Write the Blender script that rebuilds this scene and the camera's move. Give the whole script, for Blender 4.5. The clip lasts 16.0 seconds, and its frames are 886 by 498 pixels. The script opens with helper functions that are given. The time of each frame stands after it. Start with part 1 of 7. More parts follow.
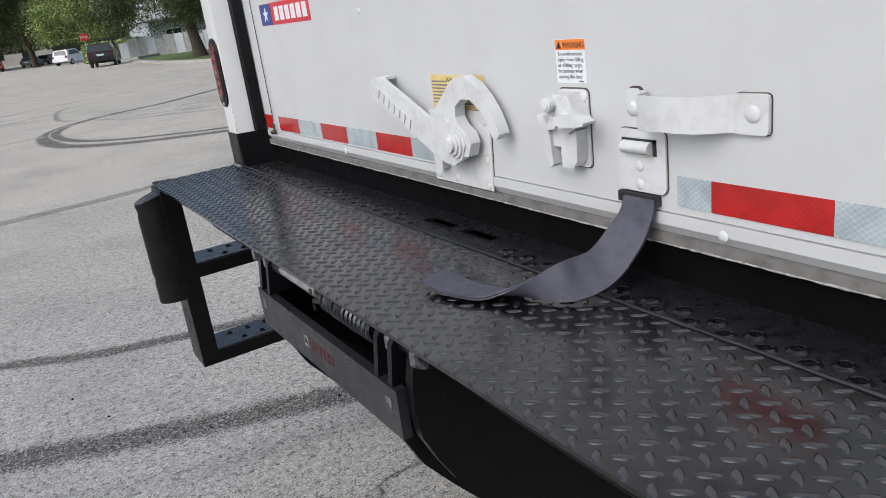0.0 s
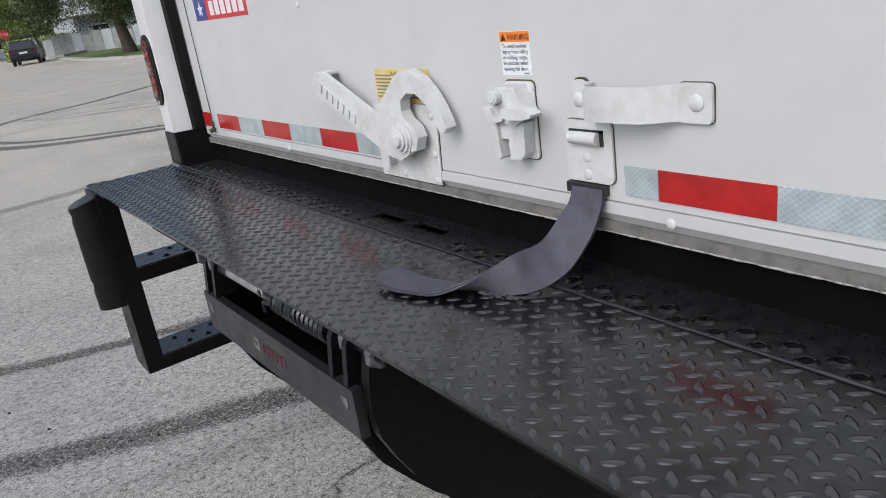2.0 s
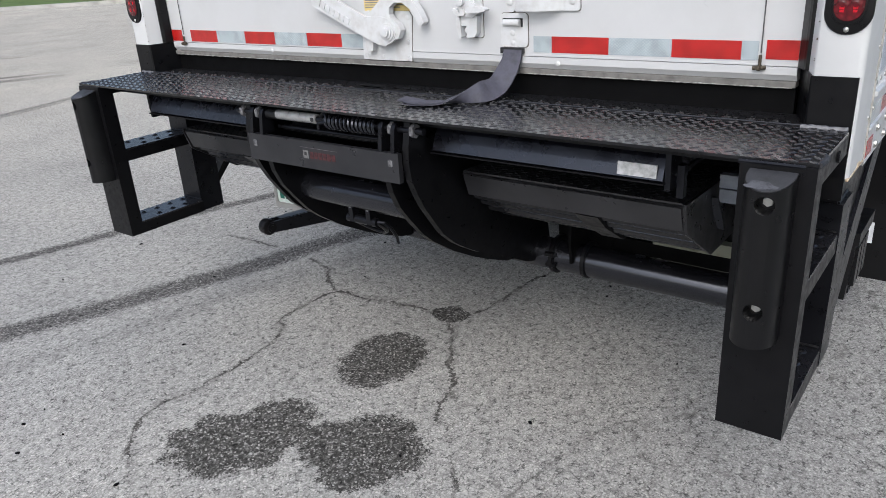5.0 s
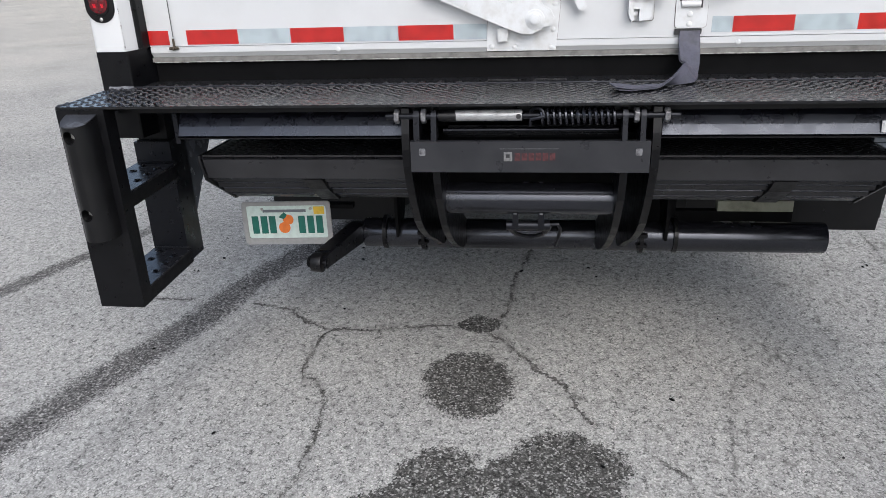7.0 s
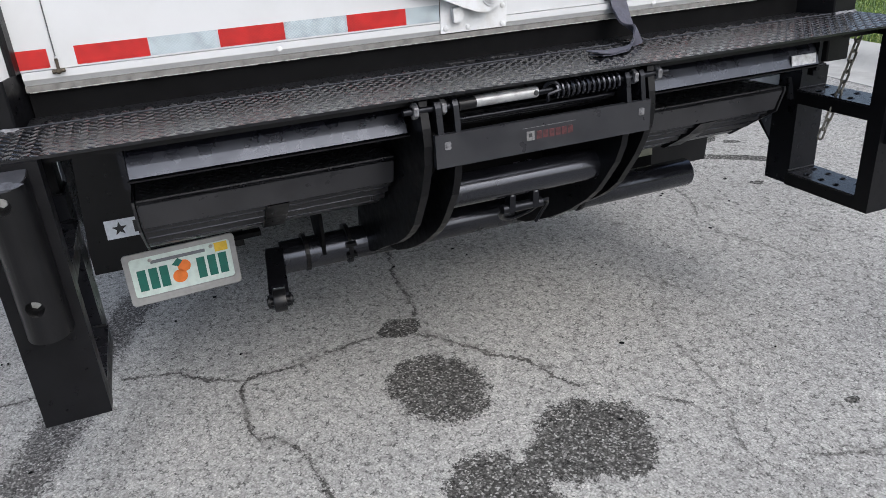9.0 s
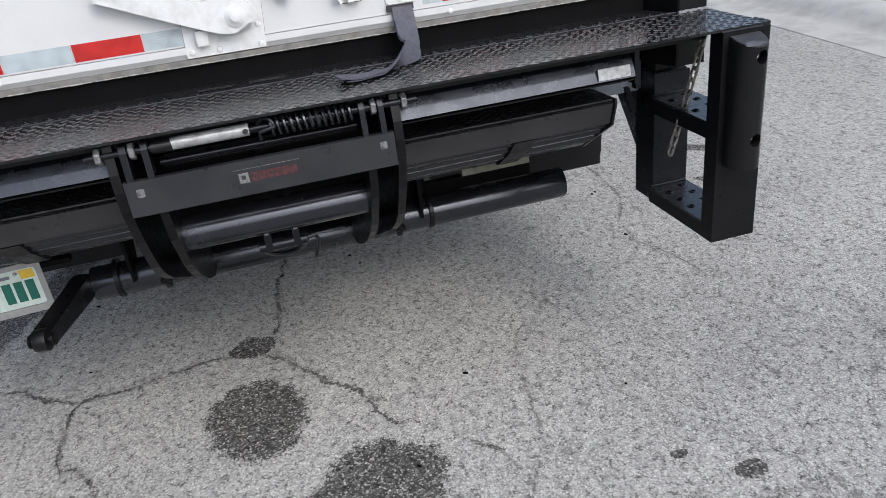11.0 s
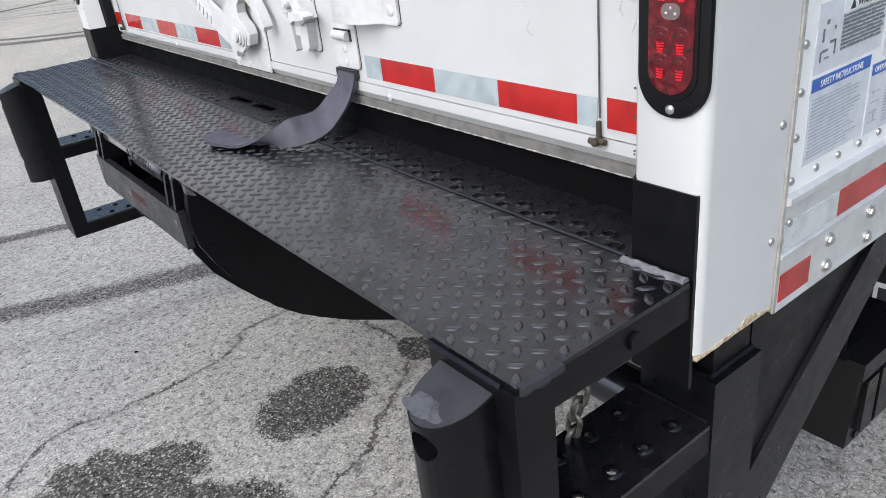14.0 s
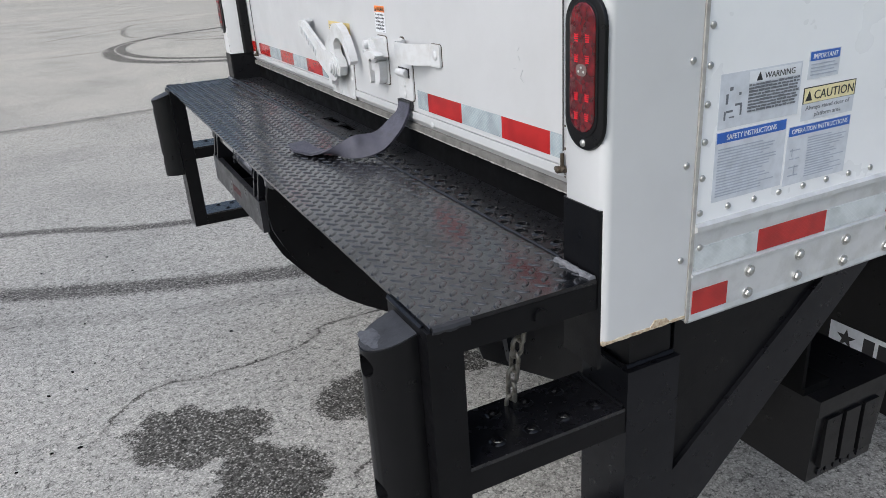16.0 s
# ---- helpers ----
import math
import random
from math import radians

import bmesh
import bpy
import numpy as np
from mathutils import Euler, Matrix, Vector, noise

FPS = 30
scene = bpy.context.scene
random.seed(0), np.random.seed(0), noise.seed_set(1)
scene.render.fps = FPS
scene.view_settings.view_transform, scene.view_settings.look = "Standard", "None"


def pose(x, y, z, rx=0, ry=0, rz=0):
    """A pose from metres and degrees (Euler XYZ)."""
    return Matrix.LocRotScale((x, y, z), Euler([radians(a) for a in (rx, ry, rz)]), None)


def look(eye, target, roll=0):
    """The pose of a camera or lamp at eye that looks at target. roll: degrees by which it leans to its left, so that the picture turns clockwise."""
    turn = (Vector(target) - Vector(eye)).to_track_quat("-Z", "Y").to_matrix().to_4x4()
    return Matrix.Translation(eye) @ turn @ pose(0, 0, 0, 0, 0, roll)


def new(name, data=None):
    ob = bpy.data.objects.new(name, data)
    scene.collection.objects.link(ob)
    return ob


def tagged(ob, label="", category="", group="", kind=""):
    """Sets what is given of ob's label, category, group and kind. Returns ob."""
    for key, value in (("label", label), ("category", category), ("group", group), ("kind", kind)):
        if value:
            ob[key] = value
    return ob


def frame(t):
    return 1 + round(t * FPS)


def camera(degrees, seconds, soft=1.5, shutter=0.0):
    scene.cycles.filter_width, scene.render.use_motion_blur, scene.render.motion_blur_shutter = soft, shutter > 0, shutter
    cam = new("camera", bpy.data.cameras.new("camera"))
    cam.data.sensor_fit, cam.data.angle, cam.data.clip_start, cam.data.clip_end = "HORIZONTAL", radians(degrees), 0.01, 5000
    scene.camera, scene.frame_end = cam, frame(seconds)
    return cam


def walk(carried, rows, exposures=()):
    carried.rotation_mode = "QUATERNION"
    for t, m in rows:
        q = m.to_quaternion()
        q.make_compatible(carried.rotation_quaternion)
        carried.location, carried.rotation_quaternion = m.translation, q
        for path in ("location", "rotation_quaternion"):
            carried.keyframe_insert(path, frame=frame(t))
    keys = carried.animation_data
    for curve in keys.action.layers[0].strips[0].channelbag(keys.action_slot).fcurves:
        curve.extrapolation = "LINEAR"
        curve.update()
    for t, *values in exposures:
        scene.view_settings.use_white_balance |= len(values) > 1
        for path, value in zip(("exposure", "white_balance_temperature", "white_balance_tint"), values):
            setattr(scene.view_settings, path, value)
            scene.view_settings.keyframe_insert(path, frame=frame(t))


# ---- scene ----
# camera and its walk
cam = camera(62.1, 16.0, 0.55)
PATH = [
    (0, (-0.707, -1.081, 1.396), (0.242, 0.562, 0.763), -7.7),
    (0.5, (-0.698, -1.084, 1.391), (0.262, 0.557, 0.771), -7.5),
    (1, (-0.697, -1.083, 1.39), (0.276, 0.552, 0.771), -7.7),
    (1.5, (-0.698, -1.08, 1.399), (0.297, 0.534, 0.763), -8.2),
    (2, (-0.709, -1.069, 1.399), (0.355, 0.486, 0.727), -8.3),
    (2.5, (-0.725, -1.1, 1.385), (0.383, 0.405, 0.675), -8.4),
    (3, (-0.833, -1.348, 1.407), (0.262, 0.143, 0.645), -8.2),
    (3.5, (-0.964, -1.557, 1.406), (0.19, -0.128, 0.615), -6.6),
    (3.7, (-1.055, -1.604, 1.397), (0.132, -0.205, 0.599), -6.0),
    (5.8, (-1.949, -1.026, 1.368), (-0.317, -0.138, 0.626), -2.8),
    (6, (-2.007, -0.868, 1.362), (-0.333, -0.063, 0.62), -2.5),
    (6.5, (-2.108, -0.424, 1.361), (-0.342, 0.135, 0.608), -2.1),
    (7, (-2.052, -0.02, 1.356), (-0.224, 0.231, 0.584), -2.1),
    (7.5, (-1.989, 0.391, 1.357), (-0.148, 0.296, 0.582), -1.6),
    (8, (-1.863, 0.724, 1.349), (-0.062, 0.335, 0.571), -1.6),
    (8.2, (-1.789, 0.843, 1.343), (-0.012, 0.358, 0.562), -1.5),
    (10.3, (-1.863, 0.638, 1.375), (-0.19, -0.035, 0.509), -5.6),
    (10.5, (-1.845, 0.47, 1.377), (-0.158, -0.149, 0.498), -5.8),
    (11, (-1.868, -0.005, 1.393), (-0.127, -0.407, 0.495), -7.1),
    (11.5, (-1.812, -0.449, 1.406), (-0.048, -0.595, 0.475), -7.9),
    (12, (-1.623, -0.846, 1.416), (0.118, -0.641, 0.452), -8.7),
    (12.5, (-1.44, -1.193, 1.424), (0.209, -0.617, 0.449), -9.1),
    (13, (-1.144, -1.413, 1.411), (0.329, -0.491, 0.422), -9.2),
    (13.5, (-0.891, -1.58, 1.41), (0.364, -0.35, 0.455), -8.6),
    (14, (-0.695, -1.616, 1.416), (0.339, -0.153, 0.527), -6.9),
    (14.5, (-0.593, -1.667, 1.425), (0.248, -0.043, 0.615), -5.4),
    (15, (-0.567, -1.754, 1.438), (0.214, -0.084, 0.661), -5.1),
    (15.5, (-0.65, -1.849, 1.432), (0.156, -0.184, 0.67), -4.3),
    (16, (-0.673, -1.95, 1.439), (0.123, -0.278, 0.683), -3.9),
]
walk(cam, [(t, look(eye, target, roll)) for t, eye, target, roll in PATH],
     [(0.0, -0.25, 5950, 9), (1.5, -0.29, 5950, 9), (2.5, -0.37, 5950, 9), (3.2, -0.36, 5950, 9), (3.7, -0.28, 5950, 9), (6.0, 0.04, 5900, 9), (8.0, 0.08, 5900, 9), (10.5, 0.10, 5900, 9), (11.5, 0.10, 5900, 9), (13.0, 0.08, 5900, 9), (14.0, 0.14, 5900, 8), (14.5, -0.05, 5900, 8), (15.2, -0.27, 5900, 8), (16.0, -0.18, 5900, 8)])

# ---- world, sun and exposure: bright overcast noon ----
SUN_EL, SUN_ROT = radians(43), radians(252)
world = bpy.data.worlds.new("overcast_sky")
scene.world = world
world.use_nodes = True
wn, wl = world.node_tree.nodes, world.node_tree.links
wn.clear()
sky = wn.new("ShaderNodeTexSky")
sky.sky_type, sky.sun_disc = "NISHITA", False
sky.sun_elevation, sky.sun_rotation = SUN_EL, SUN_ROT
sky.air_density, sky.dust_density, sky.ozone_density = 1.0, 6.0, 1.0
grey = wn.new("ShaderNodeHueSaturation")
grey.inputs["Saturation"].default_value = 0.75
bg = wn.new("ShaderNodeBackground")
bg.inputs["Strength"].default_value = 0.195
wo = wn.new("ShaderNodeOutputWorld")
wl.new(sky.outputs["Color"], grey.inputs["Color"])
wl.new(grey.outputs["Color"], bg.inputs["Color"])
wl.new(bg.outputs["Background"], wo.inputs["Surface"])
sun = new("sun", bpy.data.lights.new("sun", "SUN"))
sun.data.energy, sun.data.angle, sun.data.color = 0.8, radians(85), (0.965, 0.985, 1.0)
sun.matrix_world = look((8 * math.cos(SUN_EL) * math.sin(SUN_ROT), 8 * math.cos(SUN_EL) * math.cos(SUN_ROT), 8 * math.sin(SUN_EL)), (0, 0, 0))


# ---- materials ----
def nodes_of(name):
    m = bpy.data.materials.new(name)
    m.use_nodes = True
    nt = m.node_tree
    bsdf = nt.nodes["Principled BSDF"]
    return m, nt, bsdf


def add(nt, kind, **inputs):
    n = nt.nodes.new(kind)
    for k, v in inputs.items():
        n.inputs[k].default_value = v
    return n


def coords(nt):
    return add(nt, "ShaderNodeTexCoord").outputs["Object"]


def noise_of(nt, vec, scale, detail=4.0, rough=0.55):
    n = add(nt, "ShaderNodeTexNoise", Scale=scale, Detail=detail, Roughness=rough)
    nt.links.new(vec, n.inputs["Vector"])
    return n.outputs["Fac"]


def ramp(nt, fac, stops):
    r = nt.nodes.new("ShaderNodeValToRGB")
    while len(r.color_ramp.elements) < len(stops):
        r.color_ramp.elements.new(0.5)
    for e, (p, c) in zip(r.color_ramp.elements, stops):
        e.position = p
        e.color = (*c, 1) if len(c) == 3 else c
    nt.links.new(fac, r.inputs["Fac"])
    return r.outputs["Color"]


def mix(nt, fac, a, b, blend="MIX"):
    n = nt.nodes.new("ShaderNodeMix")
    n.data_type, n.blend_type = "RGBA", blend
    for sock, v in ((n.inputs[0], fac), (n.inputs[6], a), (n.inputs[7], b)):
        if isinstance(v, (int, float)):
            sock.default_value = v
        elif isinstance(v, tuple):
            sock.default_value = (*v, 1)
        else:
            nt.links.new(v, sock)
    return n.outputs[2]


def maths(nt, op, a, b=0.0, c=0.0):
    n = nt.nodes.new("ShaderNodeMath")
    n.operation = op
    for sock, v in zip(n.inputs, (a, b, c)):
        if isinstance(v, (int, float)):
            sock.default_value = v
        else:
            nt.links.new(v, sock)
    return n.outputs[0]


def bump(nt, bsdf, height, strength=0.3, distance=0.002):
    b = add(nt, "ShaderNodeBump", Strength=strength, Distance=distance)
    nt.links.new(height, b.inputs["Height"])
    nt.links.new(b.outputs["Normal"], bsdf.inputs["Normal"])


def painted(name, base, dark, rough=(0.3, 0.55), scale=14.0, grain=260.0, grain_strength=0.12, metal=0.0, blot=0.5, spec=0.5, tint=(1.0, 1.0, 1.0)):
    """A coated surface: soft blotches of dirt, fine grain in the coat, gloss that varies. tint: colour put on its
    reflections.
    """
    m, nt, bsdf = nodes_of(name)
    v = coords(nt)
    big = noise_of(nt, v, scale, 5.0, 0.6)
    fine = noise_of(nt, v, grain, 3.0, 0.6)
    col = ramp(nt, big, [(0.30, dark), (0.30 + blot * 0.5, base), (1.0, base)])
    nt.links.new(col, bsdf.inputs["Base Color"])
    rg = ramp(nt, noise_of(nt, v, scale * 2.3, 4.0), [(0.3, (rough[0],) * 3), (0.7, (rough[1],) * 3)])
    nt.links.new(rg, bsdf.inputs["Roughness"])
    bsdf.inputs["Metallic"].default_value = metal
    bsdf.inputs["Specular IOR Level"].default_value = spec
    bsdf.inputs["Specular Tint"].default_value = (*tint, 1)
    bump(nt, bsdf, fine, grain_strength, 0.001)
    return m


# Door white is held down to offset the stronger light at the rear.
dimmed_white_paint = painted("dimmed_white_paint", (0.52, 0.528, 0.537), (0.487, 0.493, 0.499), (0.28, 0.45), 5.0, 180.0, 0.05)
# Post white sits above the door's to offset its dim side face.
post_paint = painted("white_post_paint", (0.56, 0.567, 0.573), (0.528, 0.533, 0.538), (0.28, 0.45), 5.0, 180.0, 0.05)
white_cast = painted("white_cast_paint", (0.58, 0.59, 0.60), (0.49, 0.487, 0.48), (0.35, 0.55), 30.0, 220.0, 0.25)
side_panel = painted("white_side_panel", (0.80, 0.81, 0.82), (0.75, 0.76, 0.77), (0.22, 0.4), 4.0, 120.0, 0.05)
aluminium = painted("aluminium", (0.72, 0.73, 0.74), (0.58, 0.585, 0.58), (0.35, 0.55), 22.0, 300.0, 0.10, 0.55)
steel_bolt = painted("zinc_bolt", (0.55, 0.55, 0.53), (0.35, 0.34, 0.32), (0.3, 0.5), 60.0, 400.0, 0.15, 0.85)
grey_seal = painted("grey_seal", (0.40, 0.39, 0.365), (0.28, 0.27, 0.25), (0.5, 0.7), 70.0, 300.0, 0.3)
seal_dark = painted("gritty_dark_seal", (0.17, 0.165, 0.155), (0.09, 0.087, 0.08), (0.5, 0.7), 30.0, 300.0, 0.3)
seal_grit = painted("pale_grit", (0.36, 0.35, 0.33), (0.09, 0.087, 0.083), (0.7, 0.9), 160.0, 500.0, 0.5)
cable_steel = painted("dark_steel_cable", (0.12, 0.12, 0.12), (0.06, 0.06, 0.06), (0.4, 0.6), 90.0, 500.0, 0.3, 0.5)
black_paint = painted("black_enamel", (0.0038, 0.0038, 0.0047), (0.002, 0.002, 0.0026), (0.26, 0.48), 18.0, 240.0, 0.15, spec=0.22)
# The bluish tint puts sky blue into reflections on black steel.
black_satin = painted("black_satin_steel", (0.0048, 0.0048, 0.0060), (0.0028, 0.0028, 0.0036), (0.24, 0.40), 16.0, 240.0, 0.10, spec=0.32, tint=(0.84, 0.88, 1.0))
black_rubber = painted("black_rubber", (0.0045, 0.0045, 0.0052), (0.0026, 0.0026, 0.003), (0.26, 0.44), 12.0, 320.0, 0.18, spec=0.30)
grey_rub = painted("scuffed_grey_rubber", (0.034, 0.035, 0.040), (0.018, 0.018, 0.021), (0.42, 0.6), 16.0, 300.0, 0.3, spec=0.35)
torn_rubber = painted("torn_grey_rubber", (0.075, 0.078, 0.09), (0.025, 0.026, 0.030), (0.5, 0.7), 90.0, 300.0, 0.6)
worn_steel = painted("worn_steel_edge", (0.20, 0.20, 0.21), (0.05, 0.05, 0.055), (0.35, 0.6), 90.0, 400.0, 0.4, 0.4)
blue_black = painted("glossy_blue_black_steel", (0.008, 0.008, 0.012), (0.004, 0.004, 0.006), (0.20, 0.38), 7.0, 200.0, 0.08, spec=0.75, tint=(0.82, 0.87, 1.0))
gloss_tube = painted("glossy_black_tube", (0.008, 0.008, 0.010), (0.005, 0.005, 0.006), (0.16, 0.30), 6.0, 200.0, 0.06, spec=0.72, tint=(0.84, 0.88, 1.0))
# Bluish grey base stands in for the grazing sheen on black paint.
web_sheen = painted("gusset_sheen_paint", (0.075, 0.082, 0.098), (0.05, 0.055, 0.068), (0.20, 0.30), 10.0, 200.0, 0.04, spec=1.0, tint=(0.85, 0.9, 1.0))
gusset_blue = painted("bluish_grey_steel", (0.30, 0.33, 0.38), (0.20, 0.22, 0.26), (0.28, 0.45), 10.0, 160.0, 0.12, 0.1)
tread_gloss = painted("glossy_ladder_tread", (0.010, 0.010, 0.012), (0.006, 0.006, 0.007), (0.18, 0.32), 20.0, 200.0, 0.08, spec=0.7)
dusty_panel = painted("dusty_grey_panel", (0.019, 0.019, 0.021), (0.011, 0.011, 0.013), (0.26, 0.44), 9.0, 160.0, 0.12, tint=(0.9, 0.93, 1.0))
gritty_black = painted("gritty_damp_black", (0.0095, 0.0095, 0.011), (0.002, 0.002, 0.0025), (0.20, 0.46), 60.0, 420.0, 0.6, spec=0.75)
# Near-zero black holds the deep shade of underbody and sill in its colour.
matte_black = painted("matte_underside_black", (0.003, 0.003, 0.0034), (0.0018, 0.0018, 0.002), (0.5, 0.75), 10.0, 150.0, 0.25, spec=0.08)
webbing = painted("dark_blue_webbing", (0.062, 0.062, 0.085), (0.040, 0.040, 0.052), (0.55, 0.75), 40.0, 700.0, 0.6)
rusty_brass = painted("tarnished_fitting", (0.085, 0.07, 0.05), (0.035, 0.026, 0.018), (0.45, 0.7), 120.0, 500.0, 0.5, 0.4)
chain_steel = painted("galvanised_chain", (0.32, 0.30, 0.26), (0.12, 0.10, 0.08), (0.35, 0.6), 80.0, 500.0, 0.3, 0.7)
pale_plastic = painted("pale_translucent_plastic", (0.26, 0.265, 0.21), (0.16, 0.16, 0.12), (0.35, 0.5), 20.0, 200.0, 0.05)
silver_tube = painted("silver_tube", (0.33, 0.335, 0.34), (0.20, 0.20, 0.20), (0.25, 0.45), 45.0, 300.0, 0.15, 0.35)
raw_edge = painted("flaked_paint_edge", (0.62, 0.54, 0.40), (0.25, 0.13, 0.06), (0.6, 0.8), 90.0, 300.0, 0.6)


def flat(name, colour, rough=0.45, metal=0.0, wear=0.85, scale=60.0):
    m, nt, bsdf = nodes_of(name)
    v = coords(nt)
    c = ramp(nt, noise_of(nt, v, scale, 4.0), [(0.3, tuple(x * wear for x in colour)), (0.6, colour)])
    nt.links.new(c, bsdf.inputs["Base Color"])
    bsdf.inputs["Roughness"].default_value, bsdf.inputs["Metallic"].default_value = rough, metal
    return m


ink_black = flat("black_ink", (0.02, 0.02, 0.022))
ink_grey = flat("grey_ink", (0.16, 0.17, 0.19))
ink_blue_grey = flat("pale_blue_ink", (0.40, 0.44, 0.51))
scrawl_ink = flat("faint_scuff", (0.46, 0.47, 0.48))
decal_white = flat("white_decal", (0.72, 0.74, 0.77), 0.35)
decal_pale = flat("clear_decal", (0.60, 0.63, 0.68), 0.30)
decal_blue = flat("blue_decal", (0.035, 0.12, 0.46), 0.35)
decal_orange = flat("orange_decal", (0.80, 0.22, 0.03), 0.4)
decal_yellow = flat("faded_yellow_decal", (0.66, 0.52, 0.20), 0.45)
decal_cream = flat("cream_decal", (0.80, 0.72, 0.42), 0.4)
decal_red = flat("red_decal", (0.55, 0.035, 0.045), 0.35)
decal_navy = flat("navy_decal", (0.03, 0.06, 0.24), 0.35)
worn_red = flat("worn_red_print", (0.07, 0.016, 0.019), 0.5, 0.0, 0.25, 110.0)
worn_grey_mark = flat("worn_grey_mark", (0.16, 0.16, 0.16), 0.5, 0.0, 0.5, 90.0)
plate_white = flat("plate_white", (0.62, 0.72, 0.68), 0.35)
plate_green = flat("plate_green_bar", (0.01, 0.13, 0.10), 0.4)
plate_orange = flat("plate_orange", (0.80, 0.20, 0.03), 0.4)
plate_yellow = flat("plate_yellow_tab", (0.75, 0.50, 0.04), 0.4)
frame_grey = flat("plastic_plate_frame", (0.32, 0.32, 0.32), 0.3)
sign_red = flat("sign_red", (0.55, 0.03, 0.03), 0.4)
tyre_black = flat("tyre", (0.02, 0.02, 0.02), 0.8)
alloy = flat("alloy_rim", (0.45, 0.46, 0.47), 0.35, 0.6)


def tape_material(name, colour, cell):
    """Reflective sheeting with a fine diamond lattice of seams."""
    m, nt, bsdf = nodes_of(name)
    v = coords(nt)
    sep = add(nt, "ShaderNodeSeparateXYZ")
    nt.links.new(v, sep.inputs[0])
    across = maths(nt, "ADD", sep.outputs["X"], sep.outputs["Y"])
    lines = []
    for sign in (1.0, -1.0):
        s = maths(nt, "MULTIPLY_ADD", sep.outputs["Z"], sign * 1.25, across)
        s = maths(nt, "MULTIPLY", s, 1.0 / 0.0085)
        f = maths(nt, "ABSOLUTE", maths(nt, "SUBTRACT", maths(nt, "FRACT", s), 0.5))
        lines.append(maths(nt, "GREATER_THAN", f, 0.43))
    line = maths(nt, "MAXIMUM", lines[0], lines[1])
    dirt = ramp(nt, noise_of(nt, v, 30.0, 5.0), [(0.35, (0.75, 0.75, 0.75)), (0.6, (1, 1, 1))])
    c = mix(nt, maths(nt, "MULTIPLY", line, 0.55), colour, cell)
    nt.links.new(mix(nt, 1.0, c, dirt, "MULTIPLY"), bsdf.inputs["Base Color"])
    bsdf.inputs["Roughness"].default_value = 0.22
    bsdf.inputs["Coat Weight"].default_value = 0.3
    return m


tape_red = tape_material("red_reflective_tape", (0.40, 0.012, 0.011), (0.52, 0.026, 0.018))
tape_white = tape_material("silver_reflective_tape", (0.36, 0.42, 0.45), (0.62, 0.66, 0.68))
tape_clear = tape_material("pale_reflective_tape", (0.56, 0.60, 0.61), (0.70, 0.73, 0.73))


def red_lens():
    m, nt, bsdf = nodes_of("red_lens_plastic")
    v = coords(nt)
    vor = add(nt, "ShaderNodeTexVoronoi", Scale=95.0)
    nt.links.new(v, vor.inputs["Vector"])
    c = ramp(nt, vor.outputs["Distance"], [(0.0, (0.17, 0.005, 0.011)), (0.45, (0.10, 0.003, 0.007)), (0.9, (0.045, 0.002, 0.004))])
    nt.links.new(c, bsdf.inputs["Base Color"])
    bsdf.inputs["Roughness"].default_value = 0.12
    bsdf.inputs["Coat Weight"].default_value = 0.25
    bump(nt, bsdf, vor.outputs["Distance"], 0.5, 0.003)
    return m


worn_tread = painted("dusty_worn_tread_plate", (0.022, 0.022, 0.024), (0.008, 0.008, 0.009), (0.24, 0.42), 25.0, 300.0, 0.2, 0.0, spec=0.6)
rust_line = painted("rust_dark_joint", (0.10, 0.075, 0.055), (0.03, 0.025, 0.02), (0.7, 0.9), 70.0, 300.0, 0.3)
lens_red = red_lens()
led_red = painted("red_led", (0.55, 0.010, 0.022), (0.36, 0.006, 0.012), (0.1, 0.2), 120.0, 300.0, 0.05, spec=0.3)


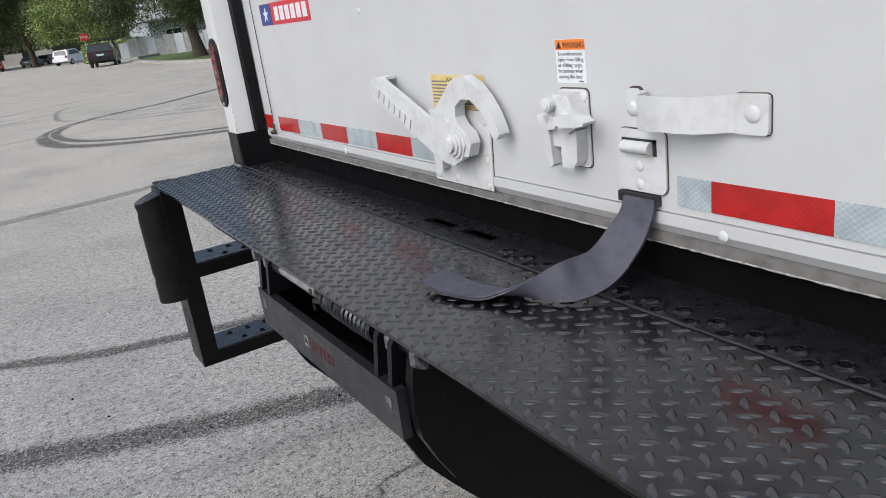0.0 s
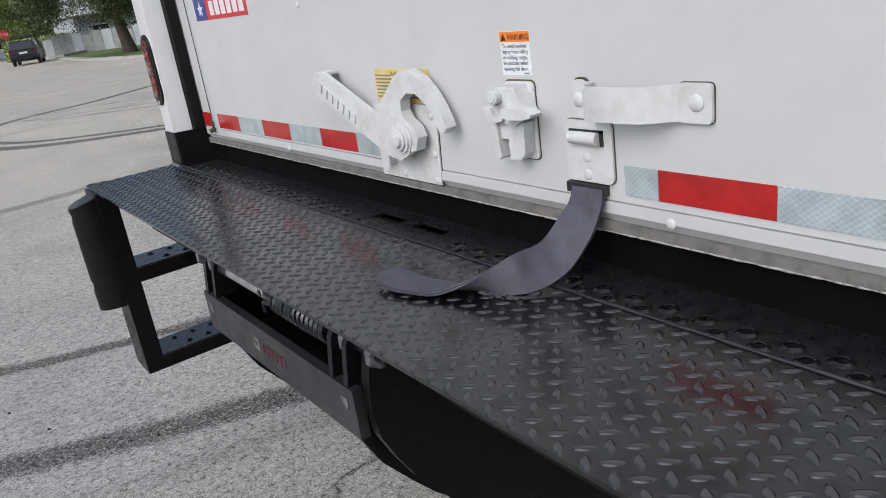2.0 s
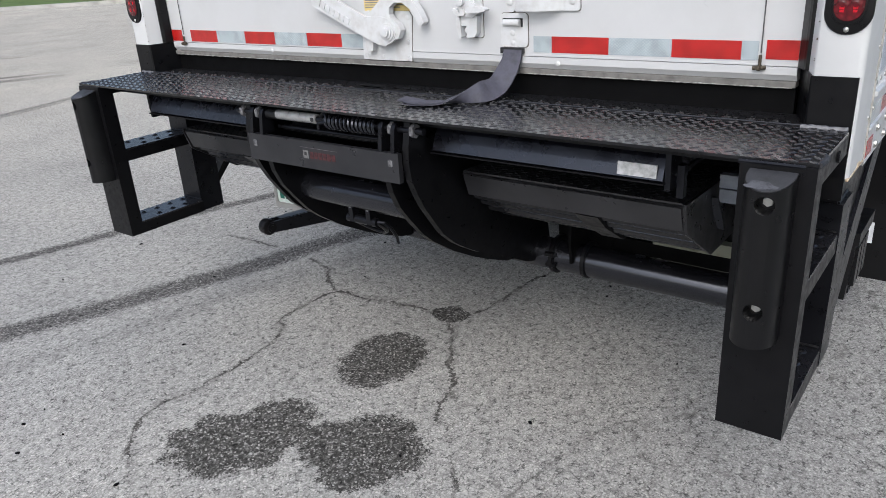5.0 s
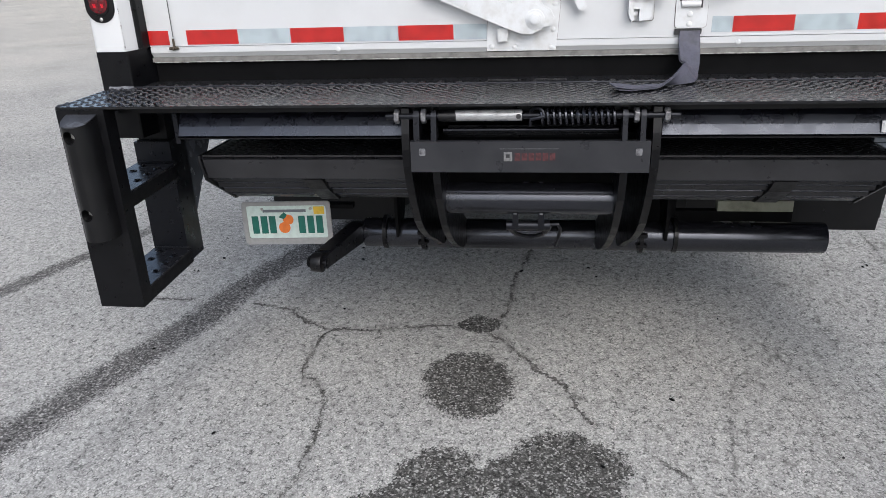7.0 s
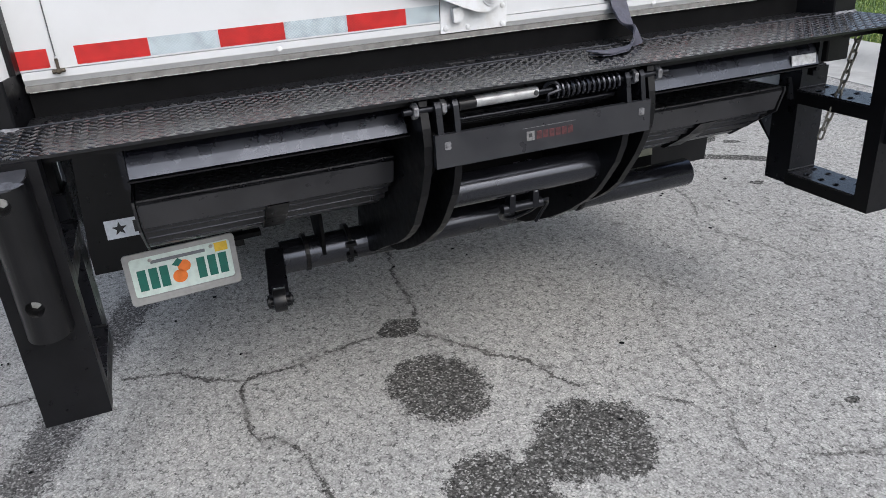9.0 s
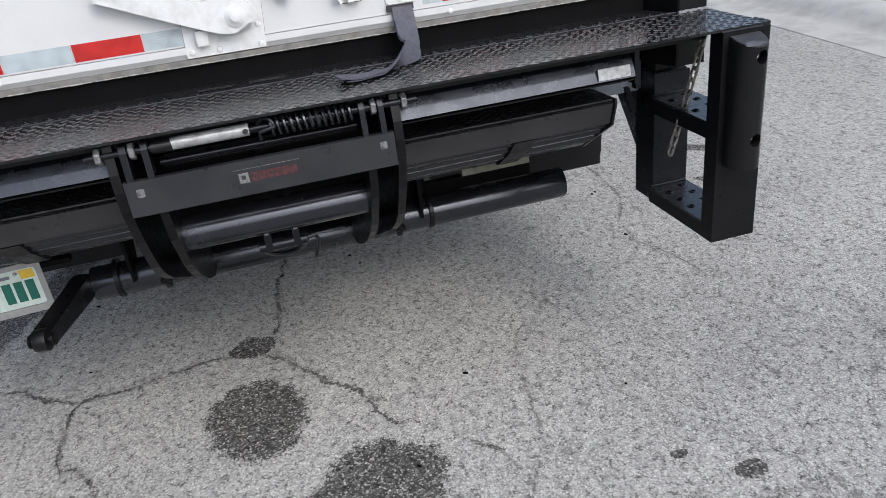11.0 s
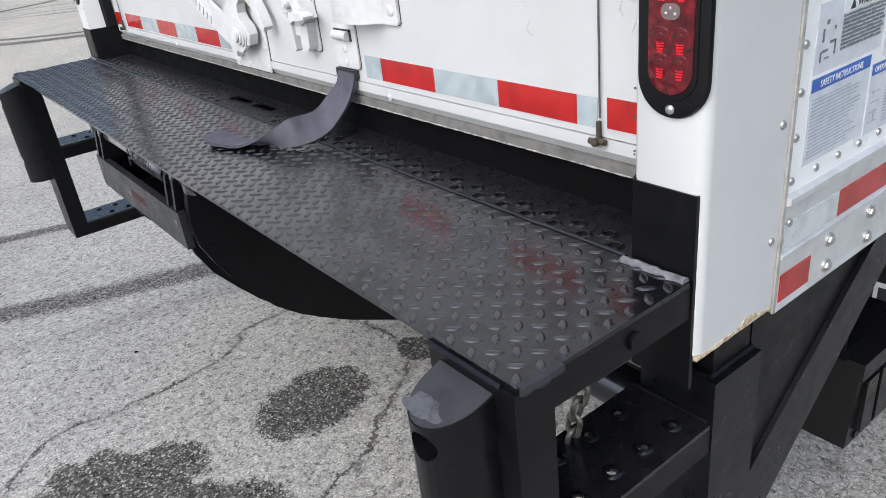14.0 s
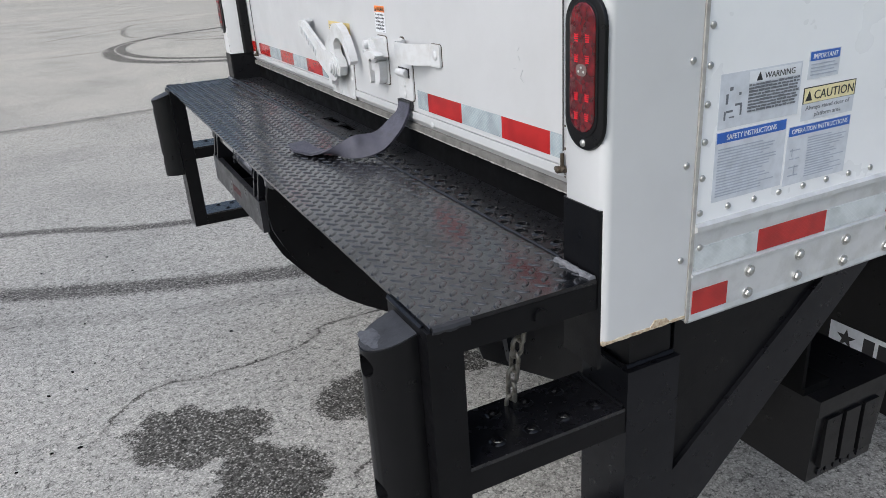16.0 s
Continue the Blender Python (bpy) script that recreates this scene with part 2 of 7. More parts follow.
def tread_paint():
    """Black painted tread plate: damp glossy patches, dusty wear."""
    m, nt, bsdf = nodes_of("damp_black_tread_plate")
    v = coords(nt)
    big = noise_of(nt, v, 3.2, 4.0, 0.6)
    mid = noise_of(nt, v, 19.0, 5.0, 0.65)
    fine = noise_of(nt, v, 420.0, 3.0, 0.6)
    base = ramp(nt, mid, [(0.30, (0.0018, 0.0018, 0.0024)), (0.72, (0.0060, 0.0060, 0.0074))])
    col = base
    mp = nt.nodes.new("ShaderNodeMapping")
    mp.vector_type = "TEXTURE"
    mp.inputs["Location"].default_value, mp.inputs["Scale"].default_value = (-0.165, -0.40, 1.004), (0.062, 0.15, 1.0)
    nt.links.new(v, mp.inputs["Vector"])
    ln = nt.nodes.new("ShaderNodeVectorMath")
    ln.operation = "LENGTH"
    nt.links.new(mp.outputs[0], ln.inputs[0])
    oil = maths(nt, "ADD", maths(nt, "SUBTRACT", 1.0, ln.outputs["Value"]), maths(nt, "MULTIPLY", maths(nt, "SUBTRACT", noise_of(nt, v, 30.0, 6.0, 0.75), 0.5), 2.4))
    oil = ramp(nt, oil, [(0.05, (0, 0, 0)), (0.35, (1, 1, 1))])
    col = mix(nt, oil, col, (0.0025, 0.0025, 0.0028))
    nt.links.new(col, bsdf.inputs["Base Color"])
    wet = maths(nt, "ADD", maths(nt, "MULTIPLY", big, 0.65), maths(nt, "MULTIPLY", mid, 0.35))
    nt.links.new(ramp(nt, wet, [(0.38, (0.13,) * 3), (0.50, (0.24,) * 3), (0.62, (0.36,) * 3)]), bsdf.inputs["Roughness"])
    worn = maths(nt, "ADD", maths(nt, "MULTIPLY", noise_of(nt, v, 8.0, 5.0, 0.7), 0.7), maths(nt, "MULTIPLY", mid, 0.3))
    spec = ramp(nt, worn, [(0.36, (0.03,) * 3), (0.46, (0.16,) * 3), (0.60, (0.34,) * 3)])
    nt.links.new(mix(nt, maths(nt, "MULTIPLY", oil, 0.85), spec, (0.05, 0.05, 0.05)), bsdf.inputs["Specular IOR Level"])
    # a trace of sky blue put into the plate's reflections
    bsdf.inputs["Specular Tint"].default_value = (0.95, 0.97, 1.0, 1)
    bsdf.inputs["Coat Weight"].default_value, bsdf.inputs["Coat Roughness"].default_value = 1.0, 0.17
    bsdf.inputs["Coat IOR"].default_value = 1.38
    bump(nt, bsdf, maths(nt, "ADD", fine, maths(nt, "MULTIPLY", mid, 2.0)), 0.22, 0.0008)
    return m


tread = tread_paint()
# Base lighter than the plate's puts the studs' highlights into their colour.
stud_paint = painted("glint_black_studs", (0.019, 0.019, 0.0215), (0.006, 0.006, 0.007), (0.10, 0.26), 40.0, 300.0, 0.12, spec=1.0)


def add_noise_colour(nt, v, scale):
    n = add(nt, "ShaderNodeTexNoise", Scale=scale, Detail=2.0)
    nt.links.new(v, n.inputs["Vector"])
    return n.outputs["Color"]


def asphalt(name, mark=None, colour=(0.03, 0.03, 0.03), strength=1.0, edge=(0.55, 0.25), speck=1.0):
    """Weathered pale asphalt with exposed stone. mark: 'band', 'blot' or 'crack', a dark trace laid on by the mesh's own UV."""
    m, nt, bsdf = nodes_of(name)
    v = coords(nt)
    warp = nt.nodes.new("ShaderNodeTexNoise")
    warp.inputs["Scale"].default_value, warp.inputs["Detail"].default_value = 34.0, 3.0
    nt.links.new(v, warp.inputs["Vector"])
    shift = nt.nodes.new("ShaderNodeVectorMath")
    shift.operation = "MULTIPLY_ADD"
    shift.inputs[1].default_value = (0.028, 0.028, 0.0)
    nt.links.new(warp.outputs["Color"], shift.inputs[0])
    nt.links.new(v, shift.inputs[2])
    stone = add(nt, "ShaderNodeTexVoronoi", Scale=178.0, Randomness=1.0)
    nt.links.new(v, stone.inputs["Vector"])
    cell = add(nt, "ShaderNodeSeparateColor")
    nt.links.new(stone.outputs["Color"], cell.inputs[0])
    fleck = ramp(nt, cell.outputs[0], [(0.0, (0.27, 0.264, 0.251)), (0.2, (0.36, 0.353, 0.337)), (0.50, (0.425, 0.417, 0.399)), (0.84, (0.475, 0.467, 0.446)), (1.0, (0.60, 0.59, 0.563))])
    gap = ramp(nt, stone.outputs["Distance"], [(0.30, (1.03, 1.03, 1.03)), (0.78, (0.74, 0.74, 0.74))])
    col = mix(nt, 0.9, fleck, gap, "MULTIPLY")
    grit = ramp(nt, noise_of(nt, v, 300.0, 3.0, 0.7), [(0.33, (0.74, 0.74, 0.74)), (0.46, (1.01, 1.01, 1.01)), (0.68, (1.10, 1.097, 1.09))])
    col = mix(nt, 0.9, col, grit, "MULTIPLY")
    # short dark fissures that wander between the stones
    kink = nt.nodes.new("ShaderNodeVectorMath")
    kink.operation = "MULTIPLY_ADD"
    kink.inputs[1].default_value = (0.012, 0.012, 0.0)
    nt.links.new(add_noise_colour(nt, v, 120.0), kink.inputs[0])
    nt.links.new(v, kink.inputs[2])
    pit = add(nt, "ShaderNodeTexVoronoi", Scale=82.0, Randomness=1.0)
    pit.feature = "DISTANCE_TO_EDGE"
    nt.links.new(kink.outputs[0], pit.inputs["Vector"])
    pit = maths(nt, "ADD", pit.outputs["Distance"], maths(nt, "MULTIPLY_ADD", noise_of(nt, v, 42.0, 4.0, 0.7), 1.1, -0.46))
    col = mix(nt, 1.0, col, ramp(nt, pit, [(0.0, (0.36, 0.36, 0.36)), (0.06, (0.62, 0.62, 0.62)), (0.14, (1, 1, 1)), (0.5, (1.05, 1.05, 1.05))]), "MULTIPLY")
    clot = ramp(nt, noise_of(nt, v, 26.0, 6.0, 0.78), [(0.32, (0.72, 0.72, 0.72)), (0.5, (1, 1, 1)), (0.68, (1.13, 1.127, 1.115))])
    col = mix(nt, 1.0, col, clot, "MULTIPLY")
    # hairline ravelling between clusters of stone, heavier towards the kerb side
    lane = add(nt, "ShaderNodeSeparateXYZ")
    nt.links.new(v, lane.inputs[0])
    kerb_wear_shade = maths(nt, "ADD", maths(nt, "MULTIPLY", lane.outputs["Y"], -0.55), maths(nt, "MULTIPLY_ADD", noise_of(nt, v, 0.7, 4.0, 0.6), 1.6, -0.75))
    kerb_wear_shade = ramp(nt, kerb_wear_shade, [(0.0, (0, 0, 0)), (0.75, (1, 1, 1))])
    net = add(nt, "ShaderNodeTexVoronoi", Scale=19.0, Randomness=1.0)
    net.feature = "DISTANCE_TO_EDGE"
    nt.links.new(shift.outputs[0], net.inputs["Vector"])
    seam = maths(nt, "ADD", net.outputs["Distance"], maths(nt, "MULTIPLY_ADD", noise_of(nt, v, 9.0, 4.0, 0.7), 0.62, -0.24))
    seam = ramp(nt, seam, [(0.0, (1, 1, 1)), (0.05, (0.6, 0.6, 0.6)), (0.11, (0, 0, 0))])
    wear = maths(nt, "MULTIPLY", seam, maths(nt, "MULTIPLY_ADD", kerb_wear_shade, 0.42, 0.22))
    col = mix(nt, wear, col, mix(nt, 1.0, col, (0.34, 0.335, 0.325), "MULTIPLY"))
    # dimmer light on the kerb side, put into the asphalt's colour
    col = mix(nt, maths(nt, "MULTIPLY", kerb_wear_shade, 0.8), col, mix(nt, 1.0, col, (0.80, 0.80, 0.81), "MULTIPLY"))
    patch = ramp(nt, noise_of(nt, v, 0.9, 6.0, 0.62), [(0.28, (0.80, 0.80, 0.805)), (0.5, (1, 1, 1)), (0.75, (1.10, 1.097, 1.085))])
    col = mix(nt, 1.0, col, patch, "MULTIPLY")
    across = ramp(nt, maths(nt, "MULTIPLY", maths(nt, "ADD", lane.outputs["Y"], maths(nt, "MULTIPLY", noise_of(nt, v, 0.5, 4.0, 0.6), 3.0)), 0.1), [(0.28, (1, 1, 1)), (1.0, (1.26, 1.22, 1.13))])
    col = mix(nt, 1.0, col, across, "MULTIPLY")
    wide = ramp(nt, noise_of(nt, v, 0.12, 4.0, 0.5), [(0.3, (0.90, 0.90, 0.90)), (0.7, (1.08, 1.073, 1.055))])
    col = mix(nt, 1.0, col, wide, "MULTIPLY")
    rough = 0.9
    if mark:
        uv = add(nt, "ShaderNodeTexCoord").outputs["UV"]
        sep = add(nt, "ShaderNodeSeparateXYZ")
        nt.links.new(uv, sep.inputs[0])
        off = maths(nt, "ABSOLUTE", maths(nt, "MULTIPLY_ADD", sep.outputs["Y"], 2.0, -1.0))
        end = maths(nt, "ABSOLUTE", maths(nt, "MULTIPLY_ADD", sep.outputs["X"], 2.0, -1.0))
        if mark == "band":
            rag = maths(nt, "MULTIPLY_ADD", noise_of(nt, v, 11.0, 6.0, 0.75), 0.9, -0.45)
            tex = noise_of(nt, v, 70.0, 4.0, 0.75)
            rag = maths(nt, "ADD", rag, maths(nt, "MULTIPLY_ADD", noise_of(nt, v, 110.0, 3.0, 0.8), 1.7, -0.85))
            d = maths(nt, "ADD", off, rag)
            f = ramp(nt, d, [(edge[1] + 0.22, (1, 1, 1)), (edge[0] + 0.12, (0, 0, 0))])
            f = mix(nt, 1.0, f, ramp(nt, tex, [(0.34, (0.3, 0.3, 0.3)), (0.50, (1, 1, 1))]), "MULTIPLY")
            f = mix(nt, 1.0, f, ramp(nt, cell.outputs[1], [(0.70, (1, 1, 1)), (0.92, (0.3, 0.3, 0.3))]), "MULTIPLY")
            f = mix(nt, 1.0, f, ramp(nt, end, [(0.86, (1, 1, 1)), (1.0, (0, 0, 0))]), "MULTIPLY")
        elif mark == "blot":
            rag = maths(nt, "MULTIPLY_ADD", noise_of(nt, v, 17.0, 6.0, 0.72), 0.95, -0.475)
            rag = maths(nt, "ADD", rag, maths(nt, "MULTIPLY_ADD", noise_of(nt, v, 150.0, 3.0, 0.8), 0.55, -0.275))
            f = ramp(nt, maths(nt, "ADD", maths(nt, "SUBTRACT", 1.0, sep.outputs["Y"]), rag), [(0.11, (0, 0, 0)), (0.16, (1, 1, 1))])
            f = mix(nt, 1.0, f, ramp(nt, cell.outputs[1], [(0.58, (1, 1, 1)), (0.76, (0.80, 0.80, 0.80)), (0.93, (0.22, 0.22, 0.22))]), "MULTIPLY")
            f = mix(nt, 1.0, f, ramp(nt, noise_of(nt, v, 60.0, 4.0, 0.75), [(0.36, (0.72, 0.72, 0.72)), (0.52, (1, 1, 1))]), "MULTIPLY")
        else:
            wob = maths(nt, "MULTIPLY_ADD", noise_of(nt, v, 13.0, 6.0, 0.8), 1.3, -0.65)
            wob = maths(nt, "ADD", wob, maths(nt, "MULTIPLY_ADD", noise_of(nt, v, 48.0, 3.0, 0.7), 0.55, -0.275))
            side = maths(nt, "MULTIPLY_ADD", sep.outputs["Y"], 2.0, -1.0)
            d = maths(nt, "ABSOLUTE", maths(nt, "ADD", side, wob))
            w = maths(nt, "MULTIPLY_ADD", noise_of(nt, v, 7.0, 5.0, 0.75), 0.50, -0.185)
            core = ramp(nt, maths(nt, "SUBTRACT", d, w), [(0.0, (1, 1, 1)), (0.055, (0.12, 0.12, 0.12)), (0.12, (0, 0, 0))])
            core = mix(nt, 1.0, core, ramp(nt, noise_of(nt, v, 4.0, 4.0, 0.6), [(0.34, (0.2, 0.2, 0.2)), (0.5, (1, 1, 1))]), "MULTIPLY")
            halo = ramp(nt, maths(nt, "ADD", d, maths(nt, "MULTIPLY_ADD", noise_of(nt, v, 6.0, 5.0, 0.75), 2.2, -0.95)), [(0.05, (0.42, 0.42, 0.42)), (0.5, (0, 0, 0))])
            f = mix(nt, 1.0, core, halo, "LIGHTEN")
            f = mix(nt, 1.0, f, ramp(nt, maths(nt, "MAXIMUM", off, end), [(0.9, (1, 1, 1)), (1.0, (0, 0, 0))]), "MULTIPLY")
        fac = maths(nt, "MULTIPLY", f, strength)
        shade = mix(nt, 1.0, col, colour, "MULTIPLY")
        col = mix(nt, fac, col, shade)
    nt.links.new(col, bsdf.inputs["Base Color"])
    bsdf.inputs["Roughness"].default_value = rough
    bsdf.inputs["Specular IOR Level"].default_value = 0.06
    h = maths(nt, "ADD", maths(nt, "MULTIPLY", stone.outputs["Distance"], -0.6), noise_of(nt, v, 300.0, 3.0, 0.6))
    bump(nt, bsdf, h, 0.32, 0.003)
    return m


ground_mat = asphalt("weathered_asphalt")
skid_mat = asphalt("skid_marked_asphalt", "band", (0.20, 0.195, 0.20), 0.95)
faint_mat = asphalt("tyre_traced_asphalt", "band", (0.38, 0.38, 0.38), 0.8, (0.6, 0.3))
trace_mat = asphalt("faintly_traced_asphalt", "band", (0.6, 0.6, 0.6), 0.4, (0.6, 0.3))
turn_mat = asphalt("turn_marked_asphalt", "band", (0.17, 0.166, 0.17), 1.0, (0.75, 0.45))
damp_mat = asphalt("damp_asphalt", "blot", (0.155, 0.153, 0.150), 1.0)
crack_mat = asphalt("cracked_asphalt", "crack", (0.27, 0.265, 0.26), 1.0)
hairline_mat = asphalt("finely_cracked_asphalt", "crack", (0.30, 0.295, 0.29), 0.75)
concrete = painted("pale_concrete", (0.42, 0.41, 0.385), (0.28, 0.27, 0.25), (0.8, 0.95), 2.5, 90.0, 0.5)


def foliage(name, stops):
    m, nt, bsdf = nodes_of(name)
    g = nt.nodes.new("ShaderNodeNewGeometry")
    c = ramp(nt, g.outputs["Random Per Island"], stops)
    v = coords(nt)
    c = mix(nt, 1.0, c, ramp(nt, noise_of(nt, v, 0.6, 3.0), [(0.35, (0.6, 0.6, 0.6)), (0.65, (1.25, 1.25, 1.1))]), "MULTIPLY")
    nt.links.new(c, bsdf.inputs["Base Color"])
    bsdf.inputs["Roughness"].default_value = 0.6
    return m


leaf_dark = foliage("dark_oak_leaves", [(0.0, (0.035, 0.050, 0.020)), (0.6, (0.085, 0.115, 0.040)), (1.0, (0.17, 0.19, 0.07))])
leaf_green = foliage("mid_green_leaves", [(0.0, (0.09, 0.13, 0.04)), (0.6, (0.22, 0.29, 0.09)), (1.0, (0.38, 0.43, 0.16))])
grass_mat = foliage("grass_blades", [(0.0, (0.055, 0.10, 0.018)), (0.6, (0.12, 0.19, 0.035)), (1.0, (0.22, 0.25, 0.08))])
lawn_mat = painted("lawn_soil_and_grass", (0.10, 0.155, 0.035), (0.065, 0.10, 0.025), (0.8, 0.95), 1.4, 60.0, 0.9)
bark = painted("brown_bark", (0.085, 0.065, 0.048), (0.035, 0.028, 0.022), (0.8, 0.95), 6.0, 40.0, 0.8)
house_wall = painted("pale_blue_stucco", (0.42, 0.46, 0.50), (0.33, 0.36, 0.39), (0.75, 0.9), 1.0, 30.0, 0.3)
house_roof = painted("white_metal_roof", (0.55, 0.56, 0.57), (0.42, 0.43, 0.44), (0.5, 0.7), 1.0, 30.0, 0.2)
dark_glass = flat("dark_window_glass", (0.02, 0.022, 0.025), 0.08)
wood_fence = painted("grey_fence_boards", (0.30, 0.31, 0.31), (0.20, 0.20, 0.20), (0.7, 0.9), 3.0, 40.0, 0.4)


# ---- mesh helpers ----
def bm_box(bm, x0, x1, y0, y1, z0, z1):
    vs = [bm.verts.new((x, y, z)) for x in (x0, x1) for y in (y0, y1) for z in (z0, z1)]
    for f in ((0, 1, 3, 2), (4, 6, 7, 5), (0, 4, 5, 1), (2, 3, 7, 6), (0, 2, 6, 4), (1, 5, 7, 3)):
        bm.faces.new([vs[i] for i in f])
    return vs


def bm_prism(bm, outline, axis, a, b):
    """A closed 2D outline pushed along an axis from a to b. axis x: outline is (y, z); y: (x, z); z: (x, y)."""
    def at(p, s):
        u, w = p
        return (s, u, w) if axis == "x" else (u, s, w) if axis == "y" else (u, w, s)
    lo = [bm.verts.new(at(p, a)) for p in outline]
    hi = [bm.verts.new(at(p, b)) for p in outline]
    n = len(outline)
    bm.faces.new(lo)
    bm.faces.new(hi[::-1])
    for i in range(n):
        bm.faces.new((lo[i], hi[i], hi[(i + 1) % n], lo[(i + 1) % n]))
    return lo + hi


def bm_cyl(bm, p0, p1, r, seg=16, r2=None):
    p0, p1 = Vector(p0), Vector(p1)
    d = p1 - p0
    m = Matrix.Translation((p0 + p1) / 2) @ d.to_track_quat("Z", "Y").to_matrix().to_4x4()
    bmesh.ops.create_cone(bm, cap_ends=True, segments=seg, radius1=r, radius2=r if r2 is None else r2, depth=d.length, matrix=m)


def bm_dome(bm, at, normal, r, h, seg=10):
    """A rounded rivet or bolt head on a surface."""
    n = Vector(normal).normalized()
    m = Matrix.Translation(at) @ n.to_track_quat("Z", "Y").to_matrix().to_4x4()
    rings = []
    for k, (rr, hh) in enumerate(((1.0, 0.0), (0.97, 0.35), (0.75, 0.75), (0.4, 0.96))):
        rings.append([bm.verts.new(m @ Vector((r * rr * math.cos(2 * math.pi * i / seg), r * rr * math.sin(2 * math.pi * i / seg), h * hh))) for i in range(seg)])
    for a, b in zip(rings, rings[1:]):
        for i in range(seg):
            bm.faces.new((a[i], a[(i + 1) % seg], b[(i + 1) % seg], b[i]))
    bm.faces.new(rings[-1])
    bm.faces.new(rings[0][::-1])


def bm_sweep(bm, pts, r, seg=8, closed=False):
    """A round bar along a line of points."""
    pts = [Vector(p) for p in pts]
    n = len(pts)
    rings, side = [], None
    for i, p in enumerate(pts):
        t = (pts[(i + 1) % n] - pts[i - 1]) if closed else (pts[min(i + 1, n - 1)] - pts[max(i - 1, 0)])
        t.normalize()
        if side is None:
            side = t.orthogonal().normalized()
        side = (side - t * side.dot(t)).normalized()
        up = t.cross(side)
        rad = r[i] if isinstance(r, (list, tuple)) else r
        rings.append([bm.verts.new(p + rad * (math.cos(2 * math.pi * k / seg) * side + math.sin(2 * math.pi * k / seg) * up)) for k in range(seg)])
    pairs = list(zip(rings, rings[1:])) + ([(rings[-1], rings[0])] if closed else [])
    for a, b in pairs:
        for k in range(seg):
            bm.faces.new((a[k], a[(k + 1) % seg], b[(k + 1) % seg], b[k]))
    if not closed:
        bm.faces.new(rings[0][::-1])
        bm.faces.new(rings[-1])


def bm_bevel(bm, width, seg=2, angle=35):
    edges = [e for e in bm.edges if len(e.link_faces) == 2 and e.calc_face_angle(0) > radians(angle)]
    bmesh.ops.bevel(bm, geom=edges, offset=width, segments=seg, profile=0.6, affect="EDGES", clamp_overlap=True)


def mesh_of(name, bm, material, smooth=False):
    bmesh.ops.recalc_face_normals(bm, faces=bm.faces)
    me = bpy.data.meshes.new(name)
    if smooth:
        for f in bm.faces:
            f.smooth = True
        for e in bm.edges:
            if len(e.link_faces) == 2 and e.calc_face_angle(0) > radians(40):
                e.smooth = False
    bm.to_mesh(me)
    bm.free()
    me.materials.append(material)
    return me


def part(name, bm, material, parent, label="", smooth=False):
    ob = new(name, mesh_of(name, bm, material, smooth))
    ob.parent = parent
    return tagged(ob, label)


def shared(name, me, parent, m=None):
    """One more piece on a mesh that exists already."""
    ob = new(name, me)
    ob.parent = parent
    if m is not None:
        ob.matrix_basis = m
    return ob


def thing(name, label, category, group="", kind=""):
    return tagged(new(name), label, category, group, kind)


def lone(name, bm, material, label, category, group="", kind="", smooth=False):
    return tagged(new(name, mesh_of(name, bm, material, smooth)), label, category, group, kind)


def box_part(name, dims, material, parent, label="", bevel=0.0, seg=2):
    bm = bmesh.new()
    bm_box(bm, *dims)
    if bevel:
        bm_bevel(bm, bevel, seg)
    return part(name, bm, material, parent, label)


def rounded(cx, cy, w, h, r, seg=5):
    """Outline of a rectangle with round corners."""
    out = []
    for sx, sy, a0 in ((1, 1, 0), (-1, 1, 90), (-1, -1, 180), (1, -1, 270)):
        for k in range(seg + 1):
            a = radians(a0 + 90 * k / seg)
            out.append((cx + sx * (w / 2 - r) + r * math.cos(a), cy + sy * (h / 2 - r) + r * math.sin(a)))
    return out


REAR = Matrix(((0, 0, -1, 0), (-1, 0, 0, 0), (0, 1, 0, 0), (0, 0, 0, 1)))   # writing that faces backwards
SIDE = Matrix(((1, 0, 0, 0), (0, 0, -1, 0), (0, 1, 0, 0), (0, 0, 0, 1)))    # writing on the kerb side


def lettering(words, size, material, parent, m, squeeze=1.0, align="LEFT", width=None):
    """Raised words as a mesh, laid at m. width: the length to which the line is fitted."""
    cu = bpy.data.curves.new("lettering", "FONT")
    cu.body, cu.size, cu.align_x, cu.extrude, cu.resolution_u = words, size, align, 0.0002, 2
    tmp = new("lettering_curve", cu)
    me = bpy.data.meshes.new_from_object(tmp)
    bpy.data.objects.remove(tmp)
    bpy.data.curves.remove(cu)
    if width and me.vertices:
        xs = [v.co.x for v in me.vertices]
        squeeze = width / max(1e-6, max(xs) - min(xs))
    me.transform(Matrix.Diagonal((squeeze, 1, 1, 1)))
    me.transform(m)
    me.materials.clear()
    me.materials.append(material)
    ob = new("lettering", me)
    ob.parent = parent
    return ob


def on_rear(y, z, x=0.0):
    return Matrix.Translation((x, y, z)) @ REAR


def on_side(x, z, y=-1.22):
    return Matrix.Translation((x, y, z)) @ SIDE


def bars(rows, parent, material, place, thick=0.0004):
    """Plain bars for print too small to read: rows of (u, v, length, height) in the label's own plane, all in one mesh."""
    bm = bmesh.new()
    for u, v, ln, hg in rows:
        vs = bm_box(bm, u, u + ln, v, v + hg, 0.0, thick)
    bmesh.ops.transform(bm, matrix=place, verts=bm.verts)
    ob = part("fine_print", bm, material, parent)
    tagged(ob, "plain bars of fine print", kind="stuff")
    return ob


# ---- the ground and its marks ----
bm = bmesh.new()
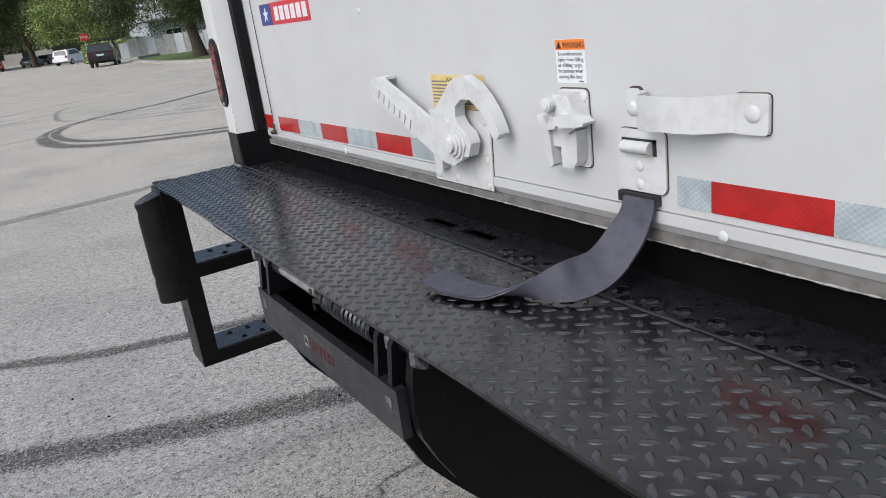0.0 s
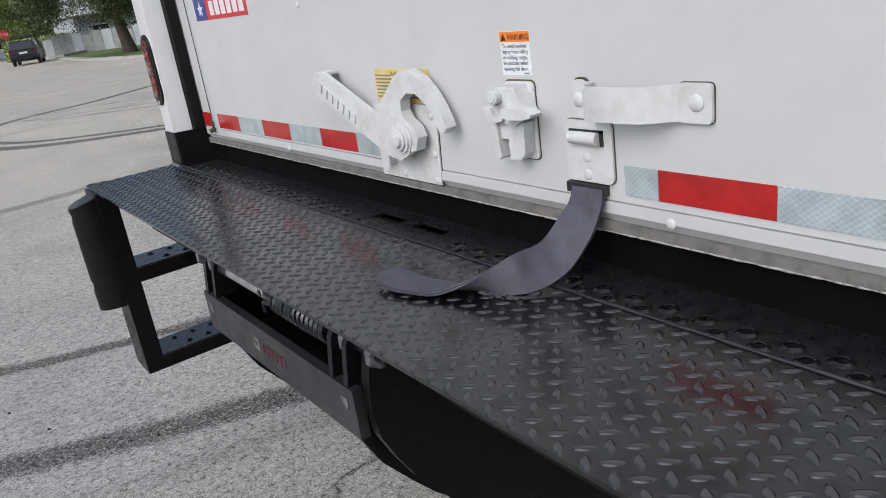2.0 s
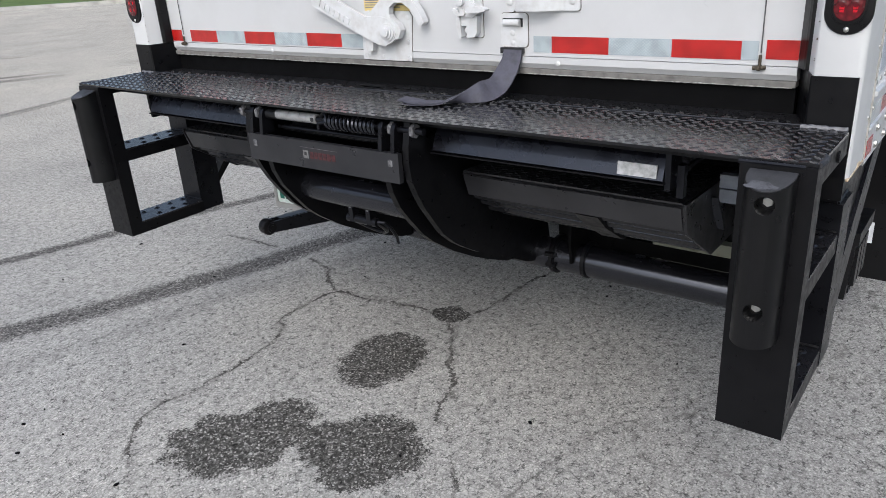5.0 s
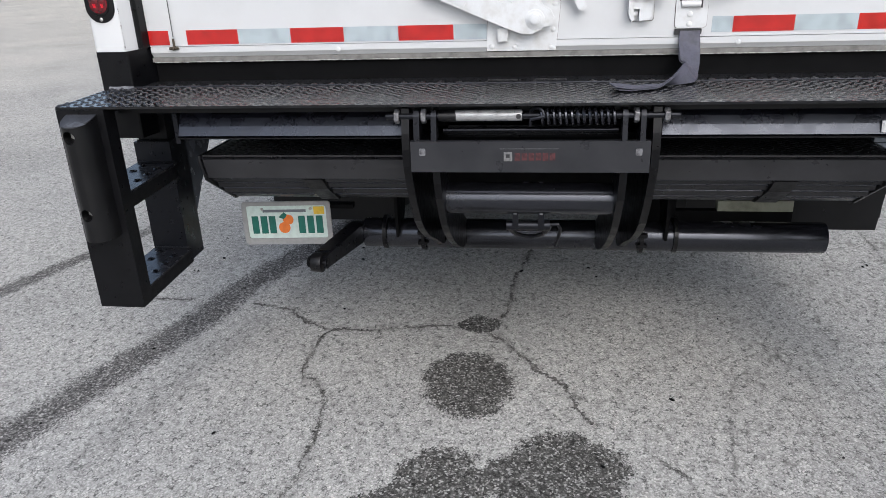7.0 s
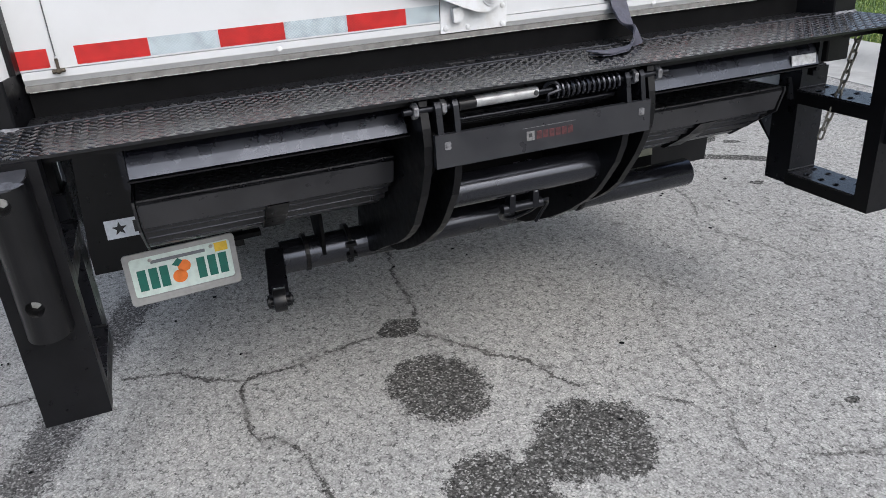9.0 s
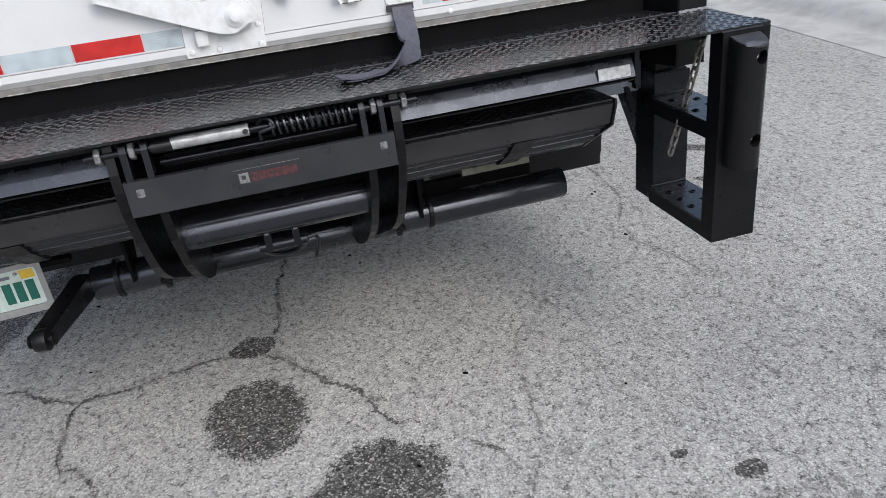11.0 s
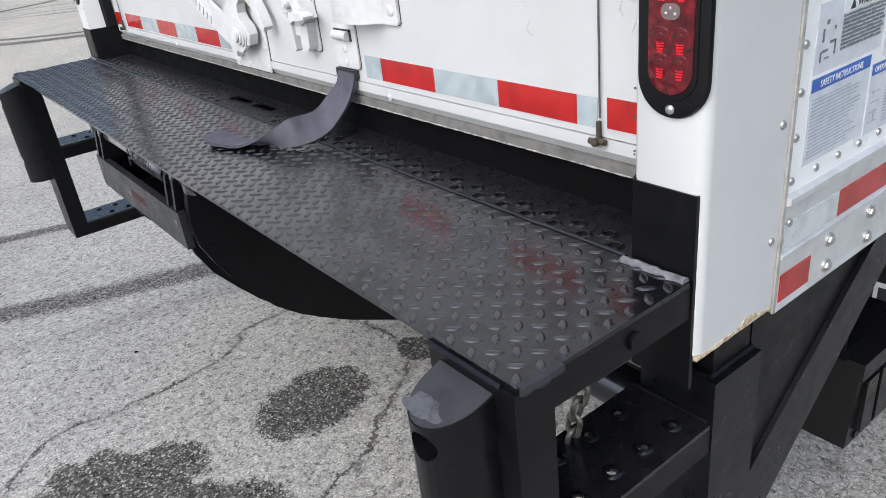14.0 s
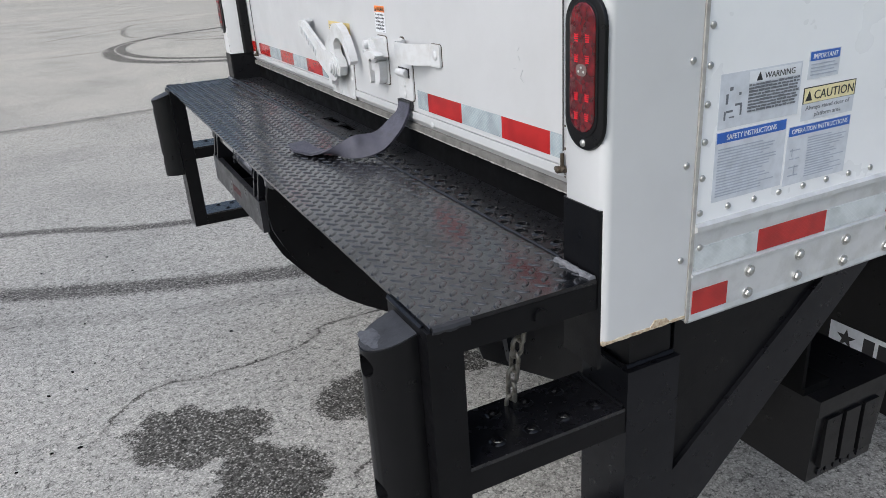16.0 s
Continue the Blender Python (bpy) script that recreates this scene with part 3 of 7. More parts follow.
bmesh.ops.create_grid(bm, x_segments=40, y_segments=40, size=1500)
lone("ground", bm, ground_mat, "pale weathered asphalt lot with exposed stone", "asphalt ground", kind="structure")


def ribbon(name, pts, width, material, label, z=0.002, steps=8):
    """A flat trace along a smooth line of ground points, with UV along and across."""
    pts = [Vector((*p, 0)) for p in pts]
    line = []
    for i in range(len(pts) - 1):
        a, b, c, d = pts[max(i - 1, 0)], pts[i], pts[i + 1], pts[min(i + 2, len(pts) - 1)]
        for k in range(steps):
            t = k / steps
            line.append(0.5 * ((2 * b) + (c - a) * t + (2 * a - 5 * b + 4 * c - d) * t * t + (3 * b - a - 3 * c + d) * t ** 3))
    line.append(pts[-1])
    bm = bmesh.new()
    uv = bm.loops.layers.uv.new("UVMap")
    rows = []
    for i, p in enumerate(line):
        t = (line[min(i + 1, len(line) - 1)] - line[max(i - 1, 0)]).normalized()
        side = Vector((-t.y, t.x, 0)) * width / 2
        rows.append((bm.verts.new((p.x - side.x, p.y - side.y, z + 0.00008 * i / len(line))), bm.verts.new((p.x + side.x, p.y + side.y, z + 0.00008 * i / len(line))), i / (len(line) - 1)))
    for (a, b, u), (c, d, w) in zip(rows, rows[1:]):
        f = bm.faces.new((a, c, d, b))
        for lp, co in zip(f.loops, ((u, 0), (w, 0), (w, 1), (u, 1))):
            lp[uv].uv = co
    return lone(name, bm, material, label, "ground mark", kind="stuff")


def blot(outline, label, z):
    """A damp patch: rings shrink towards the middle, V falls from the middle to the rim."""
    c = Vector((sum(p[0] for p in outline) / len(outline), sum(p[1] for p in outline) / len(outline), z))
    n = len(outline)
    rim = []
    for i in range(n):
        a, b, cc, d = (Vector((*outline[(i + k) % n], z)) for k in (-1, 0, 1, 2))
        for k in range(5):
            t = k / 5
            rim.append(0.5 * ((2 * b) + (cc - a) * t + (2 * a - 5 * b + 4 * cc - d) * t * t + (3 * b - a - 3 * cc + d) * t ** 3))
    bm = bmesh.new()
    uv = bm.loops.layers.uv.new("UVMap")
    rings = [[bm.verts.new(c + (p - c) * s) for p in rim] for s in (1.12, 0.8, 0.45)]
    vals = (1.0, 0.715, 0.4)
    m = len(rim)
    for r in range(2):
        for i in range(m):
            j = (i + 1) % m
            f = bm.faces.new((rings[r][i], rings[r][j], rings[r + 1][j], rings[r + 1][i]))
            for lp, val in zip(f.loops, (vals[r], vals[r], vals[r + 1], vals[r + 1])):
                lp[uv].uv = (0.5, val)
    mid = bm.verts.new(c)
    for i in range(m):
        f = bm.faces.new((rings[2][i], rings[2][(i + 1) % m], mid))
        for lp, val in zip(f.loops, (vals[2], vals[2], 0.0)):
            lp[uv].uv = (0.5, val)
    for f in bm.faces:
        f.normal_update()
        if f.normal.z < 0:
            f.normal_flip()
    return lone("damp_patch", bm, damp_mat, label, "damp patch", "damp patches behind the truck", kind="stuff")


blot([(0.09, 0.356), (0.18, 0.288), (0.205, 0.15), (0.09, 0.056), (-0.06, 0.055), (-0.177, 0.141), (-0.165, 0.25), (-0.078, 0.322)], "round dark damp patch on pale asphalt", 0.0010)


def joined_blot(outlines, label, z):
    """Damp patches that run together, on one fine grid; V is the nearest patch's own fraction from middle to rim."""
    xs, ys = [p[0] for o in outlines for p in o], [p[1] for o in outlines for p in o]
    x0, x1, y0, y1 = min(xs) - 0.06, max(xs) + 0.06, min(ys) - 0.06, max(ys) + 0.06
    shapes = []
    for o in outlines:
        cx, cy = sum(p[0] for p in o) / len(o), sum(p[1] for p in o) / len(o)
        shapes.append((cx, cy, sorted((math.atan2(y - cy, x - cx), math.hypot(x - cx, y - cy)) for x, y in o)))

    def value(x, y):
        best = 2.0
        for cx, cy, rim in shapes:
            a, r = math.atan2(y - cy, x - cx), math.hypot(x - cx, y - cy)
            for k in range(len(rim)):
                a0, r0 = rim[k - 1]
                a1, r1 = rim[k]
                if k == 0:
                    a0 -= 2 * math.pi
                for aa in (a, a - 2 * math.pi):
                    if a0 <= aa <= a1:
                        t = (aa - a0) / max(1e-6, a1 - a0)
                        t = t * t * (3 - 2 * t)
                        best = min(best, r / (r0 + (r1 - r0) * t) * 0.893)
        return min(best, 1.3)

    n, m = int((x1 - x0) / 0.016), int((y1 - y0) / 0.016)
    bm = bmesh.new()
    uv = bm.loops.layers.uv.new("UVMap")
    grid = [[bm.verts.new((x0 + 0.016 * a, y0 + 0.016 * c, z)) for c in range(m + 1)] for a in range(n + 1)]
    vals = [[value(v.co.x, v.co.y) for v in row] for row in grid]
    for a in range(n):
        for c in range(m):
            ids = ((a, c), (a + 1, c), (a + 1, c + 1), (a, c + 1))
            if min(vals[p][q] for p, q in ids) < 1.15:
                f = bm.faces.new([grid[p][q] for p, q in ids])
                for lp, (p, q) in zip(f.loops, ids):
                    lp[uv].uv = (0.5, vals[p][q])
    loose = [v for v in bm.verts if not v.link_faces]
    bmesh.ops.delete(bm, geom=loose, context="VERTS")
    return lone("damp_patch", bm, damp_mat, label, "damp patch", "damp patches behind the truck", kind="stuff")


joined_blot((
    [(-0.72, 0.46), (-0.60, 0.47), (-0.50, 0.36), (-0.345, 0.31), (-0.31, 0.19), (-0.42, 0.10), (-0.56, 0.08), (-0.68, 0.13), (-0.78, 0.30)],
    [(-0.43, 0.13), (-0.33, 0.04), (-0.23, -0.06), (-0.26, -0.20), (-0.35, -0.29), (-0.47, -0.26), (-0.58, -0.18), (-0.55, -0.03), (-0.52, 0.07)],
), "two ragged damp patches that run together on pale asphalt", 0.0010)
blot([(-0.68, -0.97), (-0.70, -0.94), (-0.735, -0.96), (-0.74, -1.0), (-0.71, -1.025), (-0.68, -1.01)], "small brown oil spot on asphalt", 0.0010)
blot([(-0.58, -0.84), (-0.60, -0.83), (-0.615, -0.86), (-0.59, -0.88)], "small dark oil spot on asphalt", 0.0010)

blot([(-0.84, -0.80), (-0.88, -0.76), (-0.93, -0.79), (-0.92, -0.85), (-0.87, -0.87)], "small dark oil spot on asphalt", 0.0010)
blot([(0.97, -1.91), (0.94, -1.90), (0.90, -1.94), (0.94, -1.98)], "small dark oil spot on asphalt", 0.0010)
blot([(1.64, -2.11), (1.71, -2.18), (1.745, -2.31), (1.70, -2.33), (1.63, -2.26), (1.61, -2.16)], "long dark oil streak on asphalt", 0.0010)
blot([(1.57, -2.27), (1.60, -2.31), (1.55, -2.38), (1.52, -2.34)], "small dark oil spot on asphalt", 0.0010)
blot([(1.40, -1.97), (1.45, -2.03), (1.38, -2.12), (1.29, -2.23), (1.20, -2.29), (1.15, -2.24), (1.25, -2.14), (1.34, -2.03)], "long dark oil streak on asphalt", 0.0010)

CRACKS = (
    [(-0.90, 0.36), (-0.74, 0.60), (-0.60, 0.655), (-0.50, 0.63), (-0.349, 0.631), (-0.156, 0.641), (-0.019, 0.70), (0.03, 0.767), (0.17, 0.776), (0.34, 0.755), (0.353, 0.603), (0.402, 0.365), (0.40, 0.19)],
    [(0.40, 0.19), (0.31, 0.10), (0.243, 0.053), (0.10, -0.05), (0.016, -0.12), (-0.169, -0.187), (-0.30, -0.36), (-0.404, -0.453), (-0.62, -0.55)],
    [(0.40, 0.19), (0.50, 0.10), (0.62, 0.08), (0.832, 0.072), (1.052, 0.021), (1.5, -0.05)],
    [(-0.26, -0.30), (-0.34, -0.38), (-0.42, -0.44), (-0.51, -0.45), (-0.66, -0.44), (-0.80, -0.50)],
    [(0.16, -0.73), (0.07, -0.66), (-0.07, -0.62), (-0.28, -0.58), (-0.43, -0.54), (-0.58, -0.45)],
    [(1.88, -1.59), (1.66, -1.55), (1.32, -1.55), (0.95, -1.51), (0.73, -1.40), (0.54, -1.36), (0.36, -1.42), (0.16, -1.44)],
    [(-0.70, -0.55), (-0.76, -0.66), (-0.79, -0.83), (-0.80, -1.07), (-0.70, -1.12)],
    [(0.34, 0.755), (0.42, 0.88), (0.505, 0.987), (0.561, 1.216), (0.572, 1.392), (0.55, 1.8)],
)
for n, line in enumerate(CRACKS):
    ribbon("pavement_crack", line, 0.13 if n < 3 or n == 7 else 0.10, crack_mat if n < 3 or n == 7 else hairline_mat, "jagged dark crack in pale asphalt", 0.0002 + 0.00009 * n)
blot([(0.44, 0.27), (0.49, 0.20), (0.46, 0.11), (0.40, 0.11), (0.355, 0.18), (0.38, 0.26)], "dark hollow where cracks meet", 0.00098)
ribbon("skid_mark", [(-3.2, 3.1), (-2.0, 2.4), (-1.0, 1.86), (-0.36, 1.57), (0.06, 1.42), (0.32, 1.32), (0.72, 1.22), (1.12, 1.07), (1.9, 0.75)], 0.27, skid_mat, "broad dark tyre skid mark on asphalt", 0.0011)
ribbon("skid_mark", [(-3.0, 4.0), (-1.7, 3.2), (-0.97, 2.88), (-0.6, 2.66), (-0.15, 2.5), (0.6, 2.3), (1.6, 1.9)], 0.17, skid_mat, "thin dark tyre skid mark on asphalt", 0.00098)
ribbon("tyre_trace", [(-1.3, 1.62), (-0.62, 1.33), (-0.42, 1.26), (0.05, 1.157), (0.65, 0.946), (1.2, 0.72)], 0.16, trace_mat, "faint grey tyre trace on asphalt", 0.00015)
DONUTS = (
    [(6.5, 20.0), (4.4, 18.4), (2.9, 17.1), (1.65, 16.5), (0.85, 15.8), (0.36, 14.9), (0.12, 14.0), (0.09, 13.0), (0.22, 12.1), (0.6, 11.3), (1.25, 10.6), (2.2, 9.95), (3.6, 9.1)],
    [(0.75, 15.5), (0.5, 15.0), (0.33, 14.3), (0.31, 13.4), (0.47, 12.5), (0.81, 11.75), (1.36, 11.1), (2.23, 10.4), (3.6, 9.6)],
    [(1.2, 15.8), (1.6, 15.1), (2.4, 14.8), (3.3, 14.1), (4.4, 13.2)],
    [(0.9, 16.3), (0.68, 17.3), (0.79, 19.2), (1.1, 20.7), (1.75, 21.3), (2.65, 21.2), (4.1, 21.3), (5.4, 22.1)],
    [(-1.0, 13.9), (-0.52, 14.0), (-0.18, 14.05), (0.11, 14.1)],
    [(-1.5, 21.2), (-0.2, 21.9), (1.1, 22.7), (2.6, 23.3), (4.4, 23.2), (5.4, 22.2)],
    [(-1.2, 17.8), (-0.4, 18.6), (0.2, 19.2), (0.9, 19.8)],
    [(1.4, 14.8), (2.2, 14.2), (3.2, 13.3), (4.5, 12.2)],
    [(1.2, 16.5), (1.8, 16.2), (2.7, 15.9), (3.7, 15.2), (5.0, 14.3)],
    [(4.0, 7.6), (2.0, 7.0), (0.0, 6.7), (-2.0, 6.6)],
)
for n, line in enumerate(DONUTS):
    ribbon("tyre_circle", line, (0.36, 0.24, 0.15, 0.20)[min(n, 3)], turn_mat if n < 2 else faint_mat, "curved dark tyre mark from turning", 0.0012 + 0.0004 * n)
random.seed(4)
bm = bmesh.new()
for k in range(70):
    x, y = random.uniform(-2.0, 1.2), random.uniform(-2.2, 2.6)
    s = random.uniform(0.003, 0.011)
    m = pose(x, y, 0.002, random.uniform(-10, 10), 0, random.uniform(0, 360)) @ Matrix.Diagonal((s, s * 0.6, 0.004, 1))
    bmesh.ops.create_icosphere(bm, subdivisions=1, radius=1.0, matrix=m)
lone("dark_grit", bm, matte_black, "scattered dark leaf bits and grit", "debris", kind="stuff")

# kerb, pavement and lawn on the kerb side, lawn and kerb across the lot
K0, KD = Vector((1.5, -4.0, 0)), Vector((0.993, -0.115, 0)).normalized()
KN = Vector((KD.y, -KD.x, 0))


def strip_box(bm, start, along, out, s0, s1, d0, d1, z0, z1):
    vs = [bm.verts.new(start + along * s + out * d + Vector((0, 0, z))) for s in (s0, s1) for d in (d0, d1) for z in (z0, z1)]
    for f in ((0, 1, 3, 2), (4, 6, 7, 5), (0, 4, 5, 1), (2, 3, 7, 6), (0, 2, 6, 4), (1, 5, 7, 3)):
        bm.faces.new([vs[i] for i in f])


KERB = [(0.0, -0.05), (0.0, 0.004), (0.015, 0.008), (0.29, 0.016), (0.34, 0.026), (0.40, 0.060), (0.46, 0.104), (0.53, 0.130), (0.60, 0.138), (0.74, 0.142), (0.752, 0.130), (0.752, -0.05)]
random.seed(41)
kerb = thing("kerb", "worn pale concrete kerb with a rolled face and gutter", "kerb", kind="structure")
for k in range(-8, 14):
    bm = bmesh.new()
    rows = []
    for q in range(2):
        at = K0 + KD * (3.05 * (k + q) - (0.008 if q else 0.0))
        rows.append([bm.verts.new(at + KN * d + Vector((0, 0, z))) for d, z in KERB])
    for i in range(len(KERB)):
        j = (i + 1) % len(KERB)
        bm.faces.new((rows[0][i], rows[1][i], rows[1][j], rows[0][j]))
    bm.faces.new(rows[0])
    bm.faces.new(rows[1][::-1])
    part("kerb_length", bm, concrete, kerb, "", True)
bm = bmesh.new()
strip_box(bm, K0, KD, KN, -24, 43, 0.756, 34, -0.05, 0.118)
lone("lawn", bm, lawn_mat, "short green lawn behind a kerb", "lawn", kind="structure")


def blades(name, count, place, label):
    random.seed(11)
    verts, faces = [], []
    for _ in range(count):
        p = place()
        a, h, w = random.uniform(0, 6.283), random.uniform(0.03, 0.075), random.uniform(0.004, 0.009)
        dx, dy = math.cos(a) * w, math.sin(a) * w
        lx, ly = random.uniform(-0.03, 0.03), random.uniform(-0.03, 0.03)
        n = len(verts)
        verts += [(p.x - dx, p.y - dy, p.z), (p.x + dx, p.y + dy, p.z), (p.x + lx, p.y + ly, p.z + h)]
        faces.append((n, n + 1, n + 2))
    me = bpy.data.meshes.new(name)
    me.from_pydata(verts, [], faces)
    me.materials.append(grass_mat)
    return tagged(new(name, me), label, "grass", kind="stuff")


blades("grass", 26000, lambda: K0 + KD * random.uniform(-2.5, 6) + KN * (0.74 + random.random() ** 1.6 * 3.0) + Vector((0, 0, 0.112)), "short green grass at the kerb")

FAR_KERB = [(60, 14.0), (26, 20.5), (17.2, 24.0), (12.0, 31.0), (9.8, 40.0), (9.6, 48.0), (10.4, 60.0), (13.0, 90.0), (17.0, 160.0)]
bm = bmesh.new()
inner = [bm.verts.new((x, y, 0.10)) for x, y in FAR_KERB]
outer = [bm.verts.new((x + 60, y + 45, 0.35)) for x, y in FAR_KERB]
for i in range(len(FAR_KERB) - 1):
    bm.faces.new((inner[i], outer[i], outer[i + 1], inner[i + 1]))
lone("far_lawn", bm, lawn_mat, "green lawn across the lot", "lawn", kind="structure")
bm = bmesh.new()
for (x0, y0), (x1, y1) in zip(FAR_KERB, FAR_KERB[1:]):
    a, b = Vector((x0, y0, 0)), Vector((x1, y1, 0))
    d = (b - a).normalized()
    strip_box(bm, a, d, Vector((-d.y, d.x, 0)), 0, (b - a).length, -0.25, 0.25, -0.05, 0.12)
lone("far_kerb", bm, concrete, "pale concrete kerb across the lot", "kerb", kind="structure")


# ---- the box truck: cargo body ----
HW = 1.22
truck = thing("box_truck", "white box truck with black rear step, parked on asphalt", "truck")
# Roof and front wall are unseen; they close the box against sky and reflections.
box_part("roof", (-0.03, 5.2, -HW, HW, 3.24, 3.30), aluminium, truck, "unseen roof of the cargo box, shuts out the sky")
box_part("front_wall", (5.14, 5.2, -HW + 0.03, HW - 0.03, 0.96, 3.24), side_panel, truck)
# Dark slab added to keep light out of the underbody.
box_part("cargo_floor", (0.06, 5.1, -HW + 0.03, HW - 0.03, 0.93, 0.99), matte_black, truck, "dark cargo floor added to block light from above")
rivet_bm = bmesh.new()
bm_dome(rivet_bm, (0, 0, 0), (0, 0, 1), 0.0052, 0.0036)
rivet_me = mesh_of("rivet", rivet_bm, steel_bolt, True)
white_rivet_bm = bmesh.new()
bm_dome(white_rivet_bm, (0, 0, 0), (0, 0, 1), 0.0075, 0.003, 12)
white_rivet_me = mesh_of("rivet", white_rivet_bm, white_cast, True)
bolt_bm = bmesh.new()
bm_cyl(bolt_bm, (0, 0, 0), (0, 0, 0.0025), 0.0098, 16)
bm_dome(bolt_bm, (0, 0, 0.0025), (0, 0, 1), 0.0072, 0.005, 6)
bolt_me = mesh_of("bolt", bolt_bm, steel_bolt, True)
FACE_SIDE, FACE_REAR = Matrix.Rotation(radians(90), 4, "X"), Matrix.Rotation(radians(-90), 4, "Y")


def at_side(x, z, y=-HW):
    return Matrix.Translation((x, y, z)) @ FACE_SIDE


def at_rear(y, z, x=0.0):
    return Matrix.Translation((x, y, z)) @ FACE_REAR


for s, HWS, INS in ((-1, 1.22, 1.132), (1, 1.207, 1.114)):
    bm = bmesh.new()
    bm_box(bm, 0.074, 5.14, min(s * (HW - 0.03), s * HW), max(s * (HW - 0.03), s * HW), 1.05, 3.24)
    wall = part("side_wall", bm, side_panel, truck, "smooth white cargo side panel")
    bm = bmesh.new()
    o = [(HW + 0.002, 0.891), (HW + 0.004, 0.895), (HW + 0.002, 0.903), (HW + 0.002, 0.966), (HW + 0.006, 0.969), (HW + 0.006, 0.972), (HW + 0.001, 0.974), (HW + 0.001, 1.036), (HW + 0.009, 1.040), (HW + 0.009, 1.047), (HW + 0.002, 1.050), (HW - 0.03, 1.050), (HW - 0.03, 0.891)]
    bm_prism(bm, [(s * a, b) for a, b in o], "x", 0.074, 5.14)
    rail = part("side_rail", bm, aluminium, truck, "ribbed aluminium bottom side rail")
    if s < 0:
        for k in range(9):
            shared("rivet", rivet_me, wall, at_side(0.084, 1.065 + 0.052 * k))
        for k in range(1, 26):
            shared("rivet", rivet_me, wall, at_side(0.086 + 0.0525 * k, 1.065))
        for k in range(4):
            for z in (0.948, 0.910):
                shared("bolt", bolt_me, rail, at_side(0.195 + 0.111 * k, z, -HW - 0.002))
        shared("rivet", rivet_me, rail, at_side(0.087, 1.012, -HW - 0.002))
    # corner post: a deep folded channel round the door opening
    bm = bmesh.new()
    bm_prism(bm, [(-0.073 - 0.014 * math.sin(radians(15 * k)), s * (HWS - 0.014 + 0.014 * math.cos(radians(15 * k)))) for k in range(7)] + [(-0.087, s * (INS + 0.005)), (-0.083, s * INS), (0.03, s * 1.090), (0.068, s * 1.090), (0.068, s * HWS)], "z", 0.905, 3.28)
    post = part("corner_post", bm, post_paint, truck, "white folded steel corner post, chipped at the foot", True)
    bm = bmesh.new()
    bm_prism(bm, [(-0.0895, s * (HWS - 0.006)), (-0.0895, s * (INS + 0.001)), (-0.086, s * (INS - 0.003)), (0.030, s * 1.0865), (0.030, s * 1.0895), (-0.082, s * (INS + 0.006)), (-0.083, s * (HWS - 0.006))], "z", 0.86, 1.103)
    part("painted_foot", bm, black_paint, post, "black painted lower part of the post")
    bm = bmesh.new()
    yr = INS + (1.090 - INS) * 0.42
    bm_prism(bm, [(-0.036, s * (yr + 0.003)), (-0.038, s * (yr - 0.006)), (-0.030, s * (yr - 0.012)), (-0.003, s * 1.0865), (-0.003, s * 1.0898)], "z", 1.104, 3.24)
    part("door_track", bm, black_rubber, post, "black door track strip")
    bm = bmesh.new()
    bm_prism(bm, [(0.0685, s * HWS), (0.0685, s * (HWS + 0.003)), (0.0745, s * (HWS + 0.003)), (0.0745, s * HWS)], "z", 0.893, 3.24)
    part("edge_trim", bm, grey_seal, post, "grey sealed joint")
    bm = bmesh.new()
    random.seed(3)
    zs = [0.9010 + random.uniform(-0.0006, 0.0008) for _ in range(22)]
    top = [(-0.086 + 0.154 * i / 21, 0.9045 + (0.008 if 12 < i < 17 else 0.0) + random.uniform(0, 0.002)) for i in range(22)]
    bm_prism(bm, [(-0.086 + 0.154 * i / 21, zs[i]) for i in range(22)] + top[::-1], "y", s * (HWS + 0.0012), s * (HWS - 0.004))
    part("rusted_edge", bm, raw_edge, post, "flaked rusty bottom edge")
    bm = bmesh.new()
    random.seed(19)
    for k in range(16 if s > 0 else 4):
        z = 1.108 + 0.17 * random.random() ** 1.5
        w, h = random.uniform(0.0002, 0.0008), random.uniform(0.0008, 0.0035)
        bm_box(bm, -0.0873, -0.0862, min(s * (INS - 0.0008), s * (INS + 0.001 + w)), max(s * (INS - 0.0008), s * (INS + 0.001 + w)), z, z + h)
    tagged(part("chipped_edge", bm, rust_line, post), "dark chips along the post edge", kind="stuff")
    if s < 0:
        for z in (0.999, 1.141, 1.283, 1.425):
            shared("rivet", rivet_me, post, at_side(0.053, z))


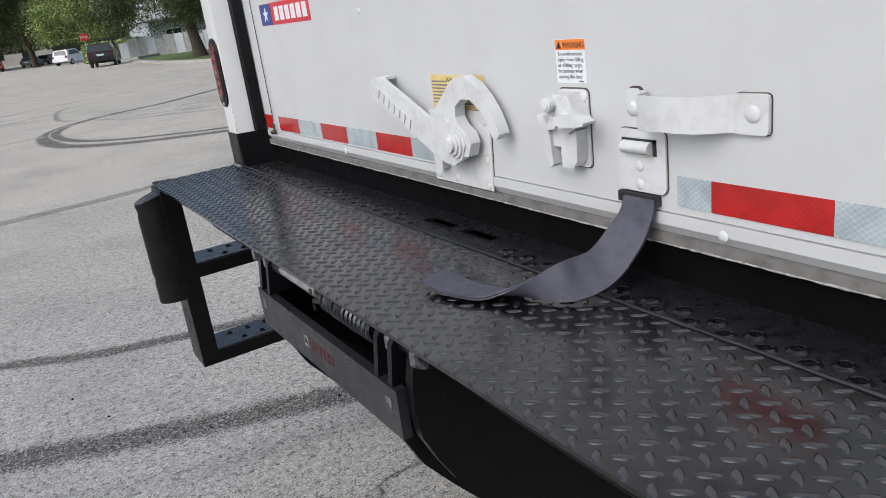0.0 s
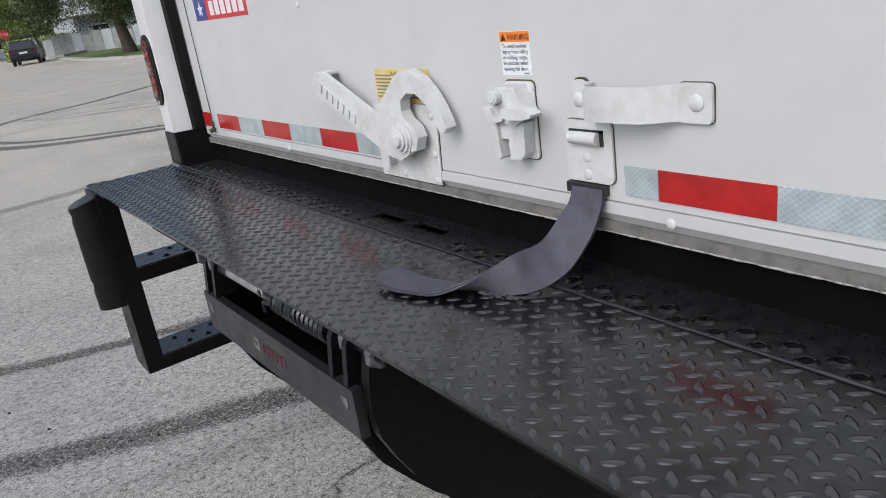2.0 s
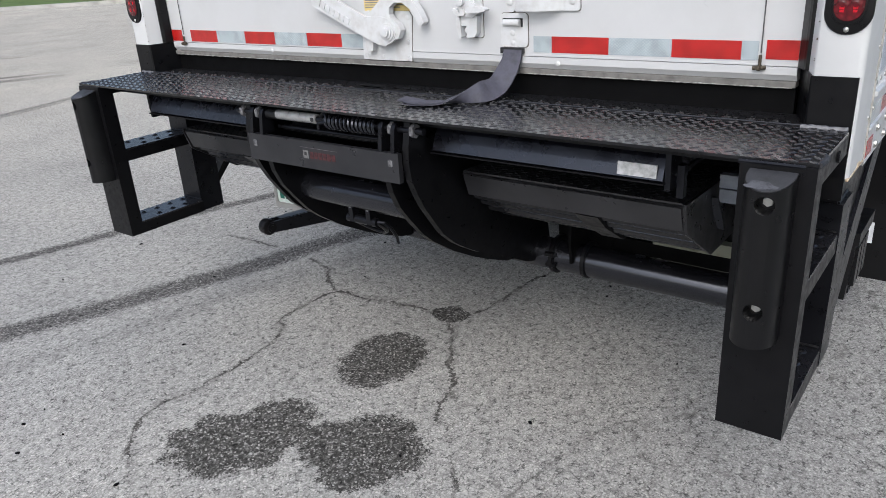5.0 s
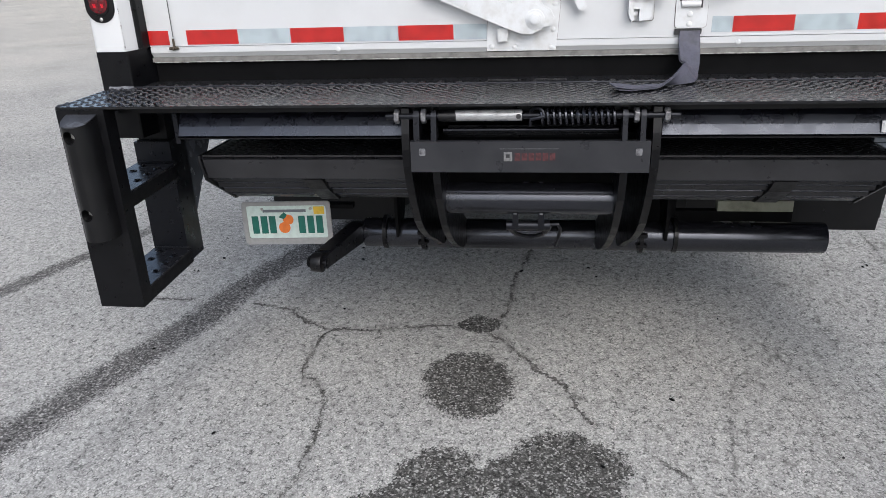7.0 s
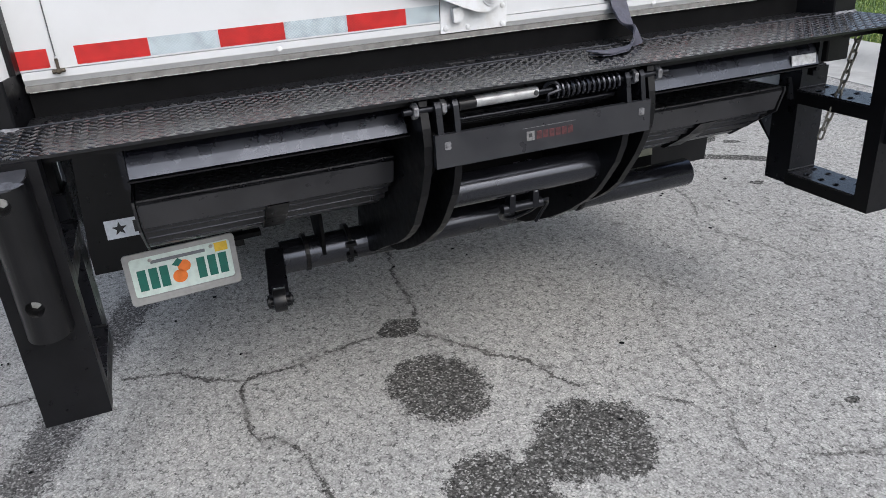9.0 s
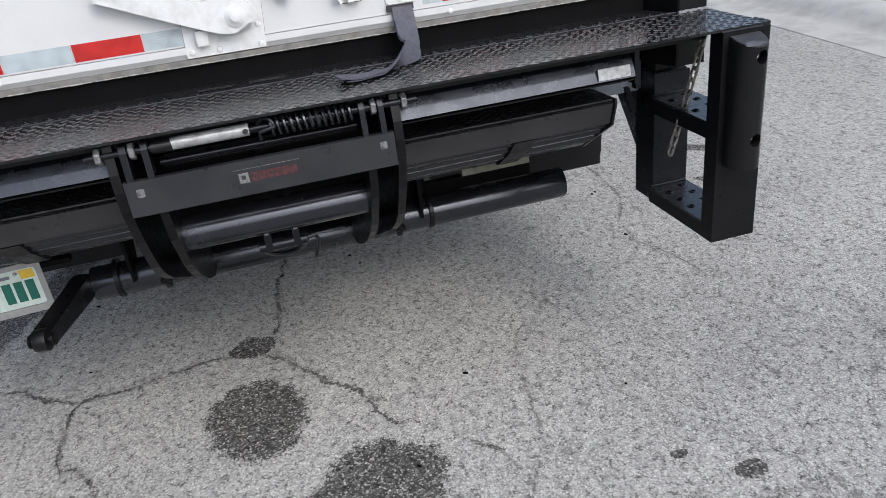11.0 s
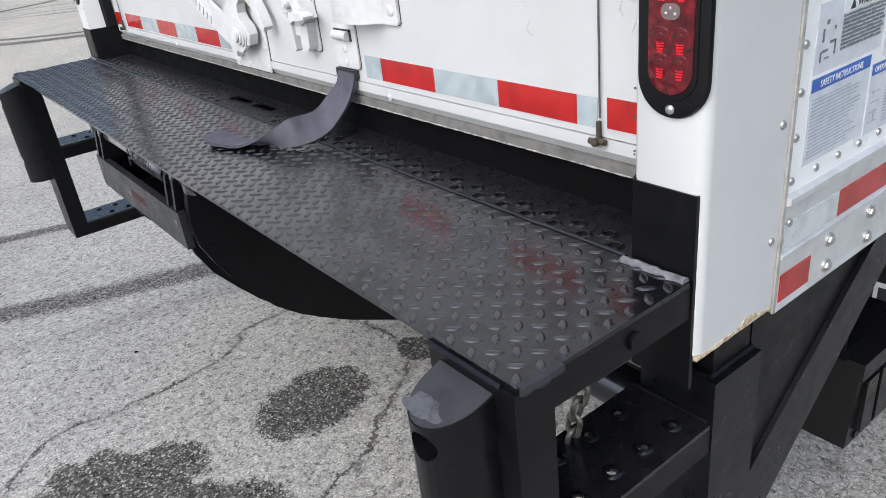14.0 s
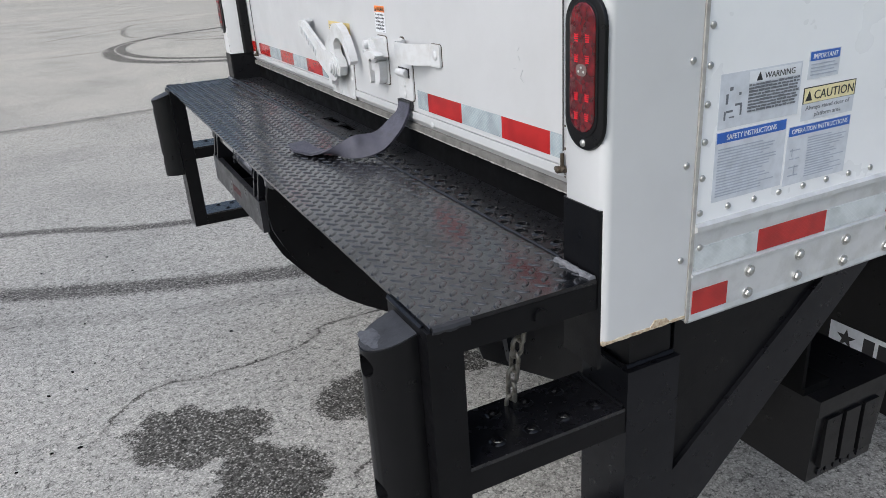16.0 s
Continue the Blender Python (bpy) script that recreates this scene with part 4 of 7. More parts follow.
def tail_light(y):
    """An oval lamp in a rubber grommet, long axis upright."""
    lamp = thing("tail_light", "red oval LED tail light in a black grommet", "tail light", "tail lights")
    part("grommet", stadium(y, 1.280, 0.083, 0.200, -0.0870, -0.0925, 0.005), black_rubber, lamp, "", True)
    part("inner_ring", stadium(y, 1.284, 0.060, 0.172, -0.0922, -0.0940, 0.0016), black_rubber, lamp, "", True)
    lens = part("lens", stadium(y, 1.286, 0.052, 0.162, -0.0936, -0.0956, 0.0018), lens_red, lamp, "red faceted plastic lens", True)
    cup = bmesh.new()
    for r, h in ((0.0100, 0.0005), (0.0074, 0.0009), (0.0048, 0.0013)):
        bm_dome(cup, (0, 0, 0), (0, 0, 1), r, h, 16)
    cup_me = mesh_of("reflector_cup", cup, lens_red, True)
    led = bmesh.new()
    for k in range(5):
        bm_box(led, -0.0112 - 0.0027 * k, -0.0094 - 0.0027 * k, -0.0046 + 0.0003 * k, 0.0046 - 0.0003 * k, 0.0, 0.0007)
    led_me = mesh_of("light_guide", led, led_red, False)
    for z in (1.335, 1.3095, 1.2615, 1.2365):
        for c in (-1, 1):
            shared("reflector_cup", cup_me, lens, at_rear(y + c * 0.0112, z, -0.0955))
            shared("light_guide", led_me, lens, at_rear(y + c * 0.0112, z + 0.0065, -0.0953))
    clear = bmesh.new()
    bm_prism(clear, rounded(y, 1.285, 0.021, 0.015, 0.007), "x", -0.0966, -0.0953)
    part("clear_centre", clear, flat("clear_grey_plastic", (0.16, 0.12, 0.115), 0.12), lens, "clear centre reflector", True)
    for c, z in ((-0.005, 1.283), (0.005, 1.283), (0.0, 1.288)):
        dot = bmesh.new()
        bm_dome(dot, (-0.0966, y + c, z), (-1, 0, 0), 0.0018, 0.0008, 8)
        part("bright_dot", dot, steel_bolt, lamp, "", True)
    shared("screw", rivet_me, lamp, at_rear(y, 1.190, -0.0922))
    return lamp


def stadium(cy, cz, w, h, x0, x1, bevel):
    bm = bmesh.new()
    rings = []
    for inset, x in ((0.0, x0), (0.0, x1 + bevel * 0.7), (bevel * 0.3, x1 + bevel * 0.2), (bevel, x1)):
        ww, hh = w - 2 * inset, h - 2 * inset
        rings.append([bm.verts.new((x, a, b)) for a, b in rounded(cy, cz, ww, hh, ww / 2 - 0.0005, 9)])
    n = len(rings[0])
    for a, b in zip(rings, rings[1:]):
        for k in range(n):
            bm.faces.new((a[k], a[(k + 1) % n], b[(k + 1) % n], b[k]))
    bm.faces.new(rings[0])
    bm.faces.new(rings[-1][::-1])
    return bm


tail_light(-1.180)
tail_light(1.164)

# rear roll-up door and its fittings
door = box_part("rear_door", (0.0, 0.03, -1.088, 1.088, 1.104, 3.24), dimmed_white_paint, truck, "smooth white roll-up cargo door")
bm = bmesh.new()
bm_prism(bm, [(-0.0025, 1.1025), (-0.0025, 1.0865), (-0.001, 1.0845), (0.007, 1.0735), (0.03, 1.0735), (0.03, 1.1025)], "y", -1.086, 1.086)
part("bottom_rail", bm, dimmed_white_paint, door, "white door bottom rail with a turned-in edge")
bm = bmesh.new()
bm_box(bm, -0.002, 0.028, -1.086, 1.086, 1.0605, 1.0732)
bm_bevel(bm, 0.003)
part("bottom_seal", bm, seal_dark, door, "worn dark grey rubber seal")
bm = bmesh.new()
random.seed(17)
pts = [(-0.002 + random.uniform(-0.0003, 0.0003), -1.08 + 2.16 * k / 240, 1.0600 + random.uniform(-0.0003, 0.0003)) for k in range(241)]
bm_sweep(bm, pts, [0.0013 + random.uniform(-0.0006, 0.0007) for _ in pts], 5)
part("grit_line", bm, seal_grit, door, "pale grit along the seal's edge", True)
for y, z in ((0.358, 1.399), (0.535, 1.088), (-0.532, 1.088), (-0.80, 1.40)):
    shared("rivet", white_rivet_me, door, at_rear(y, z, -0.0025 if z < 1.1 else 0.0))
for s in (-1, 1):
    y = s * 1.012
    bm = bmesh.new()
    bm_cyl(bm, (-0.004, y, 1.13), (-0.004, y, 3.2), 0.0013, 8)
    cable = part("lift_cable", bm, cable_steel, truck, "thin steel lift cable", True)
    bm = bmesh.new()
    bm_cyl(bm, (-0.006, y, 1.098), (-0.006, y, 1.126), 0.0034, 10)
    bm_cyl(bm, (-0.009, y - 0.013, 1.101), (-0.009, y + 0.013, 1.099), 0.0042, 10)
    bm_cyl(bm, (-0.002, y, 1.10), (-0.015, y, 1.10), 0.0058, 10)
    bm_dome(bm, (-0.015, y, 1.10), (-1, 0, 0), 0.0054, 0.004)
    part("cable_anchor", bm, rusty_brass, cable, "tarnished cable anchor fitting", True)


def tape_run(name, where, runs, label):
    """Reflective tape as a row of pieces: runs of (start, end, colour)."""
    tape = thing(name, label, "reflective tape")
    for a, b, m in runs:
        bm = bmesh.new()
        up = 0.0 if a > 0 else 0.009 if a < -1.015 else 0.006
        if where == "rear":
            bm_box(bm, -0.0011, -0.0001, min(a, b) + 0.0004, max(a, b) - 0.0004, 1.108 + up, 1.1475 + up)
        else:
            bm_box(bm, a + 0.0004, b - 0.0004, -HW - where[2], -HW - where[2] + 0.0012, where[0], where[1])
        part("tape_piece", bm, m, tape)
    return tape


S = 0.1524
runs = [(1.088, 1.026, tape_red)] + [(0.973 - S * k, 0.973 - S * (k + 1), tape_red if k % 2 == 0 else tape_white) for k in range(5)] + [(0.211, 0.121, tape_white)]
runs += [(-0.462, -0.514, tape_white)] + [(-0.514 - S * k, -0.514 - S * (k + 1), tape_red if k % 2 == 0 else tape_white) for k in range(3)] + [(-0.971, -1.006, tape_white), (-1.021, -1.086, tape_red)]
tape_run("reflective_tape", "rear", runs, "red and silver reflective tape along the white door")
side_runs = [(0.078, 0.207, tape_clear)] + [(0.207 + S * k, 0.207 + S * (k + 1), tape_red if k % 2 == 0 else tape_clear) for k in range(9)]
tape_run("reflective_tape", (0.976, 1.012, 0.0022), side_runs, "red and silver reflective tape on the aluminium side rail")
tape_run("reflective_tape", (0.905, 0.943, 0.0032), [(0.079, 0.150, tape_red)], "short red reflective tape piece on the side rail")

def joint_line(outline, parent, x=-0.0014):
    """The rust-dark joint round a fitting, its gap shadow drawn in as dark colour."""
    cy, cz = sum(p[0] for p in outline) / len(outline), sum(p[1] for p in outline) / len(outline)
    w = max(abs(p[0] - cy) for p in outline)
    k = 1 + 0.0011 / w
    bm = bmesh.new()
    bm_prism(bm, [(cy + (y - cy) * k, cz + (z - cz) * k) for y, z in outline], "x", x, -0.0002)
    return part("joint_line", bm, rust_line, parent, "rust-dark joint line with its gap shadow")


# door latch: base plate, lever with cast bars, hook
latch = thing("door_latch", "white painted cast-iron door latch with a curved hook", "latch")
bm = bmesh.new()
PL = [(0.122, 1.076), (-0.064, 1.076), (-0.074, 1.20), (-0.064, 1.214), (-0.01, 1.214), (0.03, 1.17), (0.118, 1.165)]
bm_prism(bm, PL, "x", -0.004, -0.0015)
joint_line(PL, latch)
bm_bevel(bm, 0.001)
base = part("base_plate", bm, white_cast, latch, "white steel base plate")
for y, z in ((0.108, 1.088), (0.045, 1.086), (-0.053, 1.084), (-0.055, 1.130), (-0.058, 1.196)):
    shared("rivet", white_rivet_me, base, at_rear(y, z, -0.004))
bm = bmesh.new()
bm_prism(bm, [(0.286, 1.252), (0.270, 1.269), (0.227, 1.267), (0.072, 1.201), (0.018, 1.203), (-0.011, 1.196), (-0.034, 1.181), (-0.040, 1.161), (-0.026, 1.135), (0.000, 1.122), (0.030, 1.124), (0.065, 1.137), (0.110, 1.156), (0.286, 1.232)], "x", -0.036, -0.026)
bm_bevel(bm, 0.003, 3)
lever = part("lever", bm, white_cast, latch, "white cast lever", True)
bm = bmesh.new()
bm_prism(bm, [(0.270, 1.2705), (0.230, 1.2705), (0.230, 1.2655), (0.270, 1.2655)], "x", -0.026, -0.006)
part("lever_lip", bm, white_cast, lever)
bm = bmesh.new()
bm_prism(bm, [(0.2865, 1.235), (0.2865, 1.2525), (0.2715, 1.2705), (0.2705, 1.2655), (0.2815, 1.251), (0.2815, 1.235)], "x", -0.026, -0.006)
part("lever_lip", bm, white_cast, lever)
LV, LN = Vector((-0.128, -0.062)).normalized(), Vector((0.062, -0.128)).normalized()
for k in range(7):
    bm = bmesh.new()
    q = Vector((0.259, 1.246)) + LV * (0.0205 * k)
    o = [q + LV * a + LN * b for a, b in ((0.0, -0.008), (0.013, -0.008), (0.013, 0.011), (0.0, 0.011))]
    bm_prism(bm, [(p.x, p.y) for p in o], "x", -0.0385, -0.0355)
    bm_bevel(bm, 0.0015, 2)
    part("raised_bar", bm, white_cast, lever, "", True)
bm = bmesh.new()
path = [(0.057, 1.212), (0.026, 1.236), (-0.007, 1.264), (-0.027, 1.275), (-0.051, 1.277), (-0.081, 1.265), (-0.107, 1.243), (-0.125, 1.220), (-0.136, 1.199), (-0.140, 1.187), (-0.130, 1.178), (-0.119, 1.181), (-0.108, 1.202), (-0.093, 1.222), (-0.066, 1.239), (-0.040, 1.239), (-0.020, 1.226), (-0.017, 1.208), (-0.027, 1.194), (-0.048, 1.182), (-0.056, 1.165), (-0.045, 1.142), (0.0, 1.135), (0.030, 1.170)]
bm_prism(bm, path, "x", -0.034, -0.014)
bm_bevel(bm, 0.004, 3)
part("hook", bm, white_cast, latch, "white curved hook", True)
bm = bmesh.new()
bm_cyl(bm, (-0.004, -0.007, 1.160), (-0.040, -0.007, 1.160), 0.025, 28)
bm_cyl(bm, (-0.040, -0.007, 1.160), (-0.044, -0.007, 1.160), 0.019, 24)
bm_cyl(bm, (-0.044, -0.007, 1.160), (-0.050, -0.007, 1.160), 0.0125, 20)
bm_bevel(bm, 0.0015, 2)
part("pivot", bm, white_cast, latch, "white pivot boss", True)
bm = bmesh.new()
bm_prism(bm, [(0.092, 1.136), (0.060, 1.142), (0.066, 1.104), (0.090, 1.102)], "x", -0.022, -0.006)
bm_bevel(bm, 0.003, 2)
part("catch", bm, white_cast, latch, "small white catch", True)
bm = bmesh.new()
bm_prism(bm, [(0.084, 1.216), (0.056, 1.212), (0.050, 1.190), (0.084, 1.198)], "x", -0.024, -0.004)
bm_bevel(bm, 0.003, 2)
part("stop_tab", bm, white_cast, latch, "small white stop", True)

# latch keeper with thumb lever
keeper = thing("lock_keeper", "white painted cast lock keeper with a thumb lever", "lock")
bm = bmesh.new()
bm_prism(bm, rounded(-0.283, 1.202, 0.060, 0.110, 0.008), "x", -0.004, -0.0015)
joint_line(rounded(-0.283, 1.202, 0.060, 0.110, 0.008), keeper)
part("base_plate", bm, white_cast, keeper, "white base plate, rust stained edge")
bm = bmesh.new()
bm_prism(bm, [(-0.252, 1.247), (-0.268, 1.254), (-0.300, 1.254), (-0.309, 1.236), (-0.322, 1.213), (-0.296, 1.199), (-0.250, 1.208), (-0.240, 1.223)], "x", -0.030, -0.004)
bm_bevel(bm, 0.006, 3)
body = part("housing", bm, white_cast, keeper, "white cast housing", True)
bm = bmesh.new()
bm_cyl(bm, (-0.028, -0.266, 1.240), (-0.042, -0.266, 1.240), 0.0105, 20)
bm_cyl(bm, (-0.042, -0.266, 1.240), (-0.044, -0.266, 1.240), 0.0075, 16)
bm_bevel(bm, 0.0015, 2)
part("cylinder", bm, white_cast, body, "", True)
bm = bmesh.new()
bm_prism(bm, [(-0.288, 1.252), (-0.296, 1.251), (-0.306, 1.236), (-0.322, 1.229), (-0.304, 1.224), (-0.292, 1.232)], "x", -0.040, -0.028)
bm_bevel(bm, 0.003, 2)
part("cast_rib", bm, white_cast, body, "", True)
bm = bmesh.new()
bm_prism(bm, [(-0.292, 1.227), (-0.312, 1.230), (-0.338, 1.227), (-0.352, 1.222), (-0.350, 1.218), (-0.334, 1.214), (-0.306, 1.213), (-0.290, 1.216)], "x", -0.050, -0.028)
bm_bevel(bm, 0.004, 3)
part("thumb_lever", bm, white_cast, keeper, "white thumb lever", True)
bm = bmesh.new()
bm_prism(bm, [(-0.238, 1.224), (-0.246, 1.218), (-0.253, 1.224), (-0.261, 1.211), (-0.269, 1.224), (-0.279, 1.212), (-0.276, 1.206), (-0.258, 1.203), (-0.243, 1.211)], "x", -0.036, -0.028)
bm_bevel(bm, 0.002, 2)
part("cast_rib", bm, white_cast, keeper, "", True)
bm = bmesh.new()
bm_prism(bm, [(-0.246, 1.203), (-0.257, 1.203), (-0.261, 1.152), (-0.254, 1.147), (-0.246, 1.170)], "x", -0.030, -0.004)
bm_bevel(bm, 0.002, 2)
part("jaw", bm, white_cast, keeper, "", True)
bm = bmesh.new()
bm_prism(bm, [(-0.2575, 1.203), (-0.308, 1.203), (-0.306, 1.160), (-0.297, 1.150), (-0.274, 1.148), (-0.274, 1.178), (-0.2575, 1.178)], "x", -0.024, -0.004)
bm_bevel(bm, 0.0025, 2)
part("guide", bm, white_cast, keeper, "", True)
bm = bmesh.new()
bm_cyl(bm, (-0.006, -0.266, 1.166), (-0.014, -0.266, 1.166), 0.0058, 12)
part("pin", bm, white_cast, keeper, "", True)
for y, z, x in ((-0.2975, 1.186, -0.004), (-0.3045, 1.247, -0.004)):
    shared("rivet", white_rivet_me, keeper, at_rear(y, z, x))

# bowed grab handle
handle = thing("grab_handle", "white bowed steel grab handle on the door", "handle")
bm = bmesh.new()
prof = [(-0.387, -0.004), (-0.414, -0.004), (-0.424, -0.008), (-0.428, -0.030), (-0.436, -0.036), (-0.490, -0.036), (-0.516, -0.032), (-0.540, -0.014), (-0.552, -0.005), (-0.592, -0.003)]
rows = []
for k, (y, x) in enumerate(prof):
    rows.append([bm.verts.new((x, y, z)) for z in (1.216, 1.2585 if k < 6 or k > 8 else 1.2585)] + [bm.verts.new((x + 0.003, y, z)) for z in (1.2585, 1.216)])
for a, b in zip(rows, rows[1:]):
    for i in range(4):
        bm.faces.new((a[i], a[(i + 1) % 4], b[(i + 1) % 4], b[i]))
bm.faces.new(rows[0])
bm.faces.new(rows[-1][::-1])
bm_bevel(bm, 0.001, 1, 50)
part("bowed_strap", bm, white_cast, handle, "white bent flat strap", True)
bm = bmesh.new()
bm_prism(bm, rounded(-0.400, 1.2365, 0.026, 0.050, 0.009), "x", -0.0065, -0.0042)
part("end_pad", bm, white_cast, handle)
bm = bmesh.new()
bm_prism(bm, rounded(-0.571, 1.2372, 0.044, 0.045, 0.006), "x", -0.0065, -0.0015)
joint_line(rounded(-0.571, 1.2372, 0.044, 0.045, 0.006), handle)
joint_line(rounded(-0.400, 1.2365, 0.026, 0.050, 0.009), handle)
part("end_pad", bm, white_cast, handle)
big = bmesh.new()
bm_dome(big, (0, 0, 0), (0, 0, 1), 0.0098, 0.004, 16)
big_me = mesh_of("carriage_bolt", big, white_cast, True)
shared("carriage_bolt", big_me, handle, at_rear(-0.574, 1.238, -0.0065))
shared("carriage_bolt", big_me, handle, at_rear(-0.399, 1.236, -0.0065))

# strap anchor and pull strap
anchor = thing("strap_anchor", "white steel strap anchor plate with a slot", "bracket")
bm = bmesh.new()
bm_prism(bm, rounded(-0.408, 1.1675, 0.080, 0.083, 0.010), "x", -0.0045, -0.0015)
joint_line(rounded(-0.408, 1.1675, 0.080, 0.083, 0.010), anchor)
bm_bevel(bm, 0.001, 1)
part("plate", bm, white_cast, anchor, "white plate with rust-dark edge")
bm = bmesh.new()
bm_cyl(bm, (-0.008, -0.380, 1.186), (-0.008, -0.428, 1.186), 0.0085, 14)
part("slot_roll", bm, white_cast, anchor, "", True)
# No opening is cut: black strips stand for the shade in the slot.
bm = bmesh.new()
bm_box(bm, -0.0062, -0.0040, -0.434, -0.376, 1.193, 1.197)
bm_box(bm, -0.0062, -0.0040, -0.434, -0.429, 1.176, 1.197)
part("slot", bm, ink_black, anchor, "black strips drawn for the slot's shade")
for z in (1.160, 1.136):
    shared("rivet", white_rivet_me, anchor, at_rear(-0.404, z, -0.0045))
bm = bmesh.new()
bm_box(bm, -0.010, -0.0008, -0.436, -0.368, 1.110, 1.124)
bm_bevel(bm, 0.003, 2)
part("stitched_end", bm, ink_black, anchor, "dark folded strap end")

EDGES = [  # the two edges of the strap, station by station: it stands on edge, then turns over to lie flat
    ((-0.009, -0.381, 1.119), (-0.008, -0.432, 1.119)), ((-0.020, -0.379, 1.096), (-0.016, -0.433, 1.091)),
    ((-0.050, -0.377, 1.071), (-0.038, -0.431, 1.060)), ((-0.079, -0.376, 1.055), (-0.067, -0.425, 1.030)),
    ((-0.106, -0.377, 1.056), (-0.102, -0.416, 1.014)), ((-0.134, -0.376, 1.055), (-0.137, -0.400, 1.0095)),
    ((-0.164, -0.354, 1.037), (-0.152, -0.366, 1.0085)), ((-0.193, -0.327, 1.0195), (-0.160, -0.325, 1.0085)),
    ((-0.219, -0.296, 1.0125), (-0.173, -0.283, 1.0095)), ((-0.235, -0.250, 1.0125), (-0.186, -0.239, 1.0125)),
    ((-0.241, -0.200, 1.0175), (-0.194, -0.190, 1.0195)),
]


def glide(keys, steps):
    out = []
    for i in range(len(keys) - 1):
        q = [keys[max(i - 1, 0)], keys[i], keys[i + 1], keys[min(i + 2, len(keys) - 1)]]
        for k in range(steps):
            t = k / steps
            row = []
            for n in (0, 1):
                a, b, c, d = (Vector(x[n]) for x in q)
                row.append(0.5 * ((2 * b) + (c - a) * t + (2 * a - 5 * b + 4 * c - d) * t * t + (3 * b - a - 3 * c + d) * t ** 3))
            out.append(row)
    return out + [[Vector(keys[-1][0]), Vector(keys[-1][1])]]


def strap_mesh(keys, thick, lift):
    bm = bmesh.new()
    line = glide(keys, 6)
    rings = []
    for i, (u, l) in enumerate(line):
        p, w = (u + l) / 2, (u - l) / 2
        a, c = line[max(i - 1, 0)], line[min(i + 1, len(line) - 1)]
        n = ((c[0] + c[1]) - (a[0] + a[1])).cross(w).normalized()
        ring = [p + w * (-1 + k / 2) + n * (lift + 0.0008 * math.sin(i * 0.7 + k)) for k in range(5)]
        rings.append([bm.verts.new(q + n * thick) for q in ring] + [bm.verts.new(q) for q in ring[::-1]])
    for a, b in zip(rings, rings[1:]):
        for k in range(10):
            bm.faces.new((a[k], a[(k + 1) % 10], b[(k + 1) % 10], b[k]))
    bm.faces.new(rings[0])
    bm.faces.new(rings[-1][::-1])
    return bm


strap = thing("pull_strap", "dark blue-grey webbing pull strap hanging onto the step", "strap")
part("upper_layer", strap_mesh(EDGES, 0.0024, 0.0004), webbing, strap, "", True)
part("lower_layer", strap_mesh(EDGES[:-1] + [((-0.238, -0.212, 1.0125), (-0.190, -0.203, 1.0125))], 0.0024, -0.0030), webbing, strap, "", True)


# decals on the door
def decal(name, y0, y1, z0, z1, material, label, x=-0.0002, thick=0.0005):
    bm = bmesh.new()
    bm_box(bm, x - thick, x, min(y0, y1), max(y0, y1), z0, z1)
    return lone(name, bm, material, label, "decal")


badge = decal("maker_badge", 0.953, 0.610, 1.394, 1.449, decal_red, "red and navy maker's badge with a white star, on the door")
bm = bmesh.new()
bm_box(bm, -0.0011, -0.0007, 0.870, 0.952, 1.395, 1.448)
part("navy_field", bm, decal_navy, badge)


def star(y, z, r, x, plane="rear"):
    bm = bmesh.new()
    o = []
    for k in range(10):
        a, rr = radians(90 + 36 * k), r if k % 2 == 0 else r * 0.4
        o.append((y + rr * math.cos(a), z + rr * math.sin(a)))
    bm_prism(bm, o, "x", x, x + 0.0003)
    return bm


part("star", star(0.911, 1.421, 0.021, -0.0015), decal_white, badge)
for k in range(6):
    bm = bmesh.new()
    bm_box(bm, -0.0011, -0.0007, 0.845 - 0.038 * k - 0.028, 0.845 - 0.038 * k, 1.404, 1.438)
    part("white_block", bm, decal_white, badge, "plain white block")

warn = decal("warning_label", -0.250, -0.311, 1.265, 1.325, decal_white, "white warning label with an orange header, on the door")
bm = bmesh.new()
bm_box(bm, -0.0011, -0.0007, -0.3105, -0.2505, 1.3105, 1.3245)
part("orange_header", bm, decal_orange, warn)
lettering("WARNING", 0.0115, ink_black, warn, on_rear(-0.2655, 1.3133, -0.0013), width=0.043)
bm = bmesh.new()
bm_prism(bm, [(-0.2525, 1.3125), (-0.2635, 1.3125), (-0.258, 1.3225)], "x", -0.0014, -0.0011)
part("triangle", bm, ink_black, warn)
for k, words in enumerate(("To avoid serious", "injury from falling", "or shifting cargo,", "be cautious when", "opening this door.")):
    lettering(words, 0.0082, ink_black, warn, on_rear(-0.2535, 1.3025 - 0.0078 * k, -0.0008), width=0.050 if k != 1 else 0.052)
bars([(0.045, 0.0015, 0.010, 0.002)], warn, ink_grey, on_rear(-0.2505, 1.265, -0.0008))
yel = decal("warning_label", 0.104, -0.066, 1.214, 1.273, decal_yellow, "faded yellow warning label behind the latch hook")
lettering("WARNING", 0.013, ink_black, yel, on_rear(0.052, 1.2595, -0.0008), width=0.062)
bars([(0.004 + 0.082 * c, 0.046 - 0.0062 * k, 0.05 + 0.02 * ((k * 7 + c * 3) % 3) / 3, 0.0026) for k in range(7) for c in (0, 1)], yel, ink_grey, on_rear(0.104, 1.214, -0.0008))
scr = bmesh.new()
random.seed(8)
